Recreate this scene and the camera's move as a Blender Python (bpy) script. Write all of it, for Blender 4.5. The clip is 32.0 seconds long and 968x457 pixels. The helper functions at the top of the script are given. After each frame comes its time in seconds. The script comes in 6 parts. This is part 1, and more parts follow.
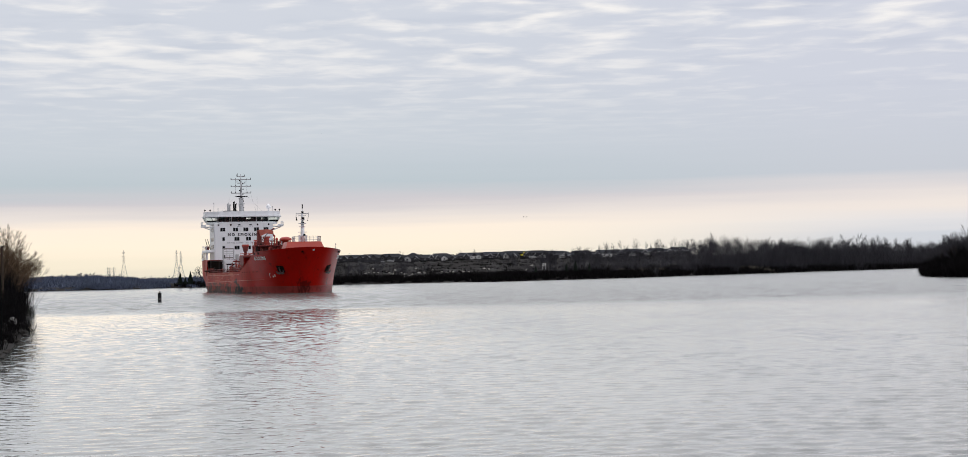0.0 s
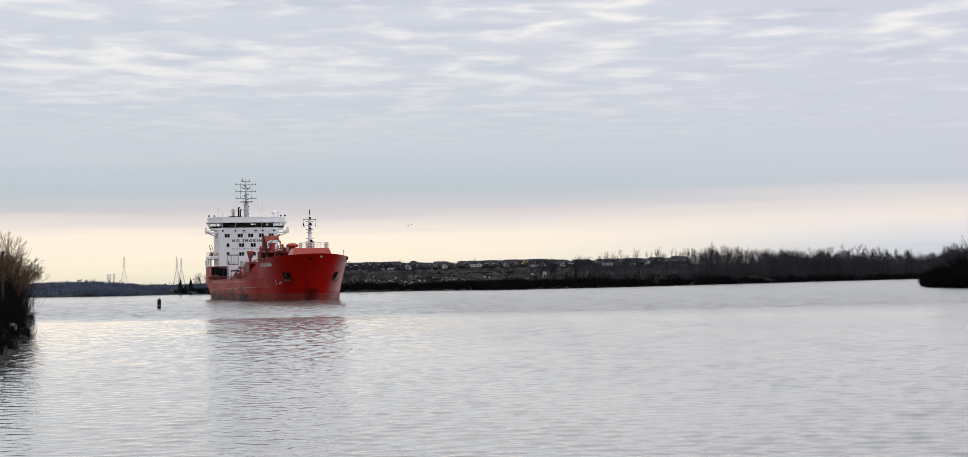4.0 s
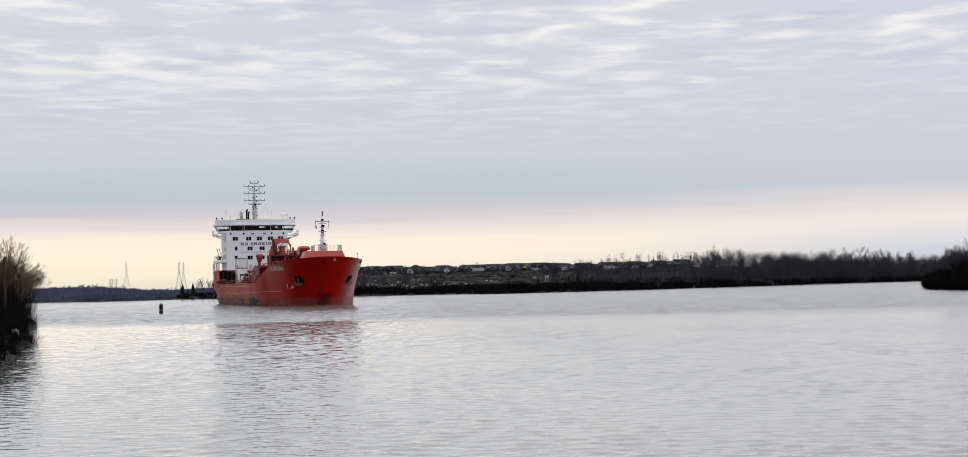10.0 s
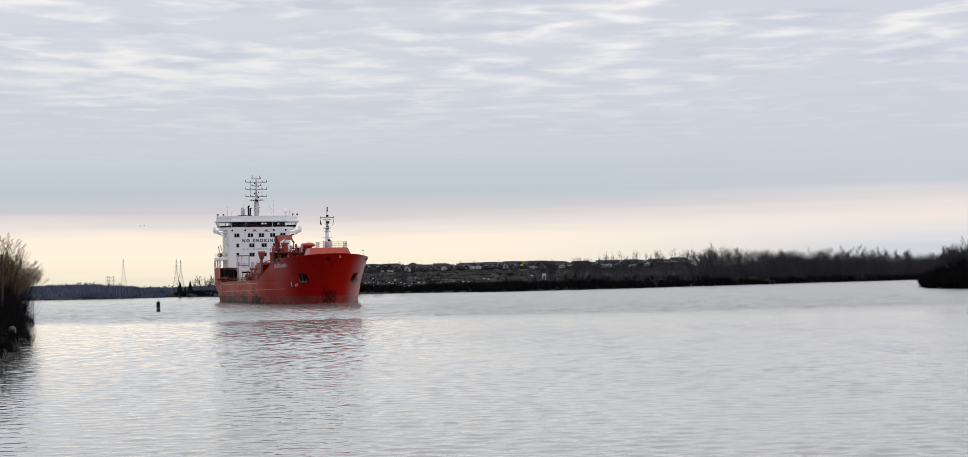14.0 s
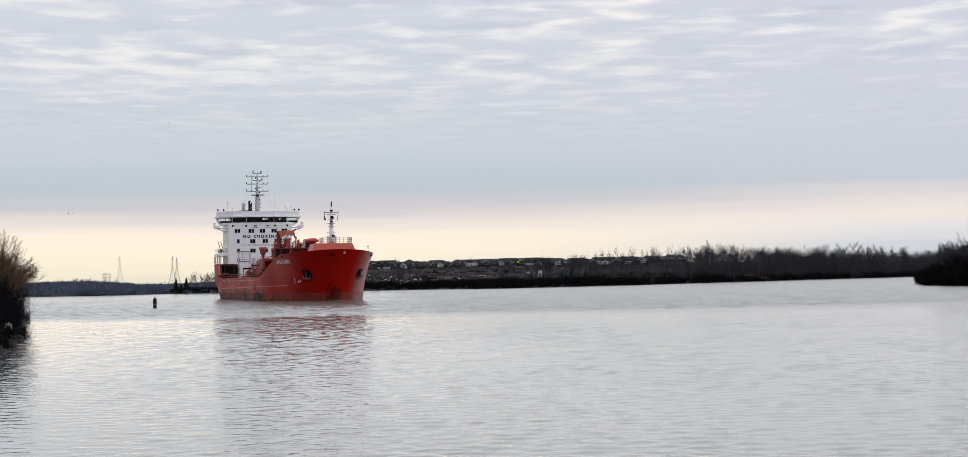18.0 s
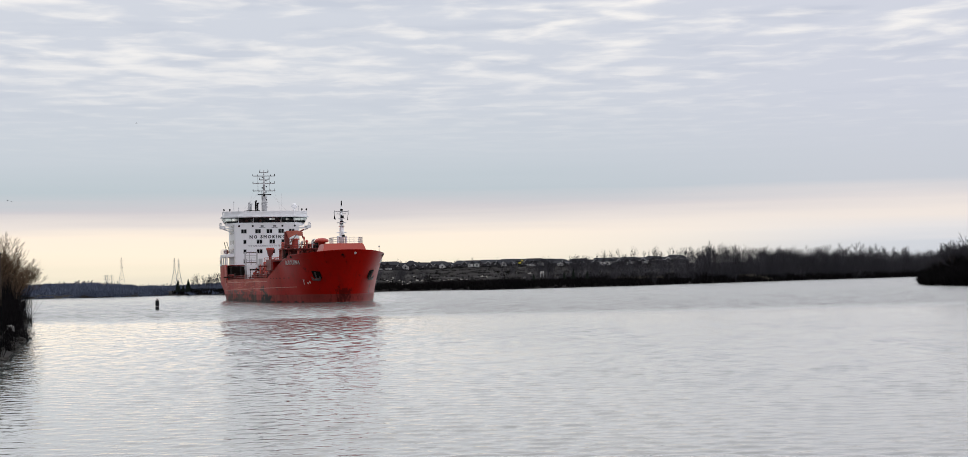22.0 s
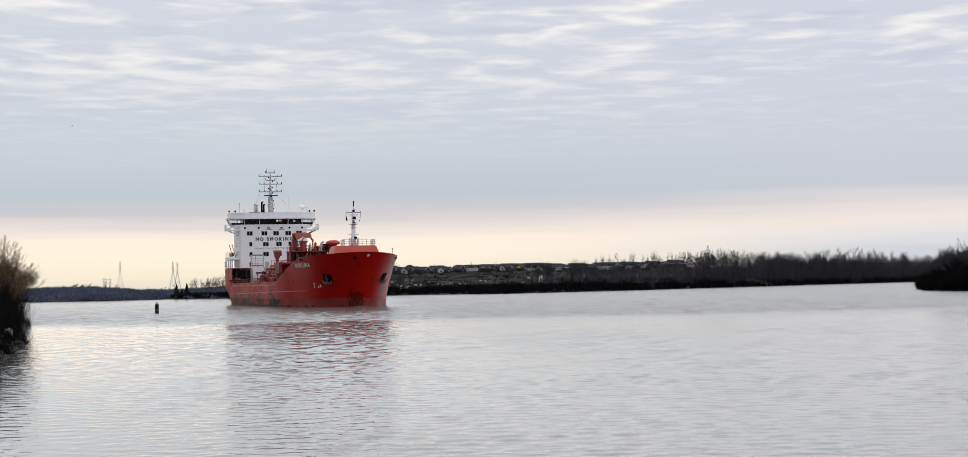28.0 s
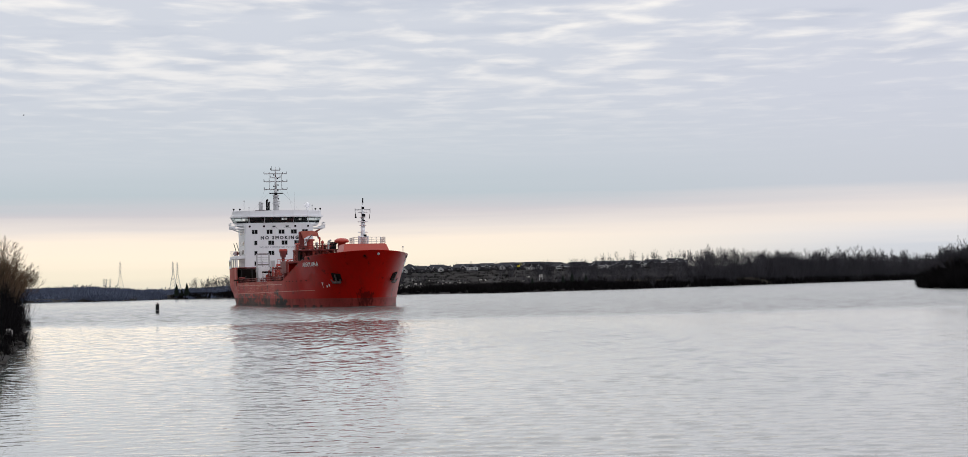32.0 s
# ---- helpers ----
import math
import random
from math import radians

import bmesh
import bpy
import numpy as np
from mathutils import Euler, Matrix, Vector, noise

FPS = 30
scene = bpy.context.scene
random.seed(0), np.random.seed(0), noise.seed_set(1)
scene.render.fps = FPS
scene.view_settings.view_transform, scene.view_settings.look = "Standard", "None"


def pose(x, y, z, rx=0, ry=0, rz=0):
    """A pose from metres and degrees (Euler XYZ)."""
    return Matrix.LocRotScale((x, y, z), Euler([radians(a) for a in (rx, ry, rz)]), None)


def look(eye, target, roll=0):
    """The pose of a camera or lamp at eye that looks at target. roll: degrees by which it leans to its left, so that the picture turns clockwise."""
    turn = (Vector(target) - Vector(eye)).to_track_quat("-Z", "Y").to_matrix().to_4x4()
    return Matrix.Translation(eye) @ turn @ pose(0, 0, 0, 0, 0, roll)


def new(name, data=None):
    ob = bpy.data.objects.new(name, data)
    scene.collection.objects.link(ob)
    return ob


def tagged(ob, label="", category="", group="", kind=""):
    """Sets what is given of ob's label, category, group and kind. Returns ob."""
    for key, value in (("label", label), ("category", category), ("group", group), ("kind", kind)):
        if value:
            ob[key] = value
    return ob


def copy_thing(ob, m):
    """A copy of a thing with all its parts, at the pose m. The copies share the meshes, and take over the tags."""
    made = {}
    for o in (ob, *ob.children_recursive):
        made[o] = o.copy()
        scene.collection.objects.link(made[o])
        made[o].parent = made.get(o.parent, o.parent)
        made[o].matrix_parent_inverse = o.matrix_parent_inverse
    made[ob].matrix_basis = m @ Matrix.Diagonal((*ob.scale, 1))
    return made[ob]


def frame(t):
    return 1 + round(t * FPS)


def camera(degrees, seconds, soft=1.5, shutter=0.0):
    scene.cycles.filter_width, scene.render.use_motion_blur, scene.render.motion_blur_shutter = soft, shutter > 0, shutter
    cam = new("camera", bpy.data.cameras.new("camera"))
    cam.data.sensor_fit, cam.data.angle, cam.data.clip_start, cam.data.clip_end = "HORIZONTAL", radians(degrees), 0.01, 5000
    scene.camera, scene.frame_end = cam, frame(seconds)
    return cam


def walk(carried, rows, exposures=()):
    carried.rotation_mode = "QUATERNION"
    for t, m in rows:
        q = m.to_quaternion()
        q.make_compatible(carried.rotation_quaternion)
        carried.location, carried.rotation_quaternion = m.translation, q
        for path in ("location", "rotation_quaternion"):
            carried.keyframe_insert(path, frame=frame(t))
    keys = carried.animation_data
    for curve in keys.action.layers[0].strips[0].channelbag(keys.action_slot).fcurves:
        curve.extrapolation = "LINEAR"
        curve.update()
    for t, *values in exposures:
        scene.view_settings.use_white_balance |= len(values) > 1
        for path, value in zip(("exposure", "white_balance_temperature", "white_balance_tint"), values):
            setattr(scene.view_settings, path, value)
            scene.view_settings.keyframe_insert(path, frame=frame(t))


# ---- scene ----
cam = camera(30.27, 32.0, soft=0.6)
EYE = Vector((0.0, 0.0, 3.75))


def aim(yaw, pitch, roll):
    """The pose of the hand-held camera: degrees to the right of +y, upwards, and of lean."""
    a, b = radians(yaw), radians(pitch)
    return look(EYE, EYE + Vector((math.sin(a) * math.cos(b), math.cos(a) * math.cos(b), math.sin(b))), roll)


walk(cam, [
    (0.0, aim(-0.003, 1.419, -1.263)),
    (0.5, aim(0.013, 1.432, -1.191)),
    (1.0, aim(0.021, 1.448, -1.118)),
    (1.5, aim(0.031, 1.479, -1.074)),
    (2.0, aim(0.037, 1.524, -1.005)),
    (2.5, aim(0.048, 1.556, -0.971)),
    (3.0, aim(0.042, 1.587, -0.938)),
    (3.5, aim(0.012, 1.641, -0.918)),
    (5.5, aim(-0.141, 1.731, -1.177)),
    (6.0, aim(-0.151, 1.727, -1.207)),
    (6.5, aim(-0.137, 1.727, -1.261)),
    (7.0, aim(-0.121, 1.736, -1.321)),
    (7.5, aim(-0.114, 1.756, -1.360)),
    (8.0, aim(-0.121, 1.770, -1.376)),
    (8.5, aim(-0.127, 1.776, -1.341)),
    (9.0, aim(-0.115, 1.786, -1.270)),
    (9.5, aim(-0.095, 1.799, -1.211)),
    (10.0, aim(-0.077, 1.807, -1.156)),
    (10.5, aim(-0.060, 1.811, -1.112)),
    (11.0, aim(-0.044, 1.810, -1.049)),
    (11.5, aim(-0.037, 1.807, -0.989)),
    (12.0, aim(-0.031, 1.808, -0.946)),
    (12.5, aim(-0.020, 1.803, -0.978)),
    (13.0, aim(-0.007, 1.791, -1.037)),
    (13.5, aim(-0.002, 1.764, -1.078)),
    (14.0, aim(0.006, 1.741, -1.104)),
    (14.5, aim(0.027, 1.716, -1.097)),
    (16.5, aim(0.116, 1.738, -0.982)),
    (17.0, aim(0.116, 1.726, -0.982)),
    (17.5, aim(0.118, 1.682, -1.001)),
    (18.0, aim(0.124, 1.640, -1.061)),
    (18.5, aim(0.127, 1.617, -1.081)),
    (19.0, aim(0.130, 1.605, -1.068)),
    (19.5, aim(0.117, 1.590, -1.065)),
    (20.0, aim(0.109, 1.592, -1.116)),
    (20.5, aim(0.098, 1.613, -1.164)),
    (21.0, aim(0.083, 1.642, -1.198)),
    (21.5, aim(0.069, 1.659, -1.239)),
    (22.0, aim(0.067, 1.670, -1.203)),
    (22.5, aim(0.061, 1.680, -1.127)),
    (23.0, aim(0.060, 1.690, -1.072)),
    (23.5, aim(0.071, 1.705, -1.037)),
    (24.0, aim(0.067, 1.734, -1.011)),
    (24.5, aim(0.062, 1.755, -1.055)),
    (25.0, aim(0.077, 1.768, -1.116)),
    (25.5, aim(0.086, 1.774, -1.154)),
    (27.5, aim(0.128, 1.803, -1.156)),
    (28.0, aim(0.112, 1.809, -1.086)),
    (28.5, aim(0.114, 1.815, -1.079)),
    (29.0, aim(0.134, 1.820, -1.127)),
    (29.5, aim(0.140, 1.803, -1.180)),
    (30.0, aim(0.132, 1.795, -1.198)),
    (30.5, aim(0.137, 1.797, -1.186)),
    (31.0, aim(0.138, 1.800, -1.169)),
    (31.5, aim(0.134, 1.795, -1.199)),
    (32.0, aim(0.115, 1.780, -1.269)),
])

# ---- light ----
SUN_AZ, SUN_EL = radians(-11.0), radians(32.0)
world = bpy.data.worlds.new("overcast_evening")
scene.world = world
world.use_nodes = True
wn, wl = world.node_tree.nodes, world.node_tree.links
wn.clear()


def ramp_node(nodes, stops):
    r = nodes.new("ShaderNodeValToRGB")
    e = r.color_ramp.elements
    while len(e) < len(stops):
        e.new(0.5)
    for k, (p, c) in enumerate(stops):
        e[k].position = p
        e[k].color = (*c, 1.0)
    return r


def math_node(nt, op, a, b=None, clamp=False):
    n = nt.nodes.new("ShaderNodeMath")
    n.operation, n.use_clamp = op, clamp
    for k, v in enumerate((a, b)):
        if v is None:
            continue
        if isinstance(v, (int, float)):
            n.inputs[k].default_value = v
        else:
            nt.links.new(v, n.inputs[k])
    return n.outputs[0]


def mix_node(nt, fac, a, b, blend="MIX"):
    n = nt.nodes.new("ShaderNodeMix")
    n.data_type, n.blend_type, n.clamp_factor = "RGBA", blend, True
    for k, v in ((0, fac), (6, a), (7, b)):
        if isinstance(v, (int, float)):
            n.inputs[k].default_value = v
        elif isinstance(v, tuple):
            n.inputs[k].default_value = (*v, 1.0)
        else:
            nt.links.new(v, n.inputs[k])
    return n.outputs[2]


def build_world():
    nt = world.node_tree
    out = wn.new("ShaderNodeOutputWorld")
    sky = wn.new("ShaderNodeTexSky")
    sky.sky_type, sky.sun_disc = "NISHITA", False
    sky.sun_elevation, sky.sun_rotation = SUN_EL, SUN_AZ
    clear = wn.new("ShaderNodeBackground")
    clear.inputs[1].default_value = 0.06
    wl.new(sky.outputs[0], clear.inputs[0])
    geo = wn.new("ShaderNodeTexCoord")
    sep = wn.new("ShaderNodeSeparateXYZ")
    wl.new(geo.outputs["Generated"], sep.inputs[0])
    x, y, z = sep.outputs
    # height above the horizon, 0..1 over the lowest 20 degrees
    el = math_node(nt, "DIVIDE", z, 0.34, True)
    nz = wn.new("ShaderNodeTexNoise")
    nz.inputs["Scale"].default_value = 6.0
    nz.inputs["Detail"].default_value = 3.0
    mp = wn.new("ShaderNodeMapping")
    mp.inputs["Scale"].default_value = (1.0, 1.0, 26.0)
    wl.new(geo.outputs["Generated"], mp.inputs[0])
    wl.new(mp.outputs[0], nz.inputs[0])
    wob = math_node(nt, "MULTIPLY", math_node(nt, "SUBTRACT", nz.outputs[0], 0.5), 0.03)
    elw = math_node(nt, "ADD", el, wob, True)
    away = ramp_node(wn, [(0.0, (0.58, 0.63, 0.69)), (0.049, (0.60, 0.65, 0.72)), (0.069, (0.74, 0.745, 0.77)), (0.095, (0.84, 0.78, 0.74)), (0.122, (0.72, 0.69, 0.70)), (0.152, (0.54, 0.585, 0.66)), (0.30, (0.595, 0.63, 0.72)), (1.0, (0.695, 0.727, 0.795))])
    glow = ramp_node(wn, [(0.0, (0.72, 0.70, 0.60)), (0.022, (0.86, 0.81, 0.66)), (0.053, (0.96, 0.87, 0.72)), (0.078, (0.95, 0.85, 0.73)), (0.098, (0.76, 0.72, 0.70)), (0.122, (0.56, 0.56, 0.615)), (0.152, (0.445, 0.535, 0.605)), (0.22, (0.525, 0.59, 0.665)), (0.32, (0.57, 0.62, 0.70)), (1.0, (0.695, 0.727, 0.795))])
    wl.new(elw, away.inputs[0])
    wl.new(elw, glow.inputs[0])
    # the after-glow spreads to both sides of the hidden sun
    dot = math_node(nt, "ADD", math_node(nt, "MULTIPLY", x, math.sin(SUN_AZ)), math_node(nt, "MULTIPLY", y, math.cos(SUN_AZ)))
    near = wn.new("ShaderNodeMapRange")
    near.interpolation_type = "SMOOTHSTEP"
    near.inputs[1].default_value, near.inputs[2].default_value = 0.905, 0.999
    wl.new(dot, near.inputs[0])
    low = mix_node(nt, near.outputs[0], away.outputs[0], glow.outputs[0])
    # the deck is thinner, so brighter, overhead
    high = wn.new("ShaderNodeMapRange")
    high.interpolation_type = "SMOOTHSTEP"
    high.inputs[1].default_value, high.inputs[2].default_value, high.inputs[4].default_value = 0.28, 0.80, 1.0
    wl.new(z, high.inputs[0])
    low = mix_node(nt, high.outputs[0], low, (1.15, 1.18, 1.24))
    # unseen gain added behind the viewer: brighter right, dimmer left, to shade the ship
    side = math_node(nt, "MULTIPLY", x, math_node(nt, "DIVIDE", math_node(nt, "SUBTRACT", 0.75, y), 1.2, True))
    gain = math_node(nt, "ADD", math_node(nt, "MULTIPLY", side, 0.6), 1.0)
    tone = wn.new("ShaderNodeCombineColor")
    wl.new(math_node(nt, "MULTIPLY", gain, 1.02), tone.inputs[0])
    for k in (1, 2):
        wl.new(gain, tone.inputs[k])
    low = mix_node(nt, 1.0, low, tone.outputs[0], "MULTIPLY")
    over = wn.new("ShaderNodeBackground")
    wl.new(low, over.inputs[0])
    over.inputs[1].default_value = 1.04
    # an almost closed cloud deck before the clear sky
    mixed = wn.new("ShaderNodeMixShader")
    mixed.inputs[0].default_value = 0.92
    wl.new(clear.outputs[0], mixed.inputs[1])
    wl.new(over.outputs[0], mixed.inputs[2])
    wl.new(mixed.outputs[0], out.inputs[0])


build_world()
sun = new("sun", bpy.data.lights.new("sun", "SUN"))
sun.data.energy, sun.data.angle, sun.data.color = 0.5, radians(110), (1.0, 0.93, 0.85)
sun.matrix_world = look((0, 0, 0), (-math.sin(SUN_AZ), -math.cos(SUN_AZ), -math.tan(SUN_EL)))
scene.view_settings.exposure = 0.0

# ---- materials ----


def material(name, color, rough=0.6, metal=0.0, second=None, scale=1.0, detail=0.25, bump=0.0, bump_scale=8.0, stretch=(1, 1, 1), spec=0.5, streaks=None, coat=0.0, per_object=0.0):
    """A plain surface with stains at a large scale and grain at a fine one. streaks: a colour that runs down in stripes."""
    m = bpy.data.materials.new(name)
    m.use_nodes = True
    nt = m.node_tree
    bs = nt.nodes["Principled BSDF"]
    tc = nt.nodes.new("ShaderNodeTexCoord")
    mp = nt.nodes.new("ShaderNodeMapping")
    mp.inputs["Scale"].default_value = stretch
    nt.links.new(tc.outputs["Object"], mp.inputs[0])
    n1 = nt.nodes.new("ShaderNodeTexNoise")
    n1.inputs["Scale"].default_value, n1.inputs["Detail"].default_value = scale, 6.0
    nt.links.new(mp.outputs[0], n1.inputs[0])
    second = second or tuple(c * 0.62 for c in color)
    f1 = nt.nodes.new("ShaderNodeMapRange")
    f1.inputs[1].default_value, f1.inputs[2].default_value = 0.42, 0.68
    nt.links.new(n1.outputs[0], f1.inputs[0])
    col = mix_node(nt, math_node(nt, "MULTIPLY", f1.outputs[0], min(1.0, detail * 2.4)), color, second)
    n2 = nt.nodes.new("ShaderNodeTexNoise")
    n2.inputs["Scale"].default_value, n2.inputs["Detail"].default_value = scale * 14, 3.0
    nt.links.new(mp.outputs[0], n2.inputs[0])
    g = math_node(nt, "ADD", math_node(nt, "MULTIPLY", n2.outputs[0], detail), 1.0 - detail * 0.5)
    gr = nt.nodes.new("ShaderNodeCombineColor")
    for k in range(3):
        nt.links.new(g, gr.inputs[k])
    col = mix_node(nt, 1.0, col, gr.outputs[0], "MULTIPLY")
    if streaks:
        mp2 = nt.nodes.new("ShaderNodeMapping")
        mp2.inputs["Scale"].default_value = (0.9, 0.9, 0.07)
        nt.links.new(tc.outputs["Object"], mp2.inputs[0])
        n3 = nt.nodes.new("ShaderNodeTexNoise")
        n3.inputs["Scale"].default_value, n3.inputs["Detail"].default_value = 1.6, 5.0
        nt.links.new(mp2.outputs[0], n3.inputs[0])
        f3 = nt.nodes.new("ShaderNodeMapRange")
        f3.inputs[1].default_value, f3.inputs[2].default_value, f3.inputs[4].default_value = 0.56, 0.76, streaks[1]
        nt.links.new(n3.outputs[0], f3.inputs[0])
        col = mix_node(nt, f3.outputs[0], col, streaks[0])
    if per_object:
        oi = nt.nodes.new("ShaderNodeObjectInfo")
        v = math_node(nt, "ADD", math_node(nt, "MULTIPLY", oi.outputs["Random"], per_object), 1.0 - per_object * 0.5)
        vc = nt.nodes.new("ShaderNodeCombineColor")
        for k in range(3):
            nt.links.new(v, vc.inputs[k])
        col = mix_node(nt, 1.0, col, vc.outputs[0], "MULTIPLY")
    nt.links.new(col, bs.inputs["Base Color"])
    bs.inputs["Metallic"].default_value = metal
    bs.inputs["Specular IOR Level"].default_value = spec
    bs.inputs["Coat Weight"].default_value = coat
    nt.links.new(math_node(nt, "ADD", math_node(nt, "MULTIPLY", n1.outputs[0], 0.2), rough - 0.1, True), bs.inputs["Roughness"])
    if bump:
        n4 = nt.nodes.new("ShaderNodeTexNoise")
        n4.inputs["Scale"].default_value, n4.inputs["Detail"].default_value = bump_scale, 4.0
        nt.links.new(mp.outputs[0], n4.inputs[0])
        b = nt.nodes.new("ShaderNodeBump")
        b.inputs["Strength"].default_value, b.inputs["Distance"].default_value = 1.0, bump
        nt.links.new(n4.outputs[0], b.inputs["Height"])
        nt.links.new(b.outputs[0], bs.inputs["Normal"])
    return m


def stain(nt, col, lo, hi, colour, scale, cut, amount, soft=3.0, stretch=(1, 1, 1)):
    """Mixes a dirty patch, broken up by noise, into the colour within a box of object space. Returns the new colour."""
    tc = nt.nodes.new("ShaderNodeTexCoord")
    sep = nt.nodes.new("ShaderNodeSeparateXYZ")
    nt.links.new(tc.outputs["Object"], sep.inputs[0])
    fac = None
    for k in range(3):
        if lo[k] is None:
            continue
        mid, half = (lo[k] + hi[k]) / 2, (hi[k] - lo[k]) / 2
        d = math_node(nt, "ABSOLUTE", math_node(nt, "SUBTRACT", sep.outputs[k], mid))
        f = math_node(nt, "MULTIPLY", math_node(nt, "SUBTRACT", half, d), soft / half, True)
        fac = f if fac is None else math_node(nt, "MULTIPLY", fac, f)
    n = nt.nodes.new("ShaderNodeTexNoise")
    n.inputs["Scale"].default_value, n.inputs["Detail"].default_value = scale, 7.0
    mp = nt.nodes.new("ShaderNodeMapping")
    mp.inputs["Scale"].default_value = stretch
    nt.links.new(tc.outputs["Object"], mp.inputs[0])
    nt.links.new(mp.outputs[0], n.inputs[0])
    r = nt.nodes.new("ShaderNodeMapRange")
    r.inputs[1].default_value, r.inputs[2].default_value, r.inputs[4].default_value = cut, cut + 0.10, amount
    nt.links.new(math_node(nt, "SUBTRACT", n.outputs[0], math_node(nt, "MULTIPLY", math_node(nt, "SUBTRACT", 1.0, fac), 0.6)), r.inputs[0])
    return mix_node(nt, r.outputs[0], col, colour)


def stained(m, *patches):
    nt = m.node_tree
    nt.nodes["Principled BSDF"].inputs["IOR"].default_value = 1.24
    sock = nt.nodes["Principled BSDF"].inputs["Base Color"]
    col = sock.links[0].from_socket
    for p in patches:
        col = stain(nt, col, *p)
    nt.links.new(col, sock)
    return m


RED = (0.35, 0.007, 0.004)
def edge_sheen(m, weight, rough):
    """Adds a pale sheen: the coat's weight rises where the plating is seen edge on."""
    nt = m.node_tree
    bs = nt.nodes["Principled BSDF"]
    lw = nt.nodes.new("ShaderNodeLayerWeight")
    lw.inputs[0].default_value = 0.5
    r = nt.nodes.new("ShaderNodeMapRange")
    r.interpolation_type = "SMOOTHSTEP"
    r.inputs[1].default_value, r.inputs[2].default_value, r.inputs[4].default_value = 0.42, 0.80, weight
    nt.links.new(lw.outputs["Facing"], r.inputs[0])
    # the added sheen is kept to the plating forward; the side is scuffed dull
    tc = nt.nodes.new("ShaderNodeTexCoord")
    sep = nt.nodes.new("ShaderNodeSeparateXYZ")
    nt.links.new(tc.outputs["Object"], sep.inputs[0])
    bow_mask = math_node(nt, "DIVIDE", math_node(nt, "ADD", sep.outputs[0], 30.0), 12.0, True)
    nt.links.new(math_node(nt, "MULTIPLY", r.outputs[0], bow_mask), bs.inputs["Coat Weight"])
    bs.inputs["Coat Roughness"].default_value = rough
    return m


HULL_RED = edge_sheen(stained(
    material("hull_red", RED, 0.38, 0.0, (0.24, 0.006, 0.003), 0.12, 0.30, 0.015, 0.5, spec=0.05, streaks=((0.12, 0.012, 0.008), 0.5)),
    ((-140, -20, 2.0), (-30, 0, 6.0), (0.43, 0.04, 0.022), 0.35, 0.44, 0.3, 2.0, (0.35, 1, 1.2)),
    ((-140, -20, 1.6), (-45, 0, 6.4), (0.52, 0.17, 0.11), 1.8, 0.52, 0.5, 4.0, (0.10, 1, 2.2)),
    ((-140, -20, 2.4), (-45, 0, 9.5), (0.08, 0.015, 0.010), 0.9, 0.53, 0.85, 4.0, (0.8, 1, 0.35)),
    ((-140, -20, 1.2), (-50, 0, 3.0), (0.05, 0.018, 0.014), 0.8, 0.46, 0.85, 2.5, (0.4, 1, 1.5)),
    ((-59, -20, -3.5), (-37, -5, 4.3), (0.006, 0.005, 0.005), 0.6, 0.03, 1.0, 1.0, (0.5, 1, 1)),
    ((-40, -20, 2.6), (-5, 20, 9.6), (0.22, 0.012, 0.008), 1.4, 0.60, 0.6, 6.0, (1, 1, 0.10)),
    ((-17, -3.6, -2.5), (-5, 2.6, 5.6), (0.045, 0.006, 0.005), 1.1, 0.33, 0.75, 1.3, (2.2, 2.2, 0.4))), 0.7, 0.25)
BOOT_RED = edge_sheen(stained(
    material("boot_top_red", (0.25, 0.042, 0.036), 0.5, 0.0, (0.17, 0.028, 0.024), 0.25, 0.4, 0.02, 0.8, spec=0.05, streaks=((0.10, 0.035, 0.03), 0.6)),
    ((-140, -20, -2), (-56, 0, 2.5), (0.04, 0.028, 0.024), 0.4, 0.44, 0.9, 5.0, (0.5, 1, 1.6)),
    ((-60, -20, -3.5), (-37, -5, 4.3), (0.006, 0.005, 0.005), 0.6, 0.03, 1.0, 1.0, (0.5, 1, 1)),
    ((-42, -20, -2), (-5, 20, 2.2), (0.09, 0.016, 0.013), 1.6, 0.58, 0.6, 5.0, (1, 1, 0.2)),
    ((-140, -20, -0.4), (-5, 20, 0.55), (0.03, 0.016, 0.014), 0.8, 0.40, 0.9, 4.0, (0.5, 0.5, 1)),
    ((-17, -3.4, -2.5), (-5, 2.6, 5.6), (0.045, 0.006, 0.005), 1.1, 0.33, 0.75, 1.3, (2.2, 2.2, 0.5))), 0.6, 0.35)
DECK_RED = material("deck_red", (0.17, 0.016, 0.011), 0.6, 0.0, (0.08, 0.012, 0.009), 0.5, 0.35)
CRANE_RED = material("faded_red", (0.46, 0.12, 0.08), 0.5, 0.0, (0.30, 0.05, 0.03), 0.6, 0.3)
VENT_RED = material("vent_red", (0.42, 0.05, 0.03), 0.45, 0.0, (0.30, 0.03, 0.02), 0.6, 0.2)
HOUSE_RED = material("forecastle_red", (0.42, 0.05, 0.03), 0.45, 0.0, (0.42, 0.07, 0.04), 0.4, 0.18)
PALE_IRON = material("pale_worn_iron", (0.085, 0.062, 0.058), 0.6, 0.0, (0.04, 0.025, 0.022), 2.0, 0.35)
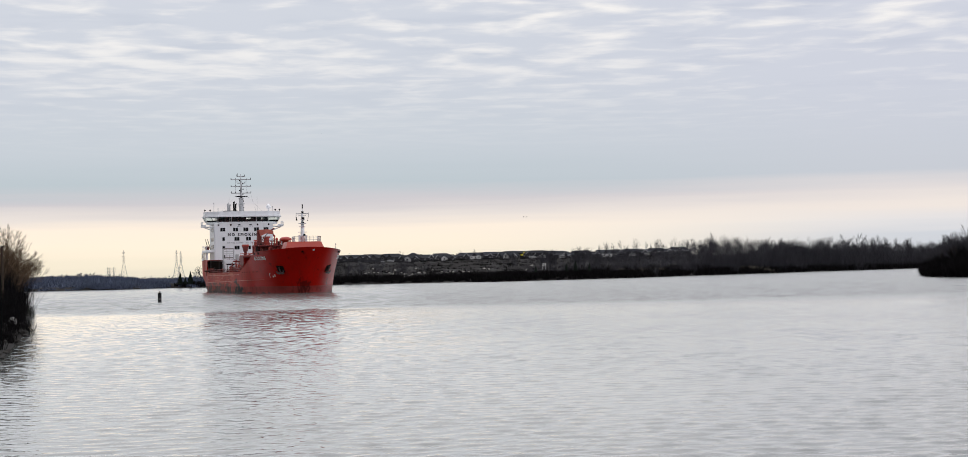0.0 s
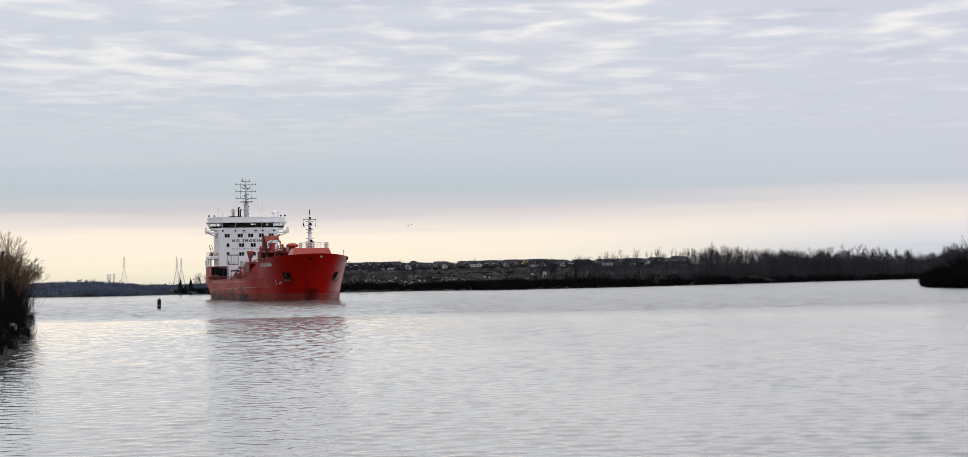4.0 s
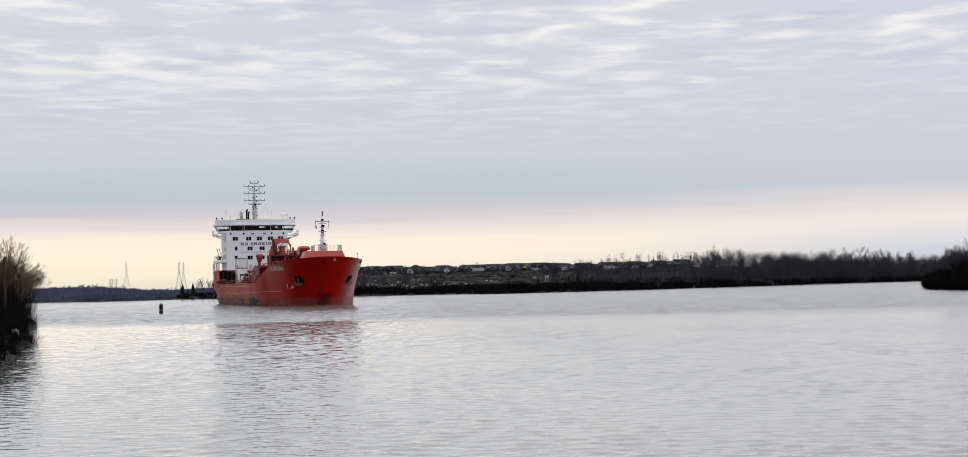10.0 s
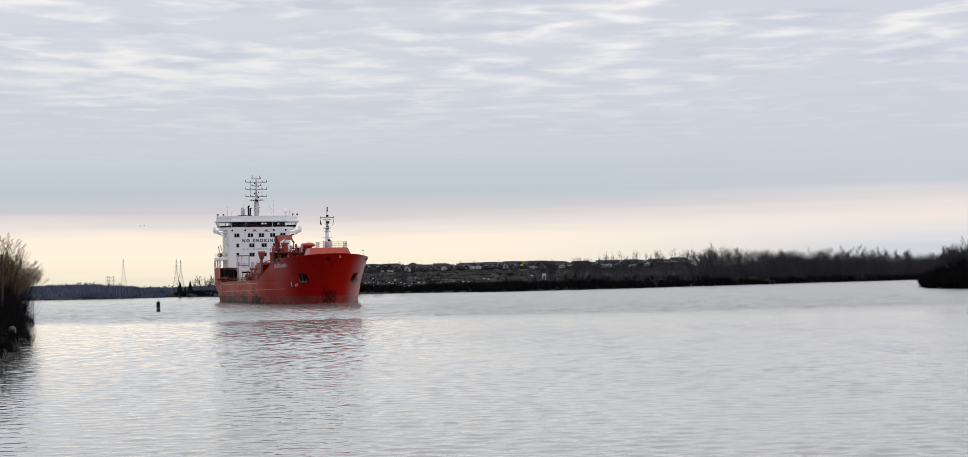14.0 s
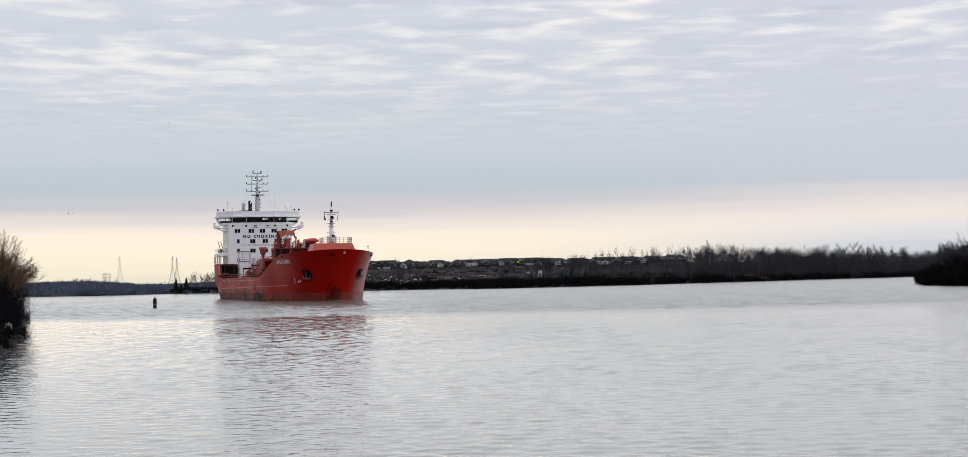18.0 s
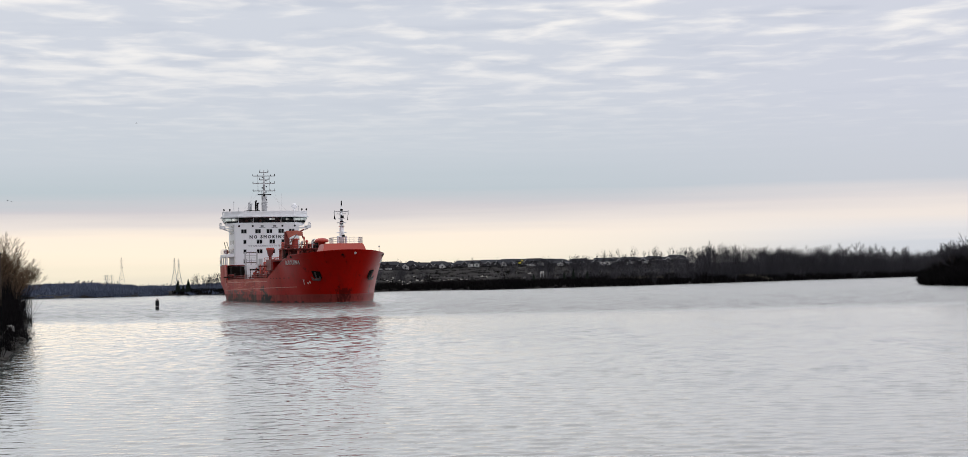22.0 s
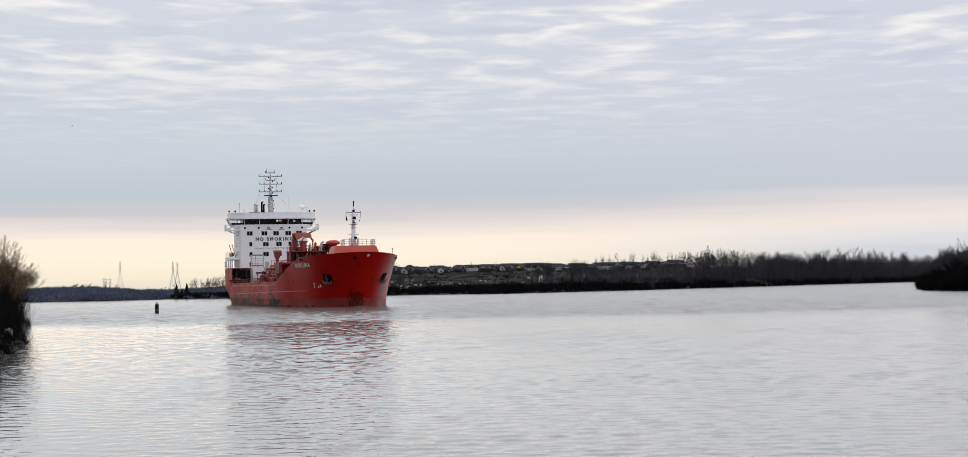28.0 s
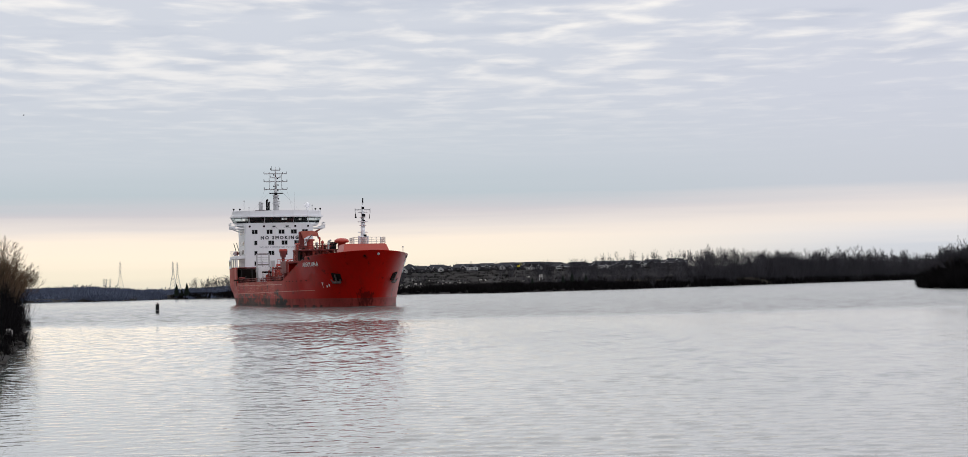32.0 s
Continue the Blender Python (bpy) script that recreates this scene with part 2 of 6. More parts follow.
WHITE = material("white_paint", (0.80, 0.80, 0.82), 0.42, 0.0, (0.70, 0.70, 0.71), 0.35, 0.08, streaks=((0.52, 0.44, 0.38), 0.16))
MAST_GREY = material("mast_grey", (0.30, 0.30, 0.31), 0.5, 0.0, None, 0.8, 0.15)
GREY = material("grey_paint", (0.48, 0.48, 0.49), 0.5, 0.0, None, 0.8, 0.15)
BLACK = material("black_paint", (0.010, 0.010, 0.011), 0.6, 0.0, None, 1.0, 0.3, spec=0.1)
# near black on dark fittings; in recesses and openings it stands for their shade
DARK = material("dark_paint_and_shade", (0.010, 0.007, 0.006), 0.8, 0.0, None, 0.8, 0.3, spec=0.04)
RUST = material("rusty_iron", (0.035, 0.022, 0.018), 0.75, 0.0, (0.02, 0.014, 0.012), 1.5, 0.35, spec=0.1)
STEEL = material("weathered_steel", (0.22, 0.20, 0.20), 0.45, 0.6, (0.16, 0.09, 0.06), 1.5, 0.3)
GLASS = material("window_glass", (0.006, 0.007, 0.008), 0.12, 0.0, None, 0.5, 0.1, spec=0.12)


def clear_glass():
    """A thin clear pane: mostly seen through, with a faint mirror on it."""
    m = bpy.data.materials.new("clear_glass")
    m.use_nodes = True
    nt = m.node_tree
    nt.nodes.clear()
    out = nt.nodes.new("ShaderNodeOutputMaterial")
    see = nt.nodes.new("ShaderNodeBsdfTransparent")
    see.inputs[0].default_value = (0.84, 0.90, 0.90, 1)
    shine = nt.nodes.new("ShaderNodeBsdfGlossy")
    shine.inputs["Roughness"].default_value = 0.04
    mx = nt.nodes.new("ShaderNodeMixShader")
    mx.inputs[0].default_value = 0.06
    nt.links.new(see.outputs[0], mx.inputs[1])
    nt.links.new(shine.outputs[0], mx.inputs[2])
    nt.links.new(mx.outputs[0], out.inputs[0])
    return m


CLEAR = clear_glass()
LETTER = material("lettering_dark", (0.04, 0.04, 0.05), 0.5, 0.0, None, 2.0, 0.1)
LETTER_GREY = material("lettering_grey", (0.42, 0.42, 0.45), 0.5, 0.0, None, 2.0, 0.1)
LETTER_WHITE = material("lettering_white", (0.78, 0.76, 0.74), 0.5, 0.0, (0.6, 0.5, 0.46), 1.0, 0.2)
BARK = material("bark", (0.06, 0.044, 0.034), 0.9, 0.0, (0.03, 0.023, 0.018), 1.2, 0.35, 0.02, 6.0, per_object=0.3, spec=0.04)
TWIG = material("twigs", (0.13, 0.085, 0.054), 0.9, 0.0, (0.05, 0.036, 0.026), 0.3, 0.3, per_object=0.4, spec=0.04)
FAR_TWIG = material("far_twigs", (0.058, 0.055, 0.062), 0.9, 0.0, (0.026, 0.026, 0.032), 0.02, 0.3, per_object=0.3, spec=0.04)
# the blue in this base colour stands in for distance haze
HILL_TWIG = material("haze_tinted_twigs", (0.095, 0.112, 0.16), 0.9, 0.0, (0.055, 0.066, 0.10), 0.02, 0.3, spec=0.04)
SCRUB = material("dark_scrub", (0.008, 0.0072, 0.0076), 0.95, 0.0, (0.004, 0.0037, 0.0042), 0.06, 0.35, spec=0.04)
NEEDLE = material("conifer_needles", (0.013, 0.018, 0.014), 0.9, 0.0, (0.008, 0.011, 0.009), 0.6, 0.3, spec=0.04)
DRY_GRASS = material("dry_grass", (0.15, 0.132, 0.105), 0.95, 0.0, (0.09, 0.08, 0.065), 0.05, 0.3, spec=0.02)
GULL = material("grey_feathers", (0.26, 0.26, 0.27), 0.8, 0.0, (0.12, 0.12, 0.13), 6.0, 0.3)
STONE = material("bank_stone", (0.045, 0.041, 0.038), 0.85, 0.0, (0.02, 0.018, 0.017), 0.8, 0.35, 0.03, 5.0, per_object=0.6, spec=0.04)
SHINGLE = material("dark_shingle", (0.033, 0.034, 0.040), 0.75, 0.0, (0.022, 0.023, 0.028), 0.3, 0.25, per_object=0.5, spec=0.04)
BRICKWALL = material("house_brick", (0.055, 0.053, 0.058), 0.85, 0.0, (0.036, 0.035, 0.040), 0.4, 0.25, per_object=0.6, spec=0.04)
SIDING = material("pale_siding", (0.48, 0.47, 0.46), 0.7, 0.0, None, 0.4, 0.12, per_object=0.2)
TRIM = material("white_trim", (0.74, 0.74, 0.75), 0.6, 0.0, None, 0.6, 0.12)
YELLOW = material("yellow_paint", (0.75, 0.62, 0.03), 0.5, 0.0, None, 0.5, 0.15)
GALV = material("galvanised_steel", (0.30, 0.31, 0.33), 0.5, 0.4, None, 0.5, 0.15)


def ground_material():
    """Winter grass and bare soil, in patches."""
    m = material("winter_ground", (0.030, 0.028, 0.027), 0.95, 0.0, (0.018, 0.017, 0.017), 0.03, 0.35, 0.15, 0.35, spec=0.02)
    nt = m.node_tree
    sock = nt.nodes["Principled BSDF"].inputs["Base Color"]
    col = sock.links[0].from_socket
    tc = nt.nodes.new("ShaderNodeTexCoord")
    mp = nt.nodes.new("ShaderNodeMapping")
    mp.inputs["Scale"].default_value = (0.016, 0.004, 0.0)
    nt.links.new(tc.outputs["Object"], mp.inputs[0])
    n = nt.nodes.new("ShaderNodeTexNoise")
    n.inputs["Scale"].default_value, n.inputs["Detail"].default_value = 2.2, 8.0
    nt.links.new(mp.outputs[0], n.inputs[0])
    r = nt.nodes.new("ShaderNodeMapRange")
    r.inputs[1].default_value, r.inputs[2].default_value, r.inputs[4].default_value = 0.50, 0.66, 0.75
    nt.links.new(n.outputs[0], r.inputs[0])
    nt.links.new(mix_node(nt, r.outputs[0], col, (0.058, 0.056, 0.056)), sock)
    return m


GROUND = ground_material()


def water_material():
    """River water: fine wind ripples near the shore, a more ruffled reach farther out."""
    m = bpy.data.materials.new("river_water")
    m.use_nodes = True
    nt = m.node_tree
    bs = nt.nodes["Principled BSDF"]
    bs.inputs["Base Color"].default_value = (0.125, 0.135, 0.130, 1)
    bs.inputs["IOR"].default_value = 1.333
    geo = nt.nodes.new("ShaderNodeNewGeometry")
    sep = nt.nodes.new("ShaderNodeSeparateXYZ")
    nt.links.new(geo.outputs["Position"], sep.inputs[0])
    tc = nt.nodes.new("ShaderNodeTexCoord")

    def layer(sx, sy, detail, rough=0.5, turn=0.0):
        mp = nt.nodes.new("ShaderNodeMapping")
        mp.inputs["Scale"].default_value = (sx, sy, 1.0)
        mp.inputs["Rotation"].default_value = (0, 0, radians(turn))
        nt.links.new(tc.outputs["Object"], mp.inputs[0])
        n = nt.nodes.new("ShaderNodeTexNoise")
        n.inputs["Scale"].default_value, n.inputs["Detail"].default_value, n.inputs["Roughness"].default_value = 1.0, detail, rough
        nt.links.new(mp.outputs[0], n.inputs[0])
        return n.outputs[0]

    gust = layer(0.012, 0.006, 3.0)
    reach = nt.nodes.new("ShaderNodeMapRange")
    reach.interpolation_type = "SMOOTHSTEP"
    reach.inputs[1].default_value, reach.inputs[2].default_value = 195.0, 250.0
    nt.links.new(math_node(nt, "ADD", sep.outputs[1], math_node(nt, "MULTIPLY", gust, 40.0)), reach.inputs[0])
    ruffled = reach.outputs[0]
    # the left bank shelters the water beside it; the wind reaches the rest
    open_water = nt.nodes.new("ShaderNodeMapRange")
    open_water.interpolation_type = "SMOOTHSTEP"
    open_water.inputs[1].default_value, open_water.inputs[2].default_value = -6.0, 12.0
    nt.links.new(math_node(nt, "ADD", math_node(nt, "ADD", sep.outputs[0], math_node(nt, "MULTIPLY", sep.outputs[1], 0.055)), math_node(nt, "MULTIPLY", math_node(nt, "SUBTRACT", gust, 0.5), 16.0)), open_water.inputs[0])
    calm = math_node(nt, "MULTIPLY", math_node(nt, "SUBTRACT", 1.0, ruffled), math_node(nt, "SUBTRACT", 1.0, math_node(nt, "MULTIPLY", open_water.outputs[0], 0.52)))
    windy = math_node(nt, "SUBTRACT", 1.0, calm)
    nt.links.new(math_node(nt, "ADD", math_node(nt, "ADD", math_node(nt, "MULTIPLY", ruffled, 0.12), math_node(nt, "MULTIPLY", open_water.outputs[0], 0.11)), 0.022, True), bs.inputs["Roughness"])
    far = nt.nodes.new("ShaderNodeMapRange")
    far.interpolation_type = "SMOOTHSTEP"
    far.inputs[1].default_value, far.inputs[2].default_value, far.inputs[3].default_value, far.inputs[4].default_value = 55.0, 150.0, 0.016, 0.24
    nt.links.new(sep.outputs[1], far.inputs[0])
    swell = math_node(nt, "MULTIPLY", layer(0.85, 0.24, 2.0, 0.55, 0), far.outputs[0])
    ripple = math_node(nt, "MULTIPLY", layer(2.2, 1.3, 2.0, 0.5, -6), 0.018)
    chop = math_node(nt, "MULTIPLY", layer(4.2, 3.0, 2.0, 0.5, 12), 0.006)
    fine = math_node(nt, "MULTIPLY", layer(9.0, 9.0, 1.0, 0.5, 20), 0.0015)
    h = math_node(nt, "ADD", math_node(nt, "ADD", swell, chop), math_node(nt, "ADD", ripple, fine))
    b = nt.nodes.new("ShaderNodeBump")
    b.inputs["Distance"].default_value = 1.3
    lee = nt.nodes.new("ShaderNodeMapRange")
    lee.interpolation_type = "SMOOTHSTEP"
    lee.inputs[1].default_value, lee.inputs[2].default_value, lee.inputs[3].default_value = -6.0, 4.0, 0.4
    nt.links.new(math_node(nt, "ADD", sep.outputs[0], math_node(nt, "MULTIPLY", sep.outputs[1], 0.2)), lee.inputs[0])
    nt.links.new(math_node(nt, "MULTIPLY", math_node(nt, "SUBTRACT", 1.0, math_node(nt, "MULTIPLY", windy, 0.63)), lee.outputs[0]), b.inputs["Strength"])
    nt.links.new(h, b.inputs["Height"])
    nt.links.new(b.outputs[0], bs.inputs["Normal"])
    return m


WATER = water_material()


def cloud_material():
    """Bright gaps and streaks in the cloud deck, seen flat from below: glowing sky, thin to nothing between the streaks."""
    m = bpy.data.materials.new("cloud_streaks")
    m.use_nodes = True
    m.cycles.emission_sampling = "NONE"
    nt = m.node_tree
    nt.nodes.clear()
    out = nt.nodes.new("ShaderNodeOutputMaterial")
    tc = nt.nodes.new("ShaderNodeTexCoord")
    sep = nt.nodes.new("ShaderNodeSeparateXYZ")
    nt.links.new(tc.outputs["Object"], sep.inputs[0])
    x, y, z = sep.outputs
    com = nt.nodes.new("ShaderNodeCombineXYZ")
    nt.links.new(math_node(nt, "DIVIDE", x, z), com.inputs[0])
    nt.links.new(math_node(nt, "DIVIDE", y, z), com.inputs[1])

    def noise_at(scale, detail, rough, shift, stretch=(1, 1, 1), dist=0.0):
        mp = nt.nodes.new("ShaderNodeMapping")
        mp.inputs["Location"].default_value = shift
        mp.inputs["Scale"].default_value = stretch
        nt.links.new(com.outputs[0], mp.inputs[0])
        n = nt.nodes.new("ShaderNodeTexNoise")
        n.inputs["Scale"].default_value, n.inputs["Detail"].default_value, n.inputs["Roughness"].default_value = scale, detail, rough
        n.inputs["Distortion"].default_value = dist
        nt.links.new(mp.outputs[0], n.inputs[0])
        return n.outputs[0]

    fine = noise_at(3.1, 4.0, 0.5, (3.1, 1.7, 0), (1.1, 0.9, 1), 0.25)
    broad = noise_at(0.6, 3.0, 0.5, (7.7, 4.2, 0), (0.9, 1, 1))
    # the deck is thinnest straight over the river
    course = math_node(nt, "DIVIDE", math_node(nt, "ADD", x, 240.0), 4300.0)
    thin = math_node(nt, "MAXIMUM", math_node(nt, "SUBTRACT", 0.06, math_node(nt, "MULTIPLY", math_node(nt, "MULTIPLY", course, course), 1.9)), -0.06)
    r = nt.nodes.new("ShaderNodeMapRange")
    r.interpolation_type = "SMOOTHSTEP"
    r.inputs[1].default_value, r.inputs[2].default_value, r.inputs[4].default_value = 0.42, 0.80, 0.92
    nt.links.new(math_node(nt, "ADD", math_node(nt, "ADD", fine, thin), math_node(nt, "MULTIPLY", math_node(nt, "SUBTRACT", broad, 0.5), 0.7)), r.inputs[0])
    # fades out towards the horizon and overhead
    el = math_node(nt, "DIVIDE", z, 4300.0)
    up = nt.nodes.new("ShaderNodeMapRange")
    up.interpolation_type = "SMOOTHSTEP"
    up.inputs[1].default_value, up.inputs[2].default_value = 0.06, 0.165
    nt.links.new(el, up.inputs[0])
    top = nt.nodes.new("ShaderNodeMapRange")
    top.inputs[1].default_value, top.inputs[2].default_value = 0.42, 0.30
    nt.links.new(el, top.inputs[0])
    fac = math_node(nt, "MULTIPLY", r.outputs[0], math_node(nt, "MULTIPLY", up.outputs[0], top.outputs[0]), True)
    em = nt.nodes.new("ShaderNodeEmission")
    em.inputs[0].default_value = (1.02, 0.98, 0.93, 1)
    em.inputs[1].default_value = 1.0
    tr = nt.nodes.new("ShaderNodeBsdfTransparent")
    # thicker rolls between the streaks let less of the sky through
    roll = nt.nodes.new("ShaderNodeMapRange")
    roll.interpolation_type = "SMOOTHSTEP"
    roll.inputs[1].default_value, roll.inputs[2].default_value = 0.50, 0.30
    nt.links.new(noise_at(1.7, 5.0, 0.5, (1.3, 8.2, 0), (0.9, 1, 1), 0.2), roll.inputs[0])
    nt.links.new(mix_node(nt, math_node(nt, "MULTIPLY", roll.outputs[0], up.outputs[0]), (1.0, 1.0, 1.0), (0.90, 0.915, 0.94)), tr.inputs[0])
    mx = nt.nodes.new("ShaderNodeMixShader")
    nt.links.new(fac, mx.inputs[0])
    nt.links.new(tr.outputs[0], mx.inputs[1])
    nt.links.new(em.outputs[0], mx.inputs[2])
    nt.links.new(mx.outputs[0], out.inputs[0])
    return m


CLOUD = cloud_material()

# ---- mesh helpers ----


def finish(name, bm, mat, smooth=False):
    me = bpy.data.meshes.new(name)
    bm.normal_update()
    bm.to_mesh(me)
    bm.free()
    me.materials.append(mat)
    if smooth:
        for p in me.polygons:
            p.use_smooth = True
    return me


def part(name, bm, mat, parent, label="", smooth=False):
    ob = new(name, finish(name, bm, mat, smooth))
    ob.parent = parent
    if label:
        ob["label"] = label
    return ob


def mesh_of(name, verts, faces, mat, smooth=False):
    me = bpy.data.meshes.new(name)
    me.from_pydata(verts, [], faces)
    me.materials.append(mat)
    if smooth:
        me.polygons.foreach_set("use_smooth", [True] * len(me.polygons))
    return me


def box(bm, x0, x1, y0, y1, z0, z1, bevel=0.0):
    v = [bm.verts.new(p) for p in ((x0, y0, z0), (x1, y0, z0), (x1, y1, z0), (x0, y1, z0), (x0, y0, z1), (x1, y0, z1), (x1, y1, z1), (x0, y1, z1))]
    fs = [bm.faces.new([v[k] for k in q]) for q in ((3, 2, 1, 0), (4, 5, 6, 7), (0, 1, 5, 4), (1, 2, 6, 5), (2, 3, 7, 6), (3, 0, 4, 7))]
    if bevel:
        bmesh.ops.bevel(bm, geom=list({e for f in fs for e in f.edges}), offset=bevel, segments=1, affect="EDGES")
    return bm


def tube(bm, a, b, r0, r1=None, seg=8, caps=True):
    a, b = Vector(a), Vector(b)
    r1 = r0 if r1 is None else r1
    d = (b - a).normalized()
    s = d.orthogonal().normalized()
    t = d.cross(s)
    rings = []
    for p, r in ((a, r0), (b, r1)):
        rings.append([bm.verts.new(p + (s * math.cos(k * math.tau / seg) + t * math.sin(k * math.tau / seg)) * r) for k in range(seg)])
    for k in range(seg):
        bm.faces.new((rings[0][k], rings[0][(k + 1) % seg], rings[1][(k + 1) % seg], rings[1][k]))
    if caps:
        bm.faces.new(rings[0][::-1])
        bm.faces.new(rings[1])
    return bm


def lathe(bm, centre, profile, seg=16):
    """A body of revolution about the vertical: profile rows of (radius, height)."""
    c = Vector(centre)
    rings = [[bm.verts.new(c + Vector((r * math.cos(k * math.tau / seg), r * math.sin(k * math.tau / seg), h))) for k in range(seg)] for r, h in profile]
    for a, b in zip(rings, rings[1:]):
        for k in range(seg):
            bm.faces.new((a[k], a[(k + 1) % seg], b[(k + 1) % seg], b[k]))
    bm.faces.new(rings[0][::-1])
    bm.faces.new(rings[-1])
    return bm


def prism(bm, poly, z0, z1):
    """An upright prism over a plan polygon (counter-clockwise)."""
    lo = [bm.verts.new((x, y, z0)) for x, y in poly]
    hi = [bm.verts.new((x, y, z1)) for x, y in poly]
    n = len(poly)
    for k in range(n):
        bm.faces.new((lo[k], lo[(k + 1) % n], hi[(k + 1) % n], hi[k]))
    bm.faces.new(lo[::-1])
    bm.faces.new(hi)
    return bm


def B():
    return bmesh.new()


def lettering(text, height, mat, thick=0.02, spacing=1.0, bold=0.0):
    """Flat raised letters in the built-in font, centred, as a mesh in the xy plane."""
    cu = bpy.data.curves.new("lettering", "FONT")
    cu.body, cu.size, cu.extrude, cu.align_x, cu.align_y, cu.space_character = text, height / 0.72, thick, "CENTER", "CENTER", spacing
    cu.resolution_u, cu.bevel_depth, cu.bevel_resolution = 2, bold, 0
    ob = bpy.data.objects.new("lettering", cu)
    me = bpy.data.meshes.new_from_object(ob)
    bpy.data.objects.remove(ob)
    me.materials.append(mat)
    return me

# ---- the land and the river ----
NEAR_LEFT = [(-14, -400), (-13, 5), (-15, 45), (-25, 93), (-36, 141), (-41.8, 162), (-54.6, 215), (-67, 258), (-78, 285), (-110, 330), (-220, 430), (-900, 520), (-4000, 560), (-4000, -400)]
NEAR_SHORE = [(-4000, -400), (4000, -400), (4000, -40), (120, 3), (20, 6), (-20, 7), (-4000, 20)]
RIGHT_POINT = [(123, 430), (119.8, 445), (120, 480), (125, 505), (142, 582), (170, 660), (230, 750), (480, 900), (4000, 1600), (4000, 250), (400, 405), (180, 425)]
FAR_BANK = [(-4000, 700), (-600, 735), (-191, 762), (-162, 762), (-150, 790), (-143, 815), (-122, 790), (-75, 777), (-37, 774), (-3, 748), (0, 722), (12, 736), (60, 797), (207, 1116), (325, 1332), (620, 1700), (4000, 3200), (4000, 4900), (-4000, 4900)]


def inside_by(poly, x, y):
    """Signed distance to a plan polygon: positive inside."""
    best = np.full(x.shape, 1e18)
    odd = np.zeros(x.shape, bool)
    n = len(poly)
    for k in range(n):
        ax, ay = poly[k]
        bx, by = poly[(k + 1) % n]
        dx, dy = bx - ax, by - ay
        s = np.clip(((x - ax) * dx + (y - ay) * dy) / (dx * dx + dy * dy), 0, 1)
        best = np.minimum(best, (x - ax - s * dx) ** 2 + (y - ay - s * dy) ** 2)
        if dy:
            odd ^= ((ay > y) != (by > y)) & (x < ax + (y - ay) / dy * dx)
    return np.where(odd, 1, -1) * np.sqrt(best)


def smooth01(v):
    v = np.clip(v, 0, 1)
    return v * v * (3 - 2 * v)


def wavy(x, y, size, seed):
    """A cheap rolling noise, about -1..1."""
    r = np.random.RandomState(seed)
    out = np.zeros(np.shape(x))
    for k in range(7):
        a, p = r.uniform(0, math.tau), r.uniform(0, math.tau)
        s = size * r.uniform(0.5, 1.6)
        out = out + np.sin((x * math.cos(a) + y * math.sin(a)) / s * math.tau + p)
    return out / 3.2


def land_height(x, y):
    x, y = np.asarray(x, float), np.asarray(y, float)
    d_nl, d_ns, d_rp, d_fb = (inside_by(p, x, y) for p in (NEAR_LEFT, NEAR_SHORE, RIGHT_POINT, FAR_BANK))
    d = np.maximum(np.maximum(d_nl, d_ns), np.maximum(d_rp, d_fb)) + 0.6 * wavy(x, y, 14, 1)
    z = np.where(d < 0, np.maximum(d * 0.3, -4.0) - 0.08, np.minimum(d * 0.30, 1.5))
    z = z + np.where(d > 3, np.minimum((d - 3) * 0.02, 0.5) * (1 + wavy(x, y, 40, 2)), 0)
    rise = smooth01((y - 800) / 690) * smooth01(d_fb / 170) * np.interp(x, [-420, -330, -240, -200, -110], [0.35, 0.35, 0.03, 0.12, 1.0]) * (1 - smooth01((y - 1540) / 200) * smooth01((-150 - x) / 40)) * 12.2
    z = z + np.where(d_fb > 0, rise + 0.5 * smooth01(d_fb / 100) * wavy(x, y, 120, 3), 0)
    z = z + np.where(d_nl > 8, np.minimum((d_nl - 8) * 0.06, 2.2), 0)
    return z


WAVE_SLOPE, RUFFLE_SLOPE = 0.050, 0.11


def span(*runs):
    """Grid lines: runs of (start, stop, step)."""
    out = []
    for a, b, s in runs:
        out += list(np.arange(a, b, s))
    return np.array(out)


def grid_mesh(name, xs, ys, height, mat, smooth=True):
    gx, gy = np.meshgrid(xs, ys)
    gz = height(gx, gy)
    verts = np.stack([gx, gy, gz], -1).reshape(-1, 3)
    nx, ny = len(xs), len(ys)
    i = (np.arange(ny - 1)[:, None] * nx + np.arange(nx - 1)[None, :]).reshape(-1)
    faces = np.stack([i, i + 1, i + nx + 1, i + nx], -1)
    return mesh_of(name, verts.tolist(), faces.tolist(), mat, smooth)


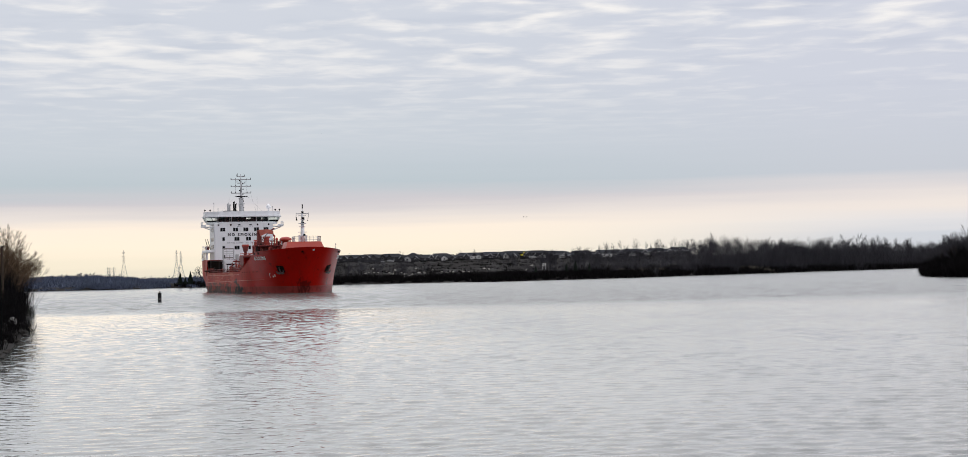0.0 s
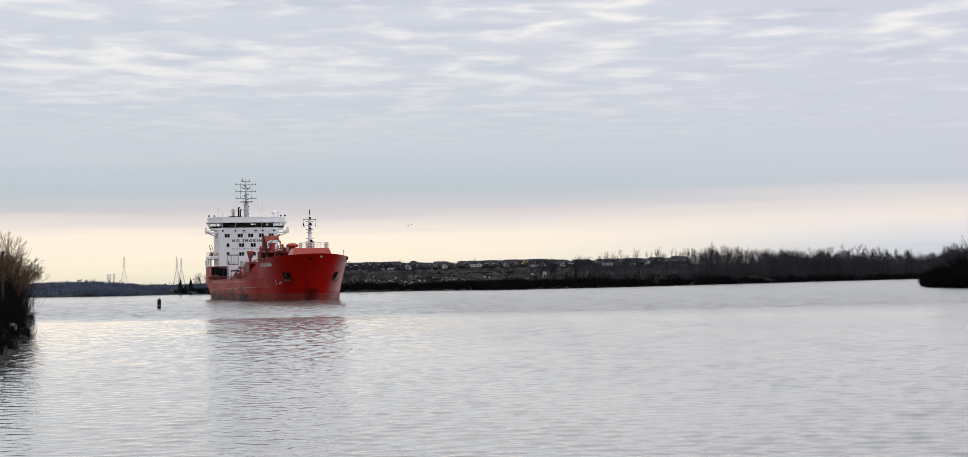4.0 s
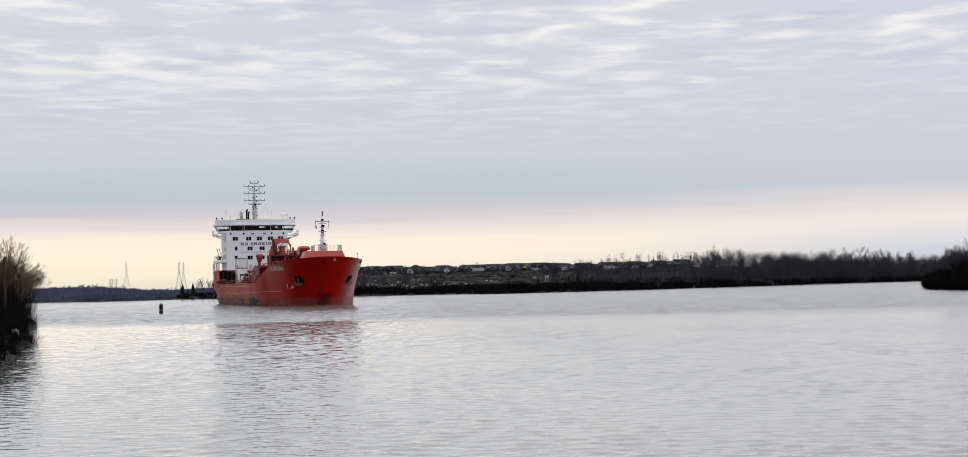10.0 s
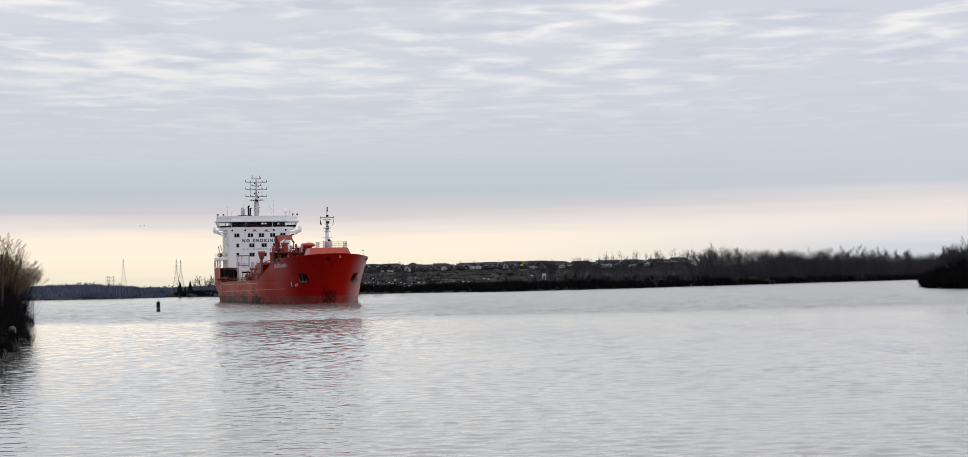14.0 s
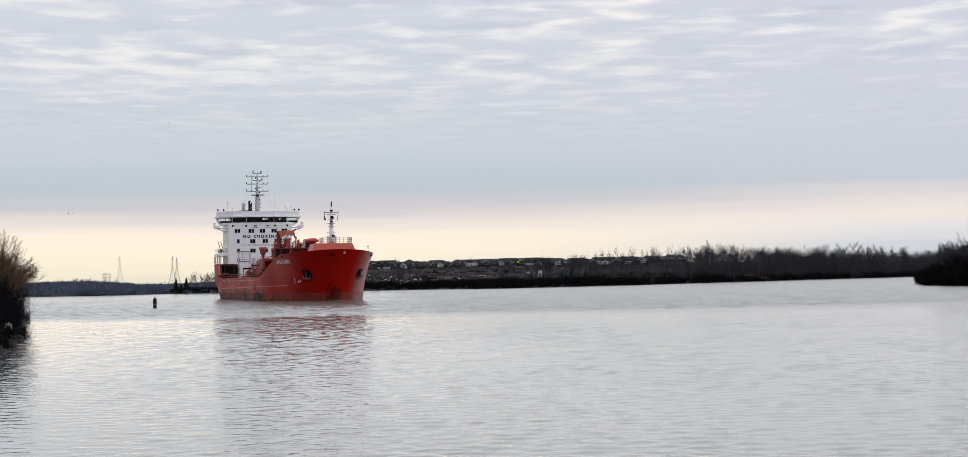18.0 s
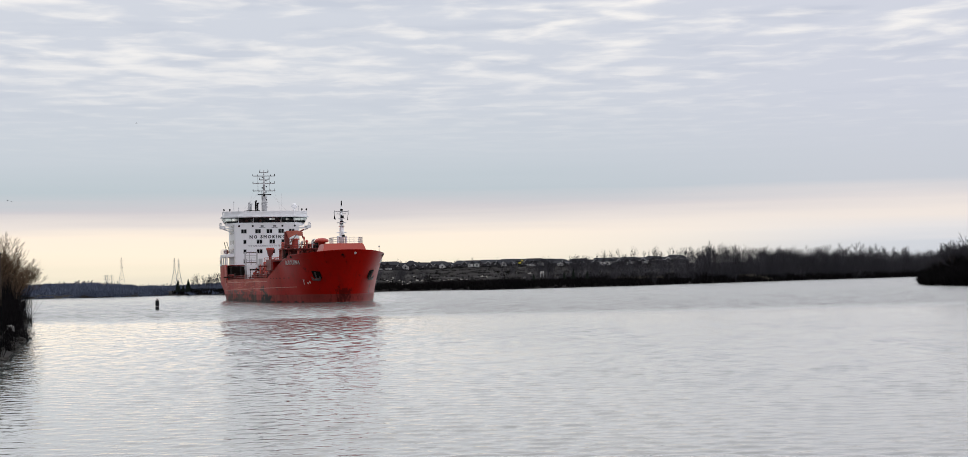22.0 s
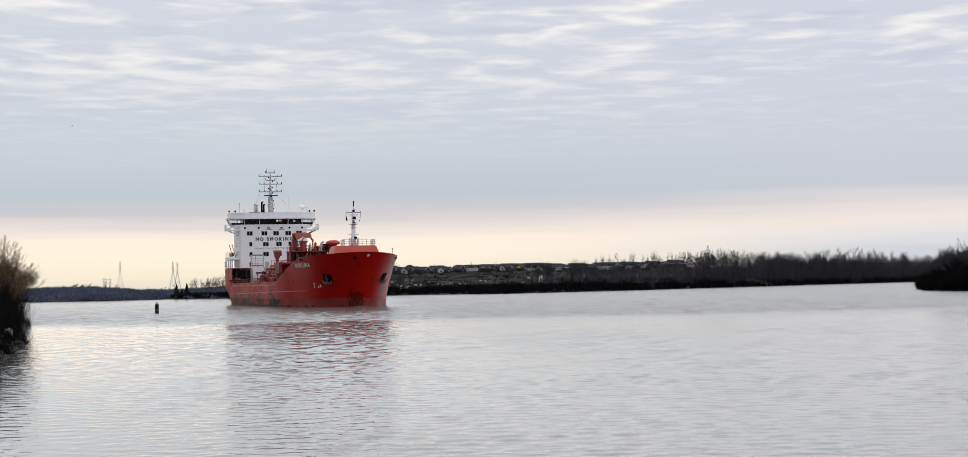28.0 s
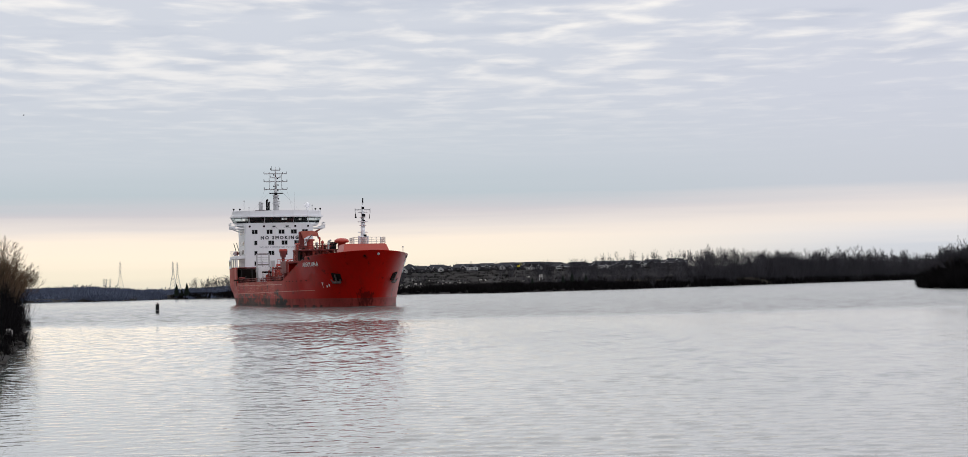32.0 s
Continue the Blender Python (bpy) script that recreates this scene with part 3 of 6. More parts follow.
def water_mesh():
    """One sheet of water. Its middle, a fan that opens up the river, carries short wind waves that die away at the ruffled reach."""
    ys = [-420.0, -60.0, 0.0, 22.0]
    while ys[-1] < 640:
        ys.append(ys[-1] + max(0.12, (0.0028 if ys[-1] < 190 else 0.0036) * ys[-1]))
    ys = np.array(ys + [700, 800, 1000, 1600, 2600, 4000.0])
    us = np.linspace(-1, 1, 420)
    wide = 12 + 0.29 * np.maximum(ys, 0)
    x = np.concatenate([np.full((len(ys), 1), -4200.0), us[None, :] * wide[:, None], np.full((len(ys), 1), 4200.0)], 1)
    y = np.repeat(ys[:, None], x.shape[1], 1)
    step = np.maximum(wide * 2 / 420, np.gradient(ys))[:, None]
    z = np.zeros(x.shape)
    r = np.random.RandomState(21)
    n = 64
    for k in range(n):
        length = 0.42 * 3.4 ** r.uniform(0, 1)
        a, p = r.normal(0.05, 0.55), r.uniform(0, math.tau)
        keep = np.clip(length / (3.0 * step), 0, 1) ** 2
        z += keep * length / math.tau * math.sqrt(2.0 / n) * np.sin((x * math.sin(a) + y * math.cos(a)) / length * math.tau + p)
    # patchy wind, and calm edges where the fan meets the flat sheet
    z *= WAVE_SLOPE * (0.35 + 0.65 * smooth01((x + 0.2 * y + 5) / 9)) * (1.0 + 0.35 * wavy(x, y * 0.4, 26, 31)) * smooth01((y - 22) / 8) * smooth01((225 - y) / 60)
    # the ruffled reach farther out: longer, steeper waves
    far = np.zeros(x.shape)
    for k in range(40):
        length = 1.3 * 2.2 ** r.uniform(0, 1)
        a, p = r.normal(0.1, 0.8), r.uniform(0, math.tau)
        keep = np.clip(length / (2.0 * step), 0, 1)
        far += keep * length / math.tau * math.sqrt(2.0 / 40) * np.sin((x * math.sin(a) + y * math.cos(a)) / length * math.tau + p)
    z += RUFFLE_SLOPE * far * smooth01((y - 196 - 10 * wavy(x, y, 60, 44)) / 24) * smooth01((630 - y) / 120)
    z *= smooth01((1 - np.abs(x) / wide[:, None]) / 0.04)
    verts = np.stack([x, y, z], -1).reshape(-1, 3)
    nx, ny = x.shape[1], len(ys)
    i = (np.arange(ny - 1)[:, None] * nx + np.arange(nx - 1)[None, :]).reshape(-1)
    faces = np.stack([i, i + 1, i + nx + 1, i + nx], -1)
    return mesh_of("water", verts.tolist(), faces.tolist(), WATER, True)


def build_land():
    xs = span((-4000, -800, 400), (-800, -240, 40), (-240, -160, 10), (-160, 150, 4), (150, 420, 10), (420, 1000, 58), (1000, 4001, 500))
    ys = span((-400, -50, 50), (-50, 30, 5), (30, 420, 5), (420, 700, 14), (700, 860, 5), (860, 1500, 16), (1500, 2000, 50), (2000, 4901, 290))
    ground = new("ground", grid_mesh("ground", xs, ys, land_height, GROUND))
    tagged(ground, "brown winter grass and bare soil along the river", "ground", kind="structure")
    water = new("water", water_mesh())
    tagged(water, "pale grey river water with fine wind ripples", "water", kind="structure")
    return water


RIVER = build_land()


def build_clouds():
    """A wide ring of bright streaks below the cloud deck, far out on all sides."""
    verts, faces = [], []
    n, rows = 96, [2.3, 4, 6, 8, 10, 13, 17, 21, 25]
    for e in rows:
        for k in range(n):
            a, b = k * math.tau / n, radians(e)
            verts.append((4300 * math.cos(b) * math.cos(a), 4300 * math.cos(b) * math.sin(a), 4300 * math.sin(b)))
    for j in range(len(rows) - 1):
        for k in range(n):
            faces.append((j * n + k, j * n + (k + 1) % n, (j + 1) * n + (k + 1) % n, (j + 1) * n + k))
    ob = new("cloud_backdrop", mesh_of("cloud_backdrop", verts, faces, CLOUD, True))
    return tagged(ob, "long pale streaks in a grey overcast sky", "clouds", kind="structure")


CLOUDS = build_clouds()

# ---- the tanker: x forward, y to port, z up from the waterline ----
HEADING = 14.78
HALF = 10.8
FRONT = -122.0


def rim_top(u):
    """Height of the hull's upper edge along the ship."""
    if u > -23:
        return 9.75 + 0.65 * ((u + 23) / 15.0) ** 2
    if u > -44:
        s = (u + 44) / 21.0
        return 5.45 + 4.3 * s
    if u > -119:
        return 5.3
    if u > -123:
        s = (-119 - u) / 4.0
        return 5.3 + 3.8 * s * s * (3 - 2 * s)
    return 9.1 + 0.1 * (-123 - u) / 15


def half_breadth(s, w):
    """Half the hull's breadth at s metres aft of the stem, at height w."""
    f = min(1.0, max(0.0, w / 10.4)) ** 1.55
    top = HALF * math.sqrt(max(0.0, 1 - (1 - min(1.0, s / 29.0)) ** 2.6))
    line = HALF * max(0.0, 1 - (1 - min(1.0, s / 38.0)) ** 2.1) ** 0.60
    return line + (top - line) * f


def stem(w):
    return -10.6 + 5.4 * min(1.0, max(0.0, w / 10.4)) ** 1.4


def hull_point(s, w):
    """A point on the port side's plating, s metres aft of the stem at height w."""
    u = stem(w) - s
    b = half_breadth(s, w)
    if u < -112:
        k = min(1.0, (-112 - u) / 26.0)
        b *= 1 - k * k * (0.14 * (1 - min(1.0, max(0.0, w) / 4.5)) + 0.05)
    return u, b


def letters(me, sign, mat):
    """Splits a line of lettering into its letters, each a part of the sign."""
    bm = B()
    bm.from_mesh(me)
    bm.verts.ensure_lookup_table()
    seen = set()
    for v0 in bm.verts:
        if v0.index in seen:
            continue
        stack, island = [v0], {v0.index}
        while stack:
            v = stack.pop()
            for e in v.link_edges:
                o = e.other_vert(v)
                if o.index not in island:
                    island.add(o.index)
                    stack.append(o)
        seen |= island
        order = sorted(island)
        at = {k: n for n, k in enumerate(order)}
        faces = [[at[v.index] for v in f.verts] for f in bm.faces if f.verts[0].index in island]
        ob = new("letter", mesh_of("letter", [bm.verts[k].co[:] for k in order], faces, mat))
        ob.parent = sign
    bm.free()
    bpy.data.meshes.remove(me)


def build_ship():
    ship = tagged(new("tanker_ship"), "red tanker ship with a white bridge house, under way", "ship")
    S = [0, 0.12, 0.4, 0.9, 1.6, 2.5, 3.6, 5, 6.5, 8, 10, 12.5, 15, 18, 22, 26, 30, 34, 36.5, 40, 46, 54, 64, 74, 84, 94, 103, 108, 110, 111, 112, 113, 114, 116, 120, 124, 127.5]

    def shell(levels, name, mat, label):
        bm = B()
        cols = []
        for side in (1, -1):
            rows = []
            for s in S:
                col = []
                for j in range(len(levels)):
                    w0 = levels[j]
                    if callable(w0):
                        w = w0(stem(6.0) - s)
                    else:
                        w = w0
                    u, b = hull_point(s, w)
                    if s == S[-1]:
                        u = -135.2 - 2.8 * min(1.0, max(0.0, w) / 5.0)
                    col.append(bm.verts.new((u, side * max(b, 0.0), w)))
                rows.append(col)
            cols.append(rows)
            for a, b in zip(rows, rows[1:]):
                for j in range(len(levels) - 1):
                    q = (a[j], b[j], b[j + 1], a[j + 1])
                    bm.faces.new(q if side == -1 else q[::-1])
        for j in range(len(levels) - 1):
            p, q = cols[0][-1], cols[1][-1]
            bm.faces.new((p[j], p[j + 1], q[j + 1], q[j]))
        bmesh.ops.remove_doubles(bm, verts=bm.verts, dist=0.002)
        ob = part(name, bm, mat, ship, label, True)
        return ob

    low = 1.72
    lv = [low] + [lambda u, k=k: low + (rim_top(u) - low) * k / 8 for k in range(1, 9)]
    shell(lv, "hull", HULL_RED, "red hull plating, scuffed and streaked along the side")
    shell([-2.0, -0.6, 0.0, 0.6, 1.2, low], "boot_top", BOOT_RED, "duller red band along the waterline, blackened by scraping")

    # decks, inside the bulwarks
    def deck(name, u0, u1, w, mat, inset=0.25, step=3.0):
        bm = B()
        left, right = [], []
        u = u0
        us = []
        while u > u1:
            us.append(u)
            u -= step if u < -30 else 1.0
        us.append(u1)
        for u in us:
            s = max(0.0, stem(w) - u)
            b = max(0.05, hull_point(s, w)[1] - inset)
            left.append(bm.verts.new((u, b, w)))
            right.append(bm.verts.new((u, -b, w)))
        for k in range(len(us) - 1):
            bm.faces.new((left[k], left[k + 1], right[k + 1], right[k]))
        return part(name, bm, mat, ship)

    deck("main_deck", -40, -136.5, 4.5, DECK_RED)
    deck("forecastle_deck", -9.2, -40, 8.7, DECK_RED)
    bm = B()
    box(bm, -40.2, -39.9, -10.3, 10.3, 4.5, 8.72)
    part("forecastle_bulkhead", bm, HULL_RED, ship)
    bm = B()
    box(bm, -138.2, -118.2, -10.45, 10.45, 8.9, 9.1)
    part("poop_deck", bm, DECK_RED, ship)

    # rubbing strake and capping rail
    for side in (1, -1):
        bm = B()
        prev = None
        for s in [x for x in S if x >= 12.5 and x < 120]:
            u0 = stem(3.2) - s
            w = 3.28 - 0.65 * (s - 12.5) / 107
            b = hull_point(s, w)[1]
            ring = [bm.verts.new((u0, side * (b + d), w + e)) for d, e in ((-0.02, -0.06), (0.07, -0.05), (0.07, 0.05), (-0.02, 0.06))]
            if prev:
                for k in range(4):
                    bm.faces.new((prev[k], prev[(k + 1) % 4], ring[(k + 1) % 4], ring[k]))
            prev = ring
        part("rubbing_strake", bm, CRANE_RED, ship, "pale rubbed line along the hull side")
        bm = B()
        prev = None
        for s in S:
            w = rim_top(stem(6.0) - s)
            u0, b = hull_point(s, w)
            if s == S[-1]:
                u0 = -138.0
            ring = [bm.verts.new((u0 + (0.05 if s == 0 else 0), side * max(0.0, b + d), w + e)) for d, e in ((-0.16, -0.03), (0.05, -0.03), (0.05, 0.06), (-0.16, 0.06))]
            if prev:
                for k in range(4):
                    bm.faces.new((prev[k], prev[(k + 1) % 4], ring[(k + 1) % 4], ring[k]))
            prev = ring
        part("capping_rail", bm, HULL_RED, ship)

    # things on the plating: a local frame whose z looks out of the hull
    def on_hull(side, s, w, out=0.03):
        u, b = hull_point(s, w)
        u2, b2 = hull_point(s + 0.4, w)
        u3, b3 = hull_point(s, w + 0.4)
        o = Vector((u, side * b, w))
        along = (Vector((u2, side * b2, w)) - o).normalized()
        up = (Vector((u3, side * b3, w + 0.4)) - o).normalized()
        x = along if side == 1 else -along
        z = x.cross(up).normalized()
        y = z.cross(x)
        m = Matrix((x, y, z)).transposed().to_4x4()
        m.translation = o + z * out
        return m

    for side in (1, -1):
        m = on_hull(side, 4.8, 5.55, 0.01)
        # flush plate; the pocket's inner shade is only its dark colour
        bm = B()
        poly = [(-1.25, -0.55), (1.3, -0.75), (1.35, 0.75), (-0.8, 1.0), (-1.25, 0.95)]
        if side == 1:
            poly = [(-x, y) for x, y in poly][::-1]
        prism(bm, poly, -0.05, 0.025)
        pocket = part("anchor_pocket", bm, DARK, ship, "anchor pocket, a flush plate coloured dark for its shade")
        pocket.matrix_local = m
        bm = B()
        tube(bm, (0, 0.7, 0.18), (0, -0.75, 0.34), 0.16, 0.13, 8)
        tube(bm, (-1.15, -0.82, 0.38), (1.15, -0.82, 0.38), 0.2, 0.2, 8)
        for k in (-1, 1):
            tube(bm, (k * 1.05, -0.85, 0.38), (k * 1.4, -0.1, 0.42), 0.22, 0.07, 6)
            lathe(bm, (k * 0.45, -0.82, 0.36), [(0.12, -0.22), (0.27, -0.1), (0.27, 0.12), (0.12, 0.24)], 8)
        anchor = part("anchor", bm, PALE_IRON, ship, "pale worn stockless anchor, its crown down")
        anchor.matrix_local = m
    # bullnose fairlead and mooring openings near the stem
    bm = B()
    m = on_hull(1, 0.12, 9.75, 0.02)
    lathe(bm, (0, 0, 0), [(0.25, -0.05), (0.27, 0.08), (0.19, 0.14), (0.13, 0.02)], 14)
    nose = part("fairlead", bm, GREY, ship, "round grey bow fairlead")
    nose.matrix_local = m
    # flush plates, with the shade inside the openings put into their colour
    for side, s in ((1, 9.5), (1, 11.5), (1, 13.5), (-1, 14.0), (-1, 17.0)):
        bm = B()
        box(bm, -0.42, 0.42, -0.26, 0.26, -0.04, 0.05, 0.03)
        ob = part("mooring_opening", bm, DARK, ship)
        ob.matrix_local = on_hull(side, s, 9.35, 0.01)
    # thin plates coloured dark for the shade in the slots
    for k in range(6):
        bm = B()
        box(bm, -0.45, 0.45, -0.09, 0.09, -0.03, 0.02)
        ob = part("freeing_port", bm, DARK, ship)
        ob.matrix_local = on_hull(-1, 16.5 + k * 3.1, 5.15, 0.01)
    for side in (-1, 1):
        bm = B()
        box(bm, -117, -46, side * 10.80 - 0.08, side * 10.80 + 0.08, 4.55, 4.68)
        part("deck_edge", bm, CRANE_RED, ship)
    # the small bow wave that the ship pushes along
    bm = B()
    prev = None
    for k in range(-16, 17):
        side = 1 if k >= 0 else -1
        s = abs(k) ** 1.4 * 0.75
        u, b = hull_point(s, 0.0)
        h = 0.14 * math.exp(-s / 9.0) * (1 + 0.3 * math.sin(k * 1.9)) + 0.03
        w = 0.5 + s * 0.10
        row = [bm.verts.new((u + d * w * (1.0 if abs(k) < 3 else 0.35), side * (b + d * w), z)) for d, z in ((-0.35, 0.01), (0.15, h), (0.7, h * 0.55), (1.6, -0.02))]
        if prev:
            for j in range(3):
                bm.faces.new((prev[j], prev[j + 1], row[j + 1], row[j]))
        prev = row
    bmesh.ops.recalc_face_normals(bm, faces=bm.faces[:])
    part("bow_wave", bm, WATER, ship, "low smooth wave at the ship's bow", True)
    # hull lettering and draught marks
    for side, s in ((-1, 13.9), (1, 13.9)):
        me = lettering("ALGOLUNA", 0.9, LETTER_WHITE, 0.012, 1.22, 0.02)
        base = on_hull(side, s, 8.2)
        inv = base.inverted()
        for v in me.vertices:
            # bend the letters round the plating
            ss = s + (v.co.x if side == 1 else -v.co.x)
            q = on_hull(side, ss, 8.2 + v.co.y * 0.93, 0.03 + v.co.z)
            v.co = inv @ q.translation
        sign = new("ship_name")
        sign.parent, sign.matrix_local = ship, base
        sign["label"] = "white painted ship's name"
        letters(me, sign, LETTER_WHITE)
    for k in range(4):
        bm = B()
        w, h = ((0.15, 1.0), (0.62, 0.15), (0.36, 0.40), (0.32, 0.55))[k]
        box(bm, -w / 2, w / 2, -h / 2, h / 2, 0, 0.02)
        ob = part("draught_mark", bm, LETTER_WHITE, ship)
        ob.matrix_local = on_hull(-1, (9.3, 9.3, 7.8, 7.1)[k], (4.2, 4.66, 4.0, 4.2)[k], 0.03)

    # forecastle: sloped winch house, mushroom vent, rails, mast
    bm = B()
    lo = [(-11.4, -4.8), (-11.4, 5.1), (-18.6, 5.3), (-18.6, -5.0)]
    hi = [(-12.8, -3.8), (-12.8, 4.0), (-17.6, 4.0), (-17.6, -3.9)]
    a = [bm.verts.new((x, y, 8.7)) for x, y in lo]
    b = [bm.verts.new((x, y, 11.8)) for x, y in hi]
    for k in range(4):
        bm.faces.new((a[k], a[(k + 1) % 4], b[(k + 1) % 4], b[k]))
    bm.faces.new(b)
    bmesh.ops.bevel(bm, geom=[e for e in bm.edges if all(v in b for v in e.verts)], offset=0.12, segments=2, affect="EDGES")
    part("winch_house", bm, HOUSE_RED, ship, "lighter red sloping house on the forecastle")
    bm = B()
    lathe(bm, (-18.9, -3.3, 11.7), [(0.75, -3.0), (0.75, 0.45), (1.25, 0.5), (1.42, 0.75), (1.30, 1.05), (0.8, 1.3), (0.1, 1.38)], 18)
    part("mushroom_vent", bm, VENT_RED, ship, "faded red domed ventilator", True)
    rail = []
    for x0, y0, x1, y1 in ((-13.0, -2.0, -13.0, 3.9), (-13.0, 3.9, -17.4, 3.9), (-13.0, -2.0, -17.4, -2.0)):
        bm = B()
        for h in (0.4, 0.8, 1.2):
            tube(bm, (x0, y0, 11.8 + h), (x1, y1, 11.8 + h), 0.035, None, 5)
        n = 7
        for k in range(n + 1):
            f = k / n
            tube(bm, (x0 + (x1 - x0) * f, y0 + (y1 - y0) * f, 11.78), (x0 + (x1 - x0) * f, y0 + (y1 - y0) * f, 13.0), 0.045, None, 5)
        part("guard_rail", bm, GREY, ship)
    bm = B()
    tube(bm, (-14.5, 7.6, 9.3), (-14.5, 7.6, 11.0), 0.07, 0.05, 6)
    tube(bm, (-14.5, 7.6, 11.0), (-14.5, 7.6, 11.25), 0.16, 0.16, 8)
    part("jackstaff", bm, GREY, ship)
    mx = -14.5
    bm = B()
    tube(bm, (mx, 0, 11.7), (mx, 0, 16.2), 0.52, 0.36, 12)
    tube(bm, (mx, 0, 16.2), (mx, 0, 19.0), 0.30, 0.16, 10)
    tube(bm, (mx, 0, 19.0), (mx, 0, 20.1), 0.09, 0.07, 6)
    part("foremast", bm, WHITE, ship, "white tubular foremast", True)
    bm = B()
    lathe(bm, (mx, 0, 15.9), [(0.9, 0.0), (0.95, 0.12), (0.9, 0.15)], 12)
    part("mast_platform", bm, WHITE, ship)
    bm = B()
    tube(bm, (mx, -1.0, 14.0), (mx, 1.0, 14.0), 0.09, None, 6)
    part("mast_bar", bm, WHITE, ship)
    bm = B()
    tube(bm, (mx, -1.45, 18.2), (mx, 1.45, 18.2), 0.09, None, 6)
    tube(bm, (mx, -0.9, 17.75), (mx, 0.9, 17.75), 0.07, None, 6)
    for y in (-1.42, 1.42):
        tube(bm, (mx, y, 18.45), (mx, y, 17.5), 0.06, None, 5)
    part("yard", bm, MAST_GREY, ship)
    for y, z0, z1, r in ((0, 18.35, 18.75, 0.26), (0.1, 16.9, 17.4, 0.34), (0.05, 15.85, 16.3, 0.32), (0.3, 13.1, 13.55, 0.30), (0, 19.4, 20.4, 0.12)):
        bm = B()
        tube(bm, (mx + 0.35, y, z0), (mx + 0.35, y, z1), r, None, 10)
        part("mast_light", bm, BLACK, ship)
    bm = B()
    vs = [bm.verts.new(p) for p in ((mx, -1.45, 17.9), (mx, -1.1, 16.6), (mx + 0.05, -1.5, 16.7))]
    bm.faces.new(vs)
    bmesh.ops.solidify(bm, geom=bm.faces[:], thickness=0.03)
    part("signal_flag", bm, BLACK, ship, "small dark furled signal flag")
    bm = B()
    vs = [bm.verts.new(p) for p in ((mx, 1.42, 17.9), (mx, 1.15, 16.5), (mx + 0.05, 1.3, 16.5))]
    bm.faces.new(vs)
    bmesh.ops.solidify(bm, geom=bm.faces[:], thickness=0.03)
    part("signal_flag", bm, BLACK, ship, "small dark furled signal flag")
    for w in (13.0, 15.2, 16.75):
        bm = B()
        lathe(bm, (mx, 0, w), [(0.42, 0), (0.72, 0.05), (0.72, 0.12), (0.42, 0.14)], 12)
        part("mast_collar", bm, WHITE, ship)
    for y in (-0.75, 0.8):
        bm = B()
        tube(bm, (mx + 0.2, y, 11.7), (mx + 0.2, y, 13.3), 0.26, 0.24, 8)
        part("mast_locker", bm, WHITE, ship)
    bm = B()
    for y in (-0.2, 0.2):
        tube(bm, (mx - 0.62, y, 11.8), (mx - 0.5, y, 18.0), 0.03, None, 4)
    for k in range(18):
        tube(bm, (mx - 0.58, -0.2, 12.1 + k * 0.33), (mx - 0.58, 0.2, 12.1 + k * 0.33), 0.025, None, 4)
    part("mast_ladder", bm, MAST_GREY, ship)

    # bridge house
    F0 = FRONT
    bm = B()
    prism(bm, [(F0 - 12.5, -8.45), (F0, -8.45), (F0, 8.45), (F0 - 12.5, 8.45)], 4.5, 19.6)
    bmesh.ops.bevel(bm, geom=[e for e in bm.edges if abs(e.verts[0].co.z - e.verts[1].co.z) > 1], offset=0.25, segments=2, affect="EDGES")
    house = part("bridge_house", bm, WHITE, ship, "white painted steel accommodation block")
    bm = B()
    box(bm, F0 - 13.6, F0 - 0.6, -10.6, 10.6, 11.25, 12.0, 0.05)
    part("boat_deck", bm, WHITE, ship)
    # stern deckhouse with its windows, and posts that carry the boat deck
    for side in (-1, 1):
        bm = B()
        box(bm, -136.4, -133.0, side * 10.55 - 0.15, side * 10.55 + 0.15, 9.0, 11.26, 0.04)
        wall = part("stern_screen", bm, WHITE, ship, "white side screen with three windows")
        for k in range(3):
            bm = B()
            box(bm, -136.0 + k * 1.1, -135.25 + k * 1.1, side * 10.72 - 0.02, side * 10.72 + 0.02, 9.6, 10.8)
            part("window", bm, GLASS, wall)
        for u in (-131.0, -127.0, -123.4):
            bm = B()
            box(bm, u - 0.2, u + 0.2, side * 10.3 - 0.15, side * 10.3 + 0.15, 9.0 if u < -123.5 else 4.5, 11.26)
            part("deck_post", bm, WHITE, ship)
        bm = B()
        for h in (0.45, 0.9, 1.3):
            tube(bm, (F0 - 13.4, side * 10.5, 12.0 + h), (F0 - 0.8, side * 10.5, 12.0 + h), 0.03, None, 4)
        for k in range(9):
            tube(bm, (F0 - 13.4 + k * 1.57, side * 10.5, 12.0), (F0 - 13.4 + k * 1.57, side * 10.5, 13.3), 0.035, None, 4)
        part("guard_rail", bm, WHITE, ship)
        # lifeboat under its davits
        bm = B()
        lathe(bm, (0, 0, 0), [(0.1, -2.6), (0.4, -2.0), (0.6, -0.9), (0.62, 0.7), (0.5, 1.9), (0.1, 2.5)], 12)
        bmesh.ops.rotate(bm, verts=bm.verts, cent=(0, 0, 0), matrix=Matrix.Rotation(radians(90), 3, "Y"))
        bmesh.ops.translate(bm, verts=bm.verts, vec=(-129.8, side * 9.7, 12.66))
        part("lifeboat", bm, DECK_RED, ship, "small faded red covered boat", True)
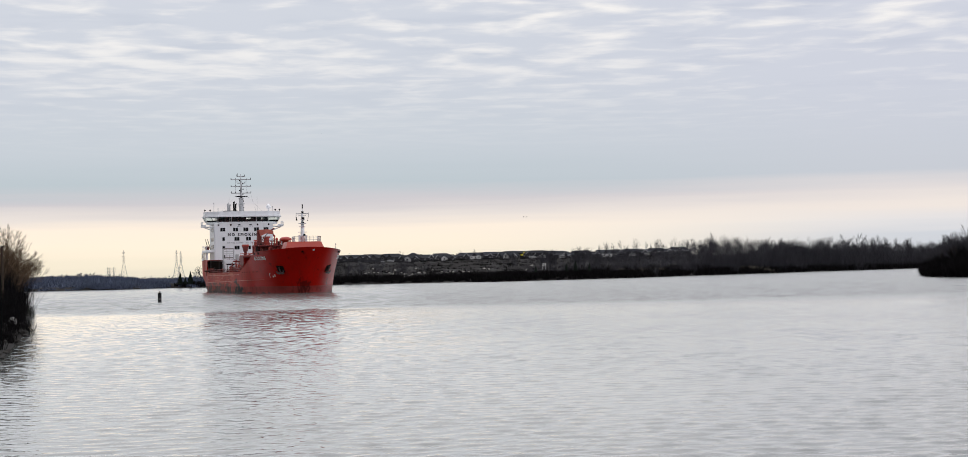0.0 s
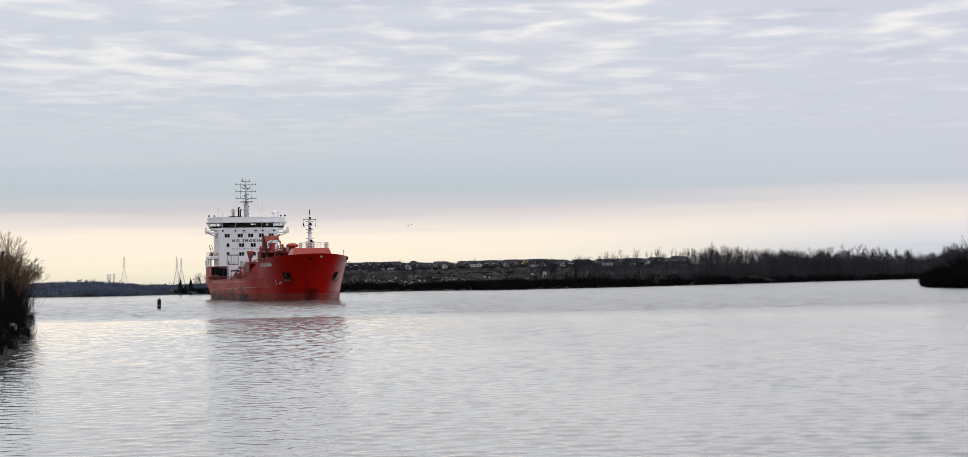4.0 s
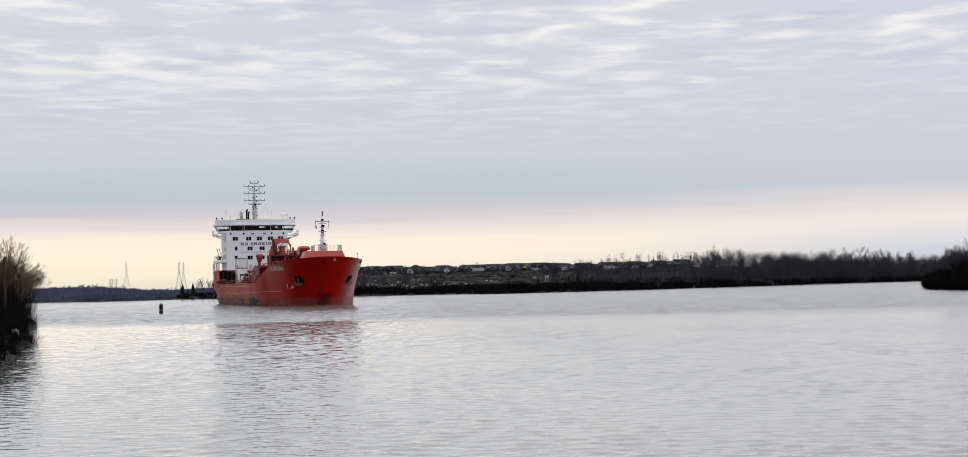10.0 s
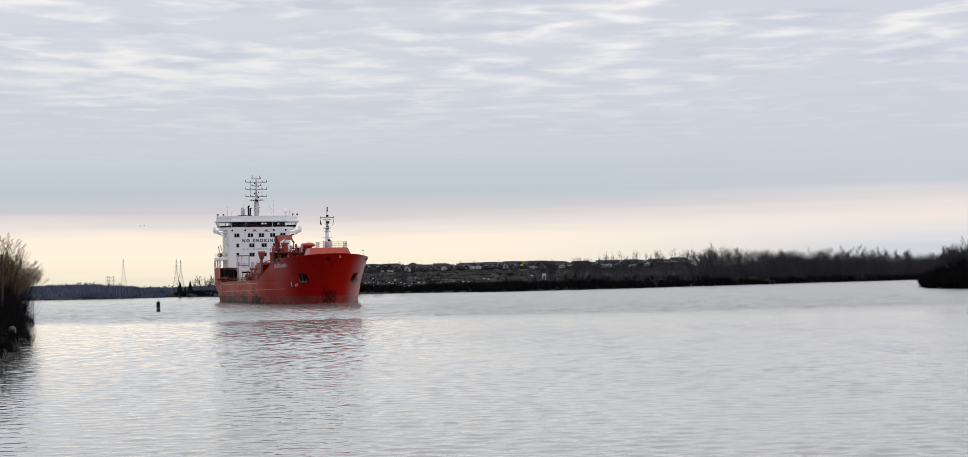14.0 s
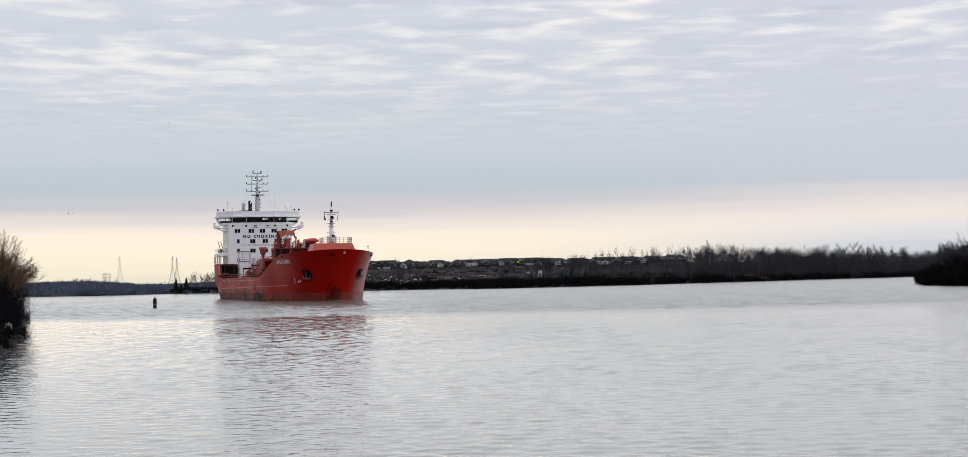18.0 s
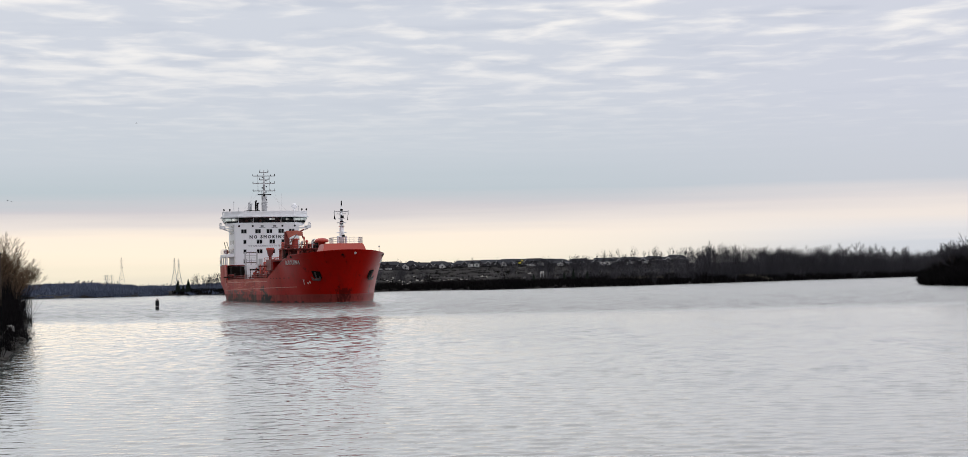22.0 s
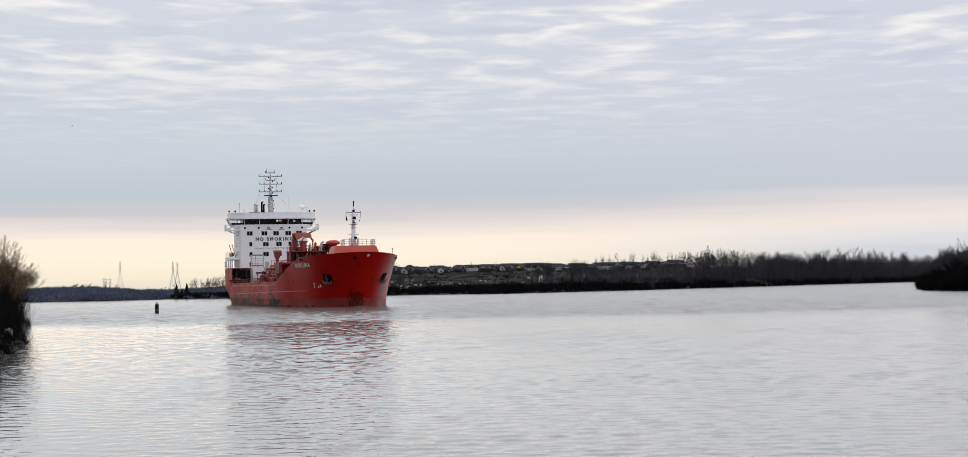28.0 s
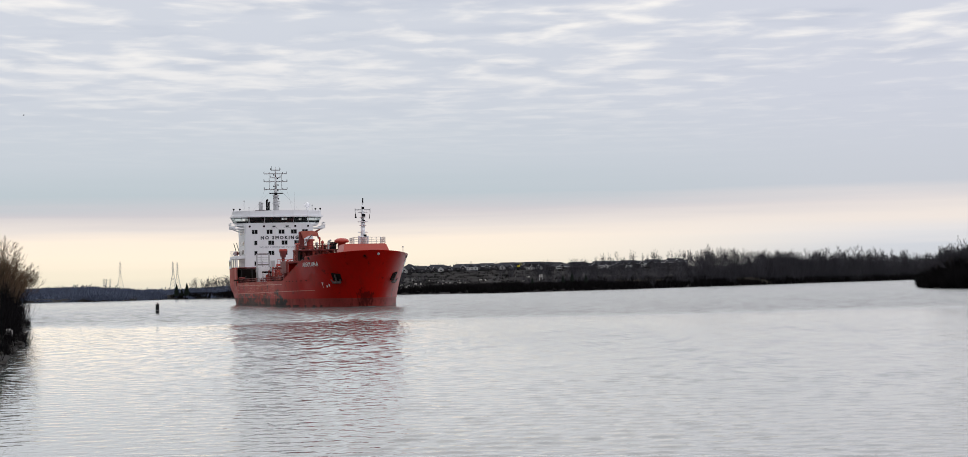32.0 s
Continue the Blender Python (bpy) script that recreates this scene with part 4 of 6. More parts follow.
        for u in (-132.6, -127.0):
            bm = B()
            tube(bm, (u, side * 9.0, 12.0), (u + 0.3, side * 9.9, 15.2), 0.10, 0.08, 6)
            tube(bm, (u + 0.3, side * 9.9, 15.2), (u + 1.6, side * 9.8, 14.1), 0.10, 0.08, 6)
            part("davit", bm, RUST if u < -130 else STEEL, ship)
    # near-black box put in for the shade below the boat deck
    bm = B()
    box(bm, F0 - 11.9, F0 - 1.2, -10.0, -8.6, 4.6, 8.6)
    part("locker_shade_box", bm, DARK, ship)

    # wheelhouse, faceted front, over the full beam
    def wheel_poly(o):
        return [(F0 - 9 - o, -8.0), (F0 - 6.5, -10.9 - o), (F0 - 2.2, -10.9 - o), (F0 + 0.3 + o, -7.3), (F0 + 0.9 + o, -3.6), (F0 + 0.9 + o, 3.6), (F0 + 0.3 + o, 7.3), (F0 - 2.2, 10.9 + o), (F0 - 6.5, 10.9 + o), (F0 - 9 - o, 8.0)]

    bm = B()
    prism(bm, wheel_poly(-0.85), 19.3, 19.98)
    part("wheelhouse", bm, WHITE, ship, "white wheelhouse with wings out to the ship's sides")
    # consoles and inner walls as near-black blocks for the shade behind the glass, with gaps that the far windows show
    # through
    glass = new("window_band")
    glass.parent = ship
    glass["label"] = "band of dark bridge windows with clear ends"
    for y0, y1, z1 in ((-7.4, -3.9, 21.4), (-3.7, 0.9, 21.4), (2.3, 5.2, 21.4), (5.9, 7.2, 21.4), (0.9, 2.3, 20.75), (5.2, 5.9, 20.6), (-10.2, -7.4, 20.45), (7.2, 10.2, 20.5)):
        bm = B()
        box(bm, F0 - 8.0 if abs(y0) < 7.5 and abs(y1) < 7.5 else F0 - 5.5, F0 - 1.6, y0, y1, 19.98, z1)
        part("interior_shade_block", bm, GLASS, glass, "near-black block for the shade inside the bridge")
    lower, upper = wheel_poly(-0.75), wheel_poly(0.0)
    sill, head = 19.98, 21.4
    for k in range(0, 9):
        a0, b0, a1, b1 = Vector(lower[k]), Vector(lower[k + 1]), Vector(upper[k]), Vector(upper[k + 1])
        n = {0: 1, 1: 2, 2: 2, 3: 2, 4: 3, 5: 2, 6: 2, 7: 2, 8: 1}[k]
        for j in range(n):
            quad = [(a0.lerp(b0, j / n), sill), (a0.lerp(b0, (j + 1) / n), sill), (a1.lerp(b1, (j + 1) / n), head), (a1.lerp(b1, j / n), head)]
            bm = B()
            bm.faces.new([bm.verts.new((p.x, p.y, z)) for p, z in quad])
            bmesh.ops.solidify(bm, geom=bm.faces[:], thickness=0.02)
            pane = part("pane", bm, CLEAR, glass)
            pane.visible_shadow = False
        for j in range(n + 1):
            p, q = a0.lerp(b0, j / n), a1.lerp(b1, j / n)
            bm = B()
            tube(bm, (p.x, p.y, sill - 0.06), (q.x, q.y, head + 0.06), 0.12 if j in (0, n) else 0.05, None, 4)
            part("mullion", bm, WHITE if j in (0, n) else BLACK, glass)
    bm = B()
    prism(bm, wheel_poly(0.35), 21.35, 21.7)
    prism(bm, [(x * 1.0 if k not in (4, 5) else x, y * 0.985) for k, (x, y) in enumerate(wheel_poly(0.05))], 21.7, 22.95)
    part("wheelhouse_roof", bm, WHITE, ship)
    for side in (-1, 1):
        bm = B()
        prism(bm, [(F0 - 5.5, side * 8.2), (F0 - 0.9, side * 8.2), (F0 - 0.9, side * 11.55), (F0 - 5.5, side * 11.55)][::side], 18.5, 18.75)
        for x in (F0 - 0.95, F0 - 5.45):
            box(bm, x - 0.05, x + 0.05, min(side * 10.6, side * 11.55), max(side * 10.6, side * 11.55), 18.7, 19.25)
        part("bridge_wing", bm, WHITE, ship)
        bm = B()
        for h in (19.2, 19.6, 20.0):
            tube(bm, (F0 - 0.9, side * 11.6, h), (F0 - 5.5, side * 11.6, h), 0.05, None, 5)
        for k in range(5):
            tube(bm, (F0 - 0.9 - k * 1.15, side * 11.6, 18.7), (F0 - 0.9 - k * 1.15, side * 11.6, 20.0), 0.05, None, 5)
        tube(bm, (F0 - 0.9, side * 10.7, 20.0), (F0 - 0.9, side * 11.6, 20.0), 0.05, None, 5)
        part("guard_rail", bm, WHITE, ship)
        bm = B()
        tube(bm, (F0 - 2, side * 8.3, 17.4), (F0 - 2, side * 11.0, 18.4), 0.14, None, 6)
        part("bracket", bm, WHITE, ship)

    # windows, ports and lettering on the house front
    def front_box(name, y, z, w, h, mat, depth=0.03, label=""):
        bm = B()
        box(bm, F0 - 0.05, F0 + depth, y - w / 2, y + w / 2, z - h / 2, z + h / 2)
        return part(name, bm, mat, house, label)

    for y, z, pair in ((-6.0, 17.75, 1), (-2.35, 17.75, 1), (0.6, 17.75, 1), (3.65, 17.75, 1), (6.4, 17.75, 1), (-5.8, 15.05, 0), (-2.0, 15.05, 1), (1.3, 15.05, 1), (4.4, 15.05, 1),
                       (-5.8, 12.55, 0), (-2.0, 12.55, 1), (1.6, 12.55, 0), (4.9, 12.55, 0), (-5.8, 10.0, 0), (1.6, 10.0, 0)):
        w = 1.35 if pair else 0.72
        fr = front_box("window_frame", y, z, w + 0.16, 1.12, GREY, 0.02)
        for d in ((-0.36, 0.36) if pair else (0,)):
            bm = B()
            box(bm, F0, F0 + 0.035, y + d - 0.30, y + d + 0.30, z - 0.48, z + 0.48)
            part("pane", bm, GLASS, fr)
    for y in (-7.2, -3.7, 4.0, 7.2):
        bm = B()
        lathe(bm, (0, 0, 0), [(0.27, 0), (0.27, 0.05), (0.21, 0.06), (0.21, 0.03)], 14)
        p = part("floodlight", bm, BLACK, house)
        p.matrix_local = Matrix.Translation((F0, y, 19.1)) @ Matrix.Rotation(radians(90), 4, "Y")
    for side in (-1, 1):
        for k, z in enumerate((17.7, 15.0, 12.9)):
            for u in (-2.6, -5.2, -7.8):
                bm = B()
                box(bm, F0 + u - 0.4, F0 + u + 0.4, side * 8.46 - 0.03, side * 8.46 + 0.03, z - 0.5, z + 0.5)
                part("side_window", bm, GLASS, house)
    face = Matrix.Translation((F0 + 0.02, 0, 0)) @ Matrix(((0, 0, 1, 0), (1, 0, 0, 0), (0, 1, 0, 0), (0, 0, 0, 1)))
    for text, h, z, mat, sp, y in (("NO SMOKING", 0.80, 16.25, LETTER, 1.46, 0.1), ("WE ARE COMMITTED TO SAFETY", 0.44, 13.95, LETTER_GREY, 1.08, 0.0)):
        me = lettering(text, h, mat, 0.012, sp, 0.055 if h > 0.6 else 0.012)
        sign = new("painted_notice")
        sign.parent = ship
        sign.matrix_local = face @ Matrix.Translation((y, z, 0))
        sign["label"] = "painted lettering on the white house front"
        letters(me, sign, mat)
    for side in (-1, 1):
        bm = B()
        tube(bm, (F0 + 0.25, side * 4.2, 4.5), (F0 + 0.25, side * 4.2, 10.6), 0.10, None, 6)
        part("downpipe", bm, GREY, house)
    for y in (-1.25, 2.0):
        for w, h, dz in ((0.75, 0.34, 0.12), (1.6, 0.09, -0.28)):
            front_box("notice_bar", y, 18.95 + dz, w, h, LETTER, 0.02)

    # on the monkey island: mast, yards, funnels, radome, aerials
    mu, mv = F0 - 4.5, 0.0
    top = 23.0
    bm = B()
    tube(bm, (mu, mv, top), (mu, mv, 27.0), 0.72, 0.62, 12)
    tube(bm, (mu, mv, 27.0), (mu, mv, 28.4), 0.40, 0.30, 10)
    tube(bm, (mu, mv, 28.4), (mu, mv, 31.4), 0.30, 0.22, 8)
    tube(bm, (mu, mv, 31.4), (mu, mv, 34.0), 0.18, 0.08, 8)
    mast = part("radar_mast", bm, GREY, ship, "pale grey mast with crossed yards", True)
    for y, h in ((-0.95, 1.0), (0.95, 0.85), (0.0, 0.7)):
        b2 = B()
        tube(b2, (mu, y, 33.2), (mu, y, 33.2 + h), 0.05, 0.04, 5)
        part("whip_aerial", b2, BLACK, mast)
    for w, r in ((24.9, 0.95), (26.8, 0.85)):
        bm = B()
        lathe(bm, (mu + 0.3, mv, w), [(r * 0.4, -0.3), (r, 0.0), (r, 0.12)], 12)
        tube(bm, (mu + 0.9, mv - 0.9, w + 0.5), (mu + 0.9, mv + 0.9, w + 0.5), 0.1, None, 6)
        part("radar_platform", bm, GREY, mast)
    bm = B()
    box(bm, mu + 0.7, mu + 1.0, -1.75, 1.75, 27.25, 27.5)
    tube(bm, (mu + 0.85, 0, 26.9), (mu + 0.85, 0, 27.3), 0.22, None, 8)
    part("radar_scanner", bm, BLACK, mast)
    for w, half in ((28.4, 2.85), (30.35, 2.85), (31.3, 1.15), (32.3, 2.85), (33.2, 1.15)):
        bm = B()
        tube(bm, (mu, -half, w), (mu, half, w), 0.12, None, 6)
        part("yard", bm, MAST_GREY, mast)
        for y in ((-half, -half * 0.55, half * 0.62, half) if half > 2 else (-half, half)):
            bm = B()
            tube(bm, (mu, y, w), (mu, y, w + (0.55 if abs(y) > half * 0.8 else 0.4)), 0.11, 0.07, 6)
            part("yard_light", bm, BLACK, mast)
    for y in (-1.55, 1.5):
        bm = B()
        tube(bm, (mu, y, 28.4), (mu, y, 32.4), 0.05, None, 5)
        part("strut", bm, MAST_GREY, mast)
    for y, w in ((0.55, 29.3), (-0.5, 29.0), (0.5, 30.9), (-0.45, 31.8), (0.6, 25.9), (0.62, 24.0), (0.5, 27.9)):
        bm = B()
        lathe(bm, (mu + 0.3, y, w), [(0.09, 0), (0.16, 0.05), (0.16, 0.28), (0.09, 0.34)], 8)
        part("mast_light", bm, BLACK, mast)
    bm = B()
    for y in (-0.22, 0.22):
        tube(bm, (mu + 0.66, y - 0.5, top), (mu + 0.42, y - 0.5, 28.3), 0.035, None, 4)
    for k in range(15):
        tube(bm, (mu + 0.65, -0.72, top + 0.3 + k * 0.34), (mu + 0.65, -0.28, top + 0.3 + k * 0.34), 0.025, None, 4)
    part("mast_ladder", bm, MAST_GREY, mast)
    for y0, y1 in ((-2.7, -4.6), (2.7, 4.4), (-1.0, -5.8), (1.0, 6.2)):
        bm = B()
        tube(bm, (mu, y0, 28.4), (mu - 1, y1, top), 0.022, None, 4)
        part("stay", bm, GREY, mast)
    bm = B()
    box(bm, F0 - 12, F0 - 8.5, -4.4, -0.6, 22.9, 23.5, 0.05)
    funnel = part("funnel_casing", bm, BLACK, ship, "black funnel top with bent exhaust pipes")
    for y, h, r, mt in ((-3.25, 2.0, 0.26, GREY), (-2.75, 1.7, 0.24, GREY), (-1.5, 2.5, 0.24, BLACK), (-1.0, 1.9, 0.22, BLACK)):
        bm = B()
        tube(bm, (F0 - 10, y, 23.4), (F0 - 10, y, 23.4 + h), r, None, 8)
        tube(bm, (F0 - 10, y, 23.4 + h), (F0 - 10.5, y + 0.3, 23.6 + h), r, r * 0.9, 8)
        part("exhaust_pipe", bm, mt, funnel)
    bm = B()
    tube(bm, (F0 - 5, 7.9, 23.0), (F0 - 5, 7.9, 23.9), 0.22, None, 8)
    lathe(bm, (F0 - 5, 7.9, 23.8), [(0.45, 0.0), (0.72, 0.3), (0.75, 0.65), (0.6, 1.05), (0.25, 1.3), (0.02, 1.35)], 16)
    part("radome", bm, WHITE, ship, "white satellite radome on a post", True)
    for y, h in ((-8.1, 2.3), (4.4, 4.6), (-6.9, 0.7), (8.8, 1.1)):
        bm = B()
        tube(bm, (F0 - 3, y, 23.0), (F0 - 3, y, 23.0 + h), 0.07 if h < 4 else 0.035, 0.05 if h < 4 else 0.02, 6)
        if h < 3:
            tube(bm, (F0 - 3, y, 23.0 + h), (F0 - 3, y, 23.3 + h), 0.14, None, 8)
        part("aerial", bm, GREY, ship)
    for y in (-10.7, -9.2, 9.6, 10.8):
        bm = B()
        tube(bm, (F0 - 3, y, 22.9), (F0 - 3, y, 23.25), 0.07, None, 6)
        tube(bm, (F0 - 3.25, y, 23.42), (F0 - 2.7, y, 23.42), 0.2, 0.24, 10)
        part("searchlight", bm, BLACK, ship)

    # cargo deck: hose crane, gantry, pipes, lockers, rails
    cu = -80.0

    def slab(poly, u0, u1):
        """A plate in the cross-ship plane: rows of (to port, height)."""
        b = B()
        lo = [b.verts.new((u0, v, w)) for v, w in poly]
        hi = [b.verts.new((u1, v, w)) for v, w in poly]
        n = len(poly)
        for k in range(n):
            b.faces.new((lo[k], hi[k], hi[(k + 1) % n], lo[(k + 1) % n]))
        b.faces.new(lo)
        b.faces.new(hi[::-1])
        bmesh.ops.recalc_face_normals(b, faces=b.faces[:])
        return b

    bm = B()
    tube(bm, (cu, 0.7, 12.4), (cu, 0.7, 14.3), 0.78, 0.74, 14)
    lathe(bm, (cu, 0.7, 14.2), [(0.78, 0), (1.05, 0.1), (1.05, 0.38), (0.8, 0.45)], 14)
    crane = part("crane_pedestal", bm, VENT_RED, ship, "red pedestal of the hose crane")
    part("crane_post", slab([(-1.8, 12.4), (-0.75, 12.4), (-0.6, 14.4), (-0.9, 16.2), (-1.75, 16.35)], cu - 0.6, cu + 0.5), DECK_RED, crane)
    part("crane_jib", slab([(-1.5, 16.4), (1.1, 16.5), (2.4, 16.05), (2.2, 15.2), (0.4, 15.4), (-1.0, 14.7)], cu + 0.55, cu + 1.2), CRANE_RED, crane, "faded salmon-red crane jib")
    bm = B()
    tube(bm, (cu + 0.9, 2.2, 15.8), (cu + 0.9, 2.5, 14.7), 0.20, 0.16, 8)
    tube(bm, (cu + 0.9, 1.8, 16.2), (cu + 0.9, 2.75, 16.75), 0.22, 0.16, 8)
    part("jib_head", bm, DECK_RED, crane)
    bm = B()
    tube(bm, (cu + 1.3, -0.7, 13.6), (cu + 1.3, 1.0, 15.6), 0.15, 0.12, 8)
    part("hydraulic_ram", bm, STEEL, crane)
    bm = B()
    box(bm, cu - 3, cu + 2.6, -2.8, 6.8, 12.0, 12.3, 0.05)
    box(bm, cu - 3, cu + 2.2, -2.6, 6.6, 9.2, 9.4, 0.05)
    for v in (-2.4, 2.0, 6.2):
        for u in (-2.6, 2.0):
            box(bm, cu + u - 0.2, cu + u + 0.2, v - 0.2, v + 0.2, 4.5, 12.1)
    part("manifold_platform", bm, DECK_RED, ship, "dark red manifold platform")
    bm = B()
    for h in (0.45, 0.85, 1.2):
        tube(bm, (cu + 2.6, -2.7, 12.3 + h), (cu + 2.6, 6.7, 12.3 + h), 0.045, None, 5)
    for k in range(9):
        tube(bm, (cu + 2.6, -2.7 + k * 1.175, 12.3), (cu + 2.6, -2.7 + k * 1.175, 13.5), 0.045, None, 5)
    part("guard_rail", bm, DECK_RED, ship)
    for v, w, r in ((3.9, 13.2, 0.35), (4.6, 13.0, 0.3), (-2.3, 13.6, 0.22)):
        bm = B()
        tube(bm, (cu + 1, v, 12.3), (cu + 1, v, w), r, None, 10)
        tube(bm, (cu + 1, v - 0.5, w), (cu + 1, v + 0.5, w), 0.14, None, 8)
        part("valve", bm, VENT_RED, ship)
    bm = B()
    box(bm, cu - 0.6, cu + 0.8, 5.0, 6.5, 12.3, 13.9, 0.1)
    part("hose_reel", bm, BLACK, ship)
    bm = B()
    box(bm, -60, -52, -9.0, 9.0, 7.0, 9.4, 0.1)
    part("pump_room_trunk", bm, DECK_RED, ship)
    # white vent mast and tanks abaft the forecastle
    for u, v, w0, w1, r in ((-77.6, 2.5, 12.3, 14.3, 0.15), (-77.6, 3.1, 12.3, 13.5, 0.22), (-77.5, 1.9, 12.3, 13.2, 0.14)):
        bm = B()
        tube(bm, (u, v, w0), (u, v, w1), r, None, 10)
        lathe(bm, (u, v, w1), [(r, 0), (r * 1.5, 0.2), (r * 1.3, 0.55), (r * 0.4, 0.75)], 10)
        part("vent_post", bm, GREY if v < 2.2 else VENT_RED, ship)
    # small red tower with a flared head
    bm = B()
    tube(bm, (-100, -2.4, 4.5), (-100, -2.4, 11.0), 0.42, 0.38, 10)
    part("stores_tower", bm, DECK_RED, ship, "dark red tower with a flared head")
    part("tower_head", slab([(-3.2, 12.5), (-2.85, 11.0), (-1.95, 11.0), (-1.6, 12.5)], -100.8, -99.2), DECK_RED, ship)
    bm = B()
    box(bm, -100.8, -99.2, -3.3, -1.5, 12.4, 12.95, 0.08)
    part("tower_cap", bm, VENT_RED, ship)
    bm = B()
    box(bm, -101.2, -98.8, -4.0, -0.8, 9.0, 9.5, 0.05)
    for h in (10.0, 10.5):
        tube(bm, (-98.9, -3.95, h), (-98.9, -0.85, h), 0.05, None, 5)
    for k in range(5):
        tube(bm, (-98.9, -3.95 + k * 0.775, 9.4), (-98.9, -3.95 + k * 0.775, 10.5), 0.05, None, 5)
    part("tower_stage", bm, VENT_RED, ship)
    # pale hoses looped from the tower down to the deck, each a run of short bends
    for k in range(5):
        bm = B()
        last = None
        for j in range(9):
            f = j / 8
            p = Vector((-98.6 + 0.5 * k + 1.6 * math.sin(f * 2.6), 0.6 - 0.5 * k - 4.6 * f, 10.2 - 0.55 * k - 2.6 * f * f + 0.7 * math.sin(f * math.pi)))
            if last is not None:
                tube(bm, last, p, 0.13, None, 7)
            last = p
        part("cargo_hose", bm, CRANE_RED if k % 2 else VENT_RED, ship, "faded red cargo hose")
    for v, w in ((4.4, 14.0), (5.6, 13.3)):
        bm = B()
        tube(bm, (-77.5, v, 12.3), (-77.5, v, w), 0.2, None, 8)
        tube(bm, (-77.5, v, w), (-77.1, v + 0.55, w + 0.3), 0.24, 0.2, 8)
        lathe(bm, (-77.5, v, w - 0.7), [(0.22, 0), (0.42, 0.06), (0.42, 0.2), (0.22, 0.26)], 10)
        part("gooseneck_vent", bm, GREY if v < 5 else DARK, ship)
    # white gantry frame and lockers before the house
    gu, gv = -104.0, -6.6
    for y in (-1.45, 1.45):
        bm = B()
        box(bm, gu - 0.2, gu + 0.2, gv + y - 0.16, gv + y + 0.16, 4.5, 12.0)
        part("gantry_post", bm, GREY, ship)
    for w in (9.3, 11.8):
        bm = B()
        box(bm, gu - 0.18, gu + 0.18, gv - 1.6, gv + 1.6, w, w + 0.3)
        part("gantry_beam", bm, STEEL, ship)
    bm = B()
    for w in (10.0, 10.6, 11.2):
        tube(bm, (gu, gv - 1.4, w), (gu, gv + 1.4, w), 0.06, None, 5)
    tube(bm, (gu, gv - 0.4, 9.4), (gu, gv - 0.4, 11.8), 0.09, None, 6)
    part("gantry_rungs", bm, GREY, ship)
    bm = B()
    box(bm, gu - 3, gu + 0.6, gv - 1.2, gv + 1.5, 4.5, 8.9, 0.06)
    part("locker_shade_box", bm, WHITE, ship, "white steel deck locker")
    bm = B()
    box(bm, gu - 1, gu + 1.2, gv - 2.6, gv - 1.9, 4.5, 8.4, 0.06)
    part("locker_shade_box", bm, DARK, ship)
    bm = B()
    box(bm, gu - 3, gu - 1, gv + 2.2, gv + 3.0, 4.5, 10.4, 0.06)
    part("locker_shade_box", bm, GREY, ship)
    for k, (u, v, w, h) in enumerate(((-108, -9.4, 1.6, 2.4), (-116, -8.9, 2.6, 4.1), (-116, -6.6, 1.8, 3.4), (-98, -3.0, 2.0, 3.0), (-90, -1.0, 2.4, 3.6), (-86, -4.8, 1.6, 2.4), (-66, -6.6, 2.0, 3.2), (-62, -4.0, 2.6, 4.0))):
        bm = B()
        box(bm, u - 1.5, u + 1.5, v - w / 2, v + w / 2, 4.5, 4.5 + h, 0.08)
        part("deck_box", bm, DARK if k < 3 else DECK_RED, ship)
    for k, (y, z, r) in enumerate(((-2.0, 6.4, 0.25), (-1.2, 6.6, 0.3), (-0.3, 6.4, 0.22), (0.6, 6.7, 0.3), (1.5, 6.5, 0.25), (-3.0, 7.6, 0.16), (-4.2, 7.1, 0.12), (-6.5, 6.2, 0.14), (2.4, 7.6, 0.16))):
        bm = B()
        tube(bm, (-46, y, z), (-118, y, z), r, None, 8)
        part("cargo_pipe", bm, DECK_RED if k % 3 else CRANE_RED, ship)
    for k in range(8):
        u = -50 - k * 9
        bm = B()
        box(bm, u - 0.15, u + 0.15, -4.6, 3.0, 5.9, 6.1)
        for y in (-4.4, -2.5, 0.1, 2.8):
            box(bm, u - 0.12, u + 0.12, y - 0.1, y + 0.1, 4.5, 7.5)
        part("pipe_support", bm, DECK_RED, ship)
    for side in (-1, 1):
        bm = B()
        for h in (5.75, 6.2):
            tube(bm, (-46, side * 10.55, h), (-118, side * 10.55, h), 0.045, None, 5)
        for k in range(37):
            tube(bm, (-46 - k * 2, side * 10.55, 5.2), (-46 - k * 2, side * 10.55, 6.2), 0.045, None, 5)
        part("guard_rail", bm, DECK_RED, ship)
    for u, v, w in ((-56, -6, 8.2), (-74, -6.5, 7.6), (-58, -8.2, 7.2), (-66, -2, 9.6), (-92, -6.0, 8.4), (-88, -7.5, 7.6), (-96, -4.4, 9.0), (-94, -2.2, 9.6), (-84, -5.6, 8.0), (-70, -8.6, 7.0), (-80, -8.8, 6.8), (-64, -7.4, 7.8), (-86, -3.4, 8.8), (-76, -4.2, 9.0)):
        bm = B()
        tube(bm, (u, v, 4.5), (u, v, w), 0.18, 0.14, 8)
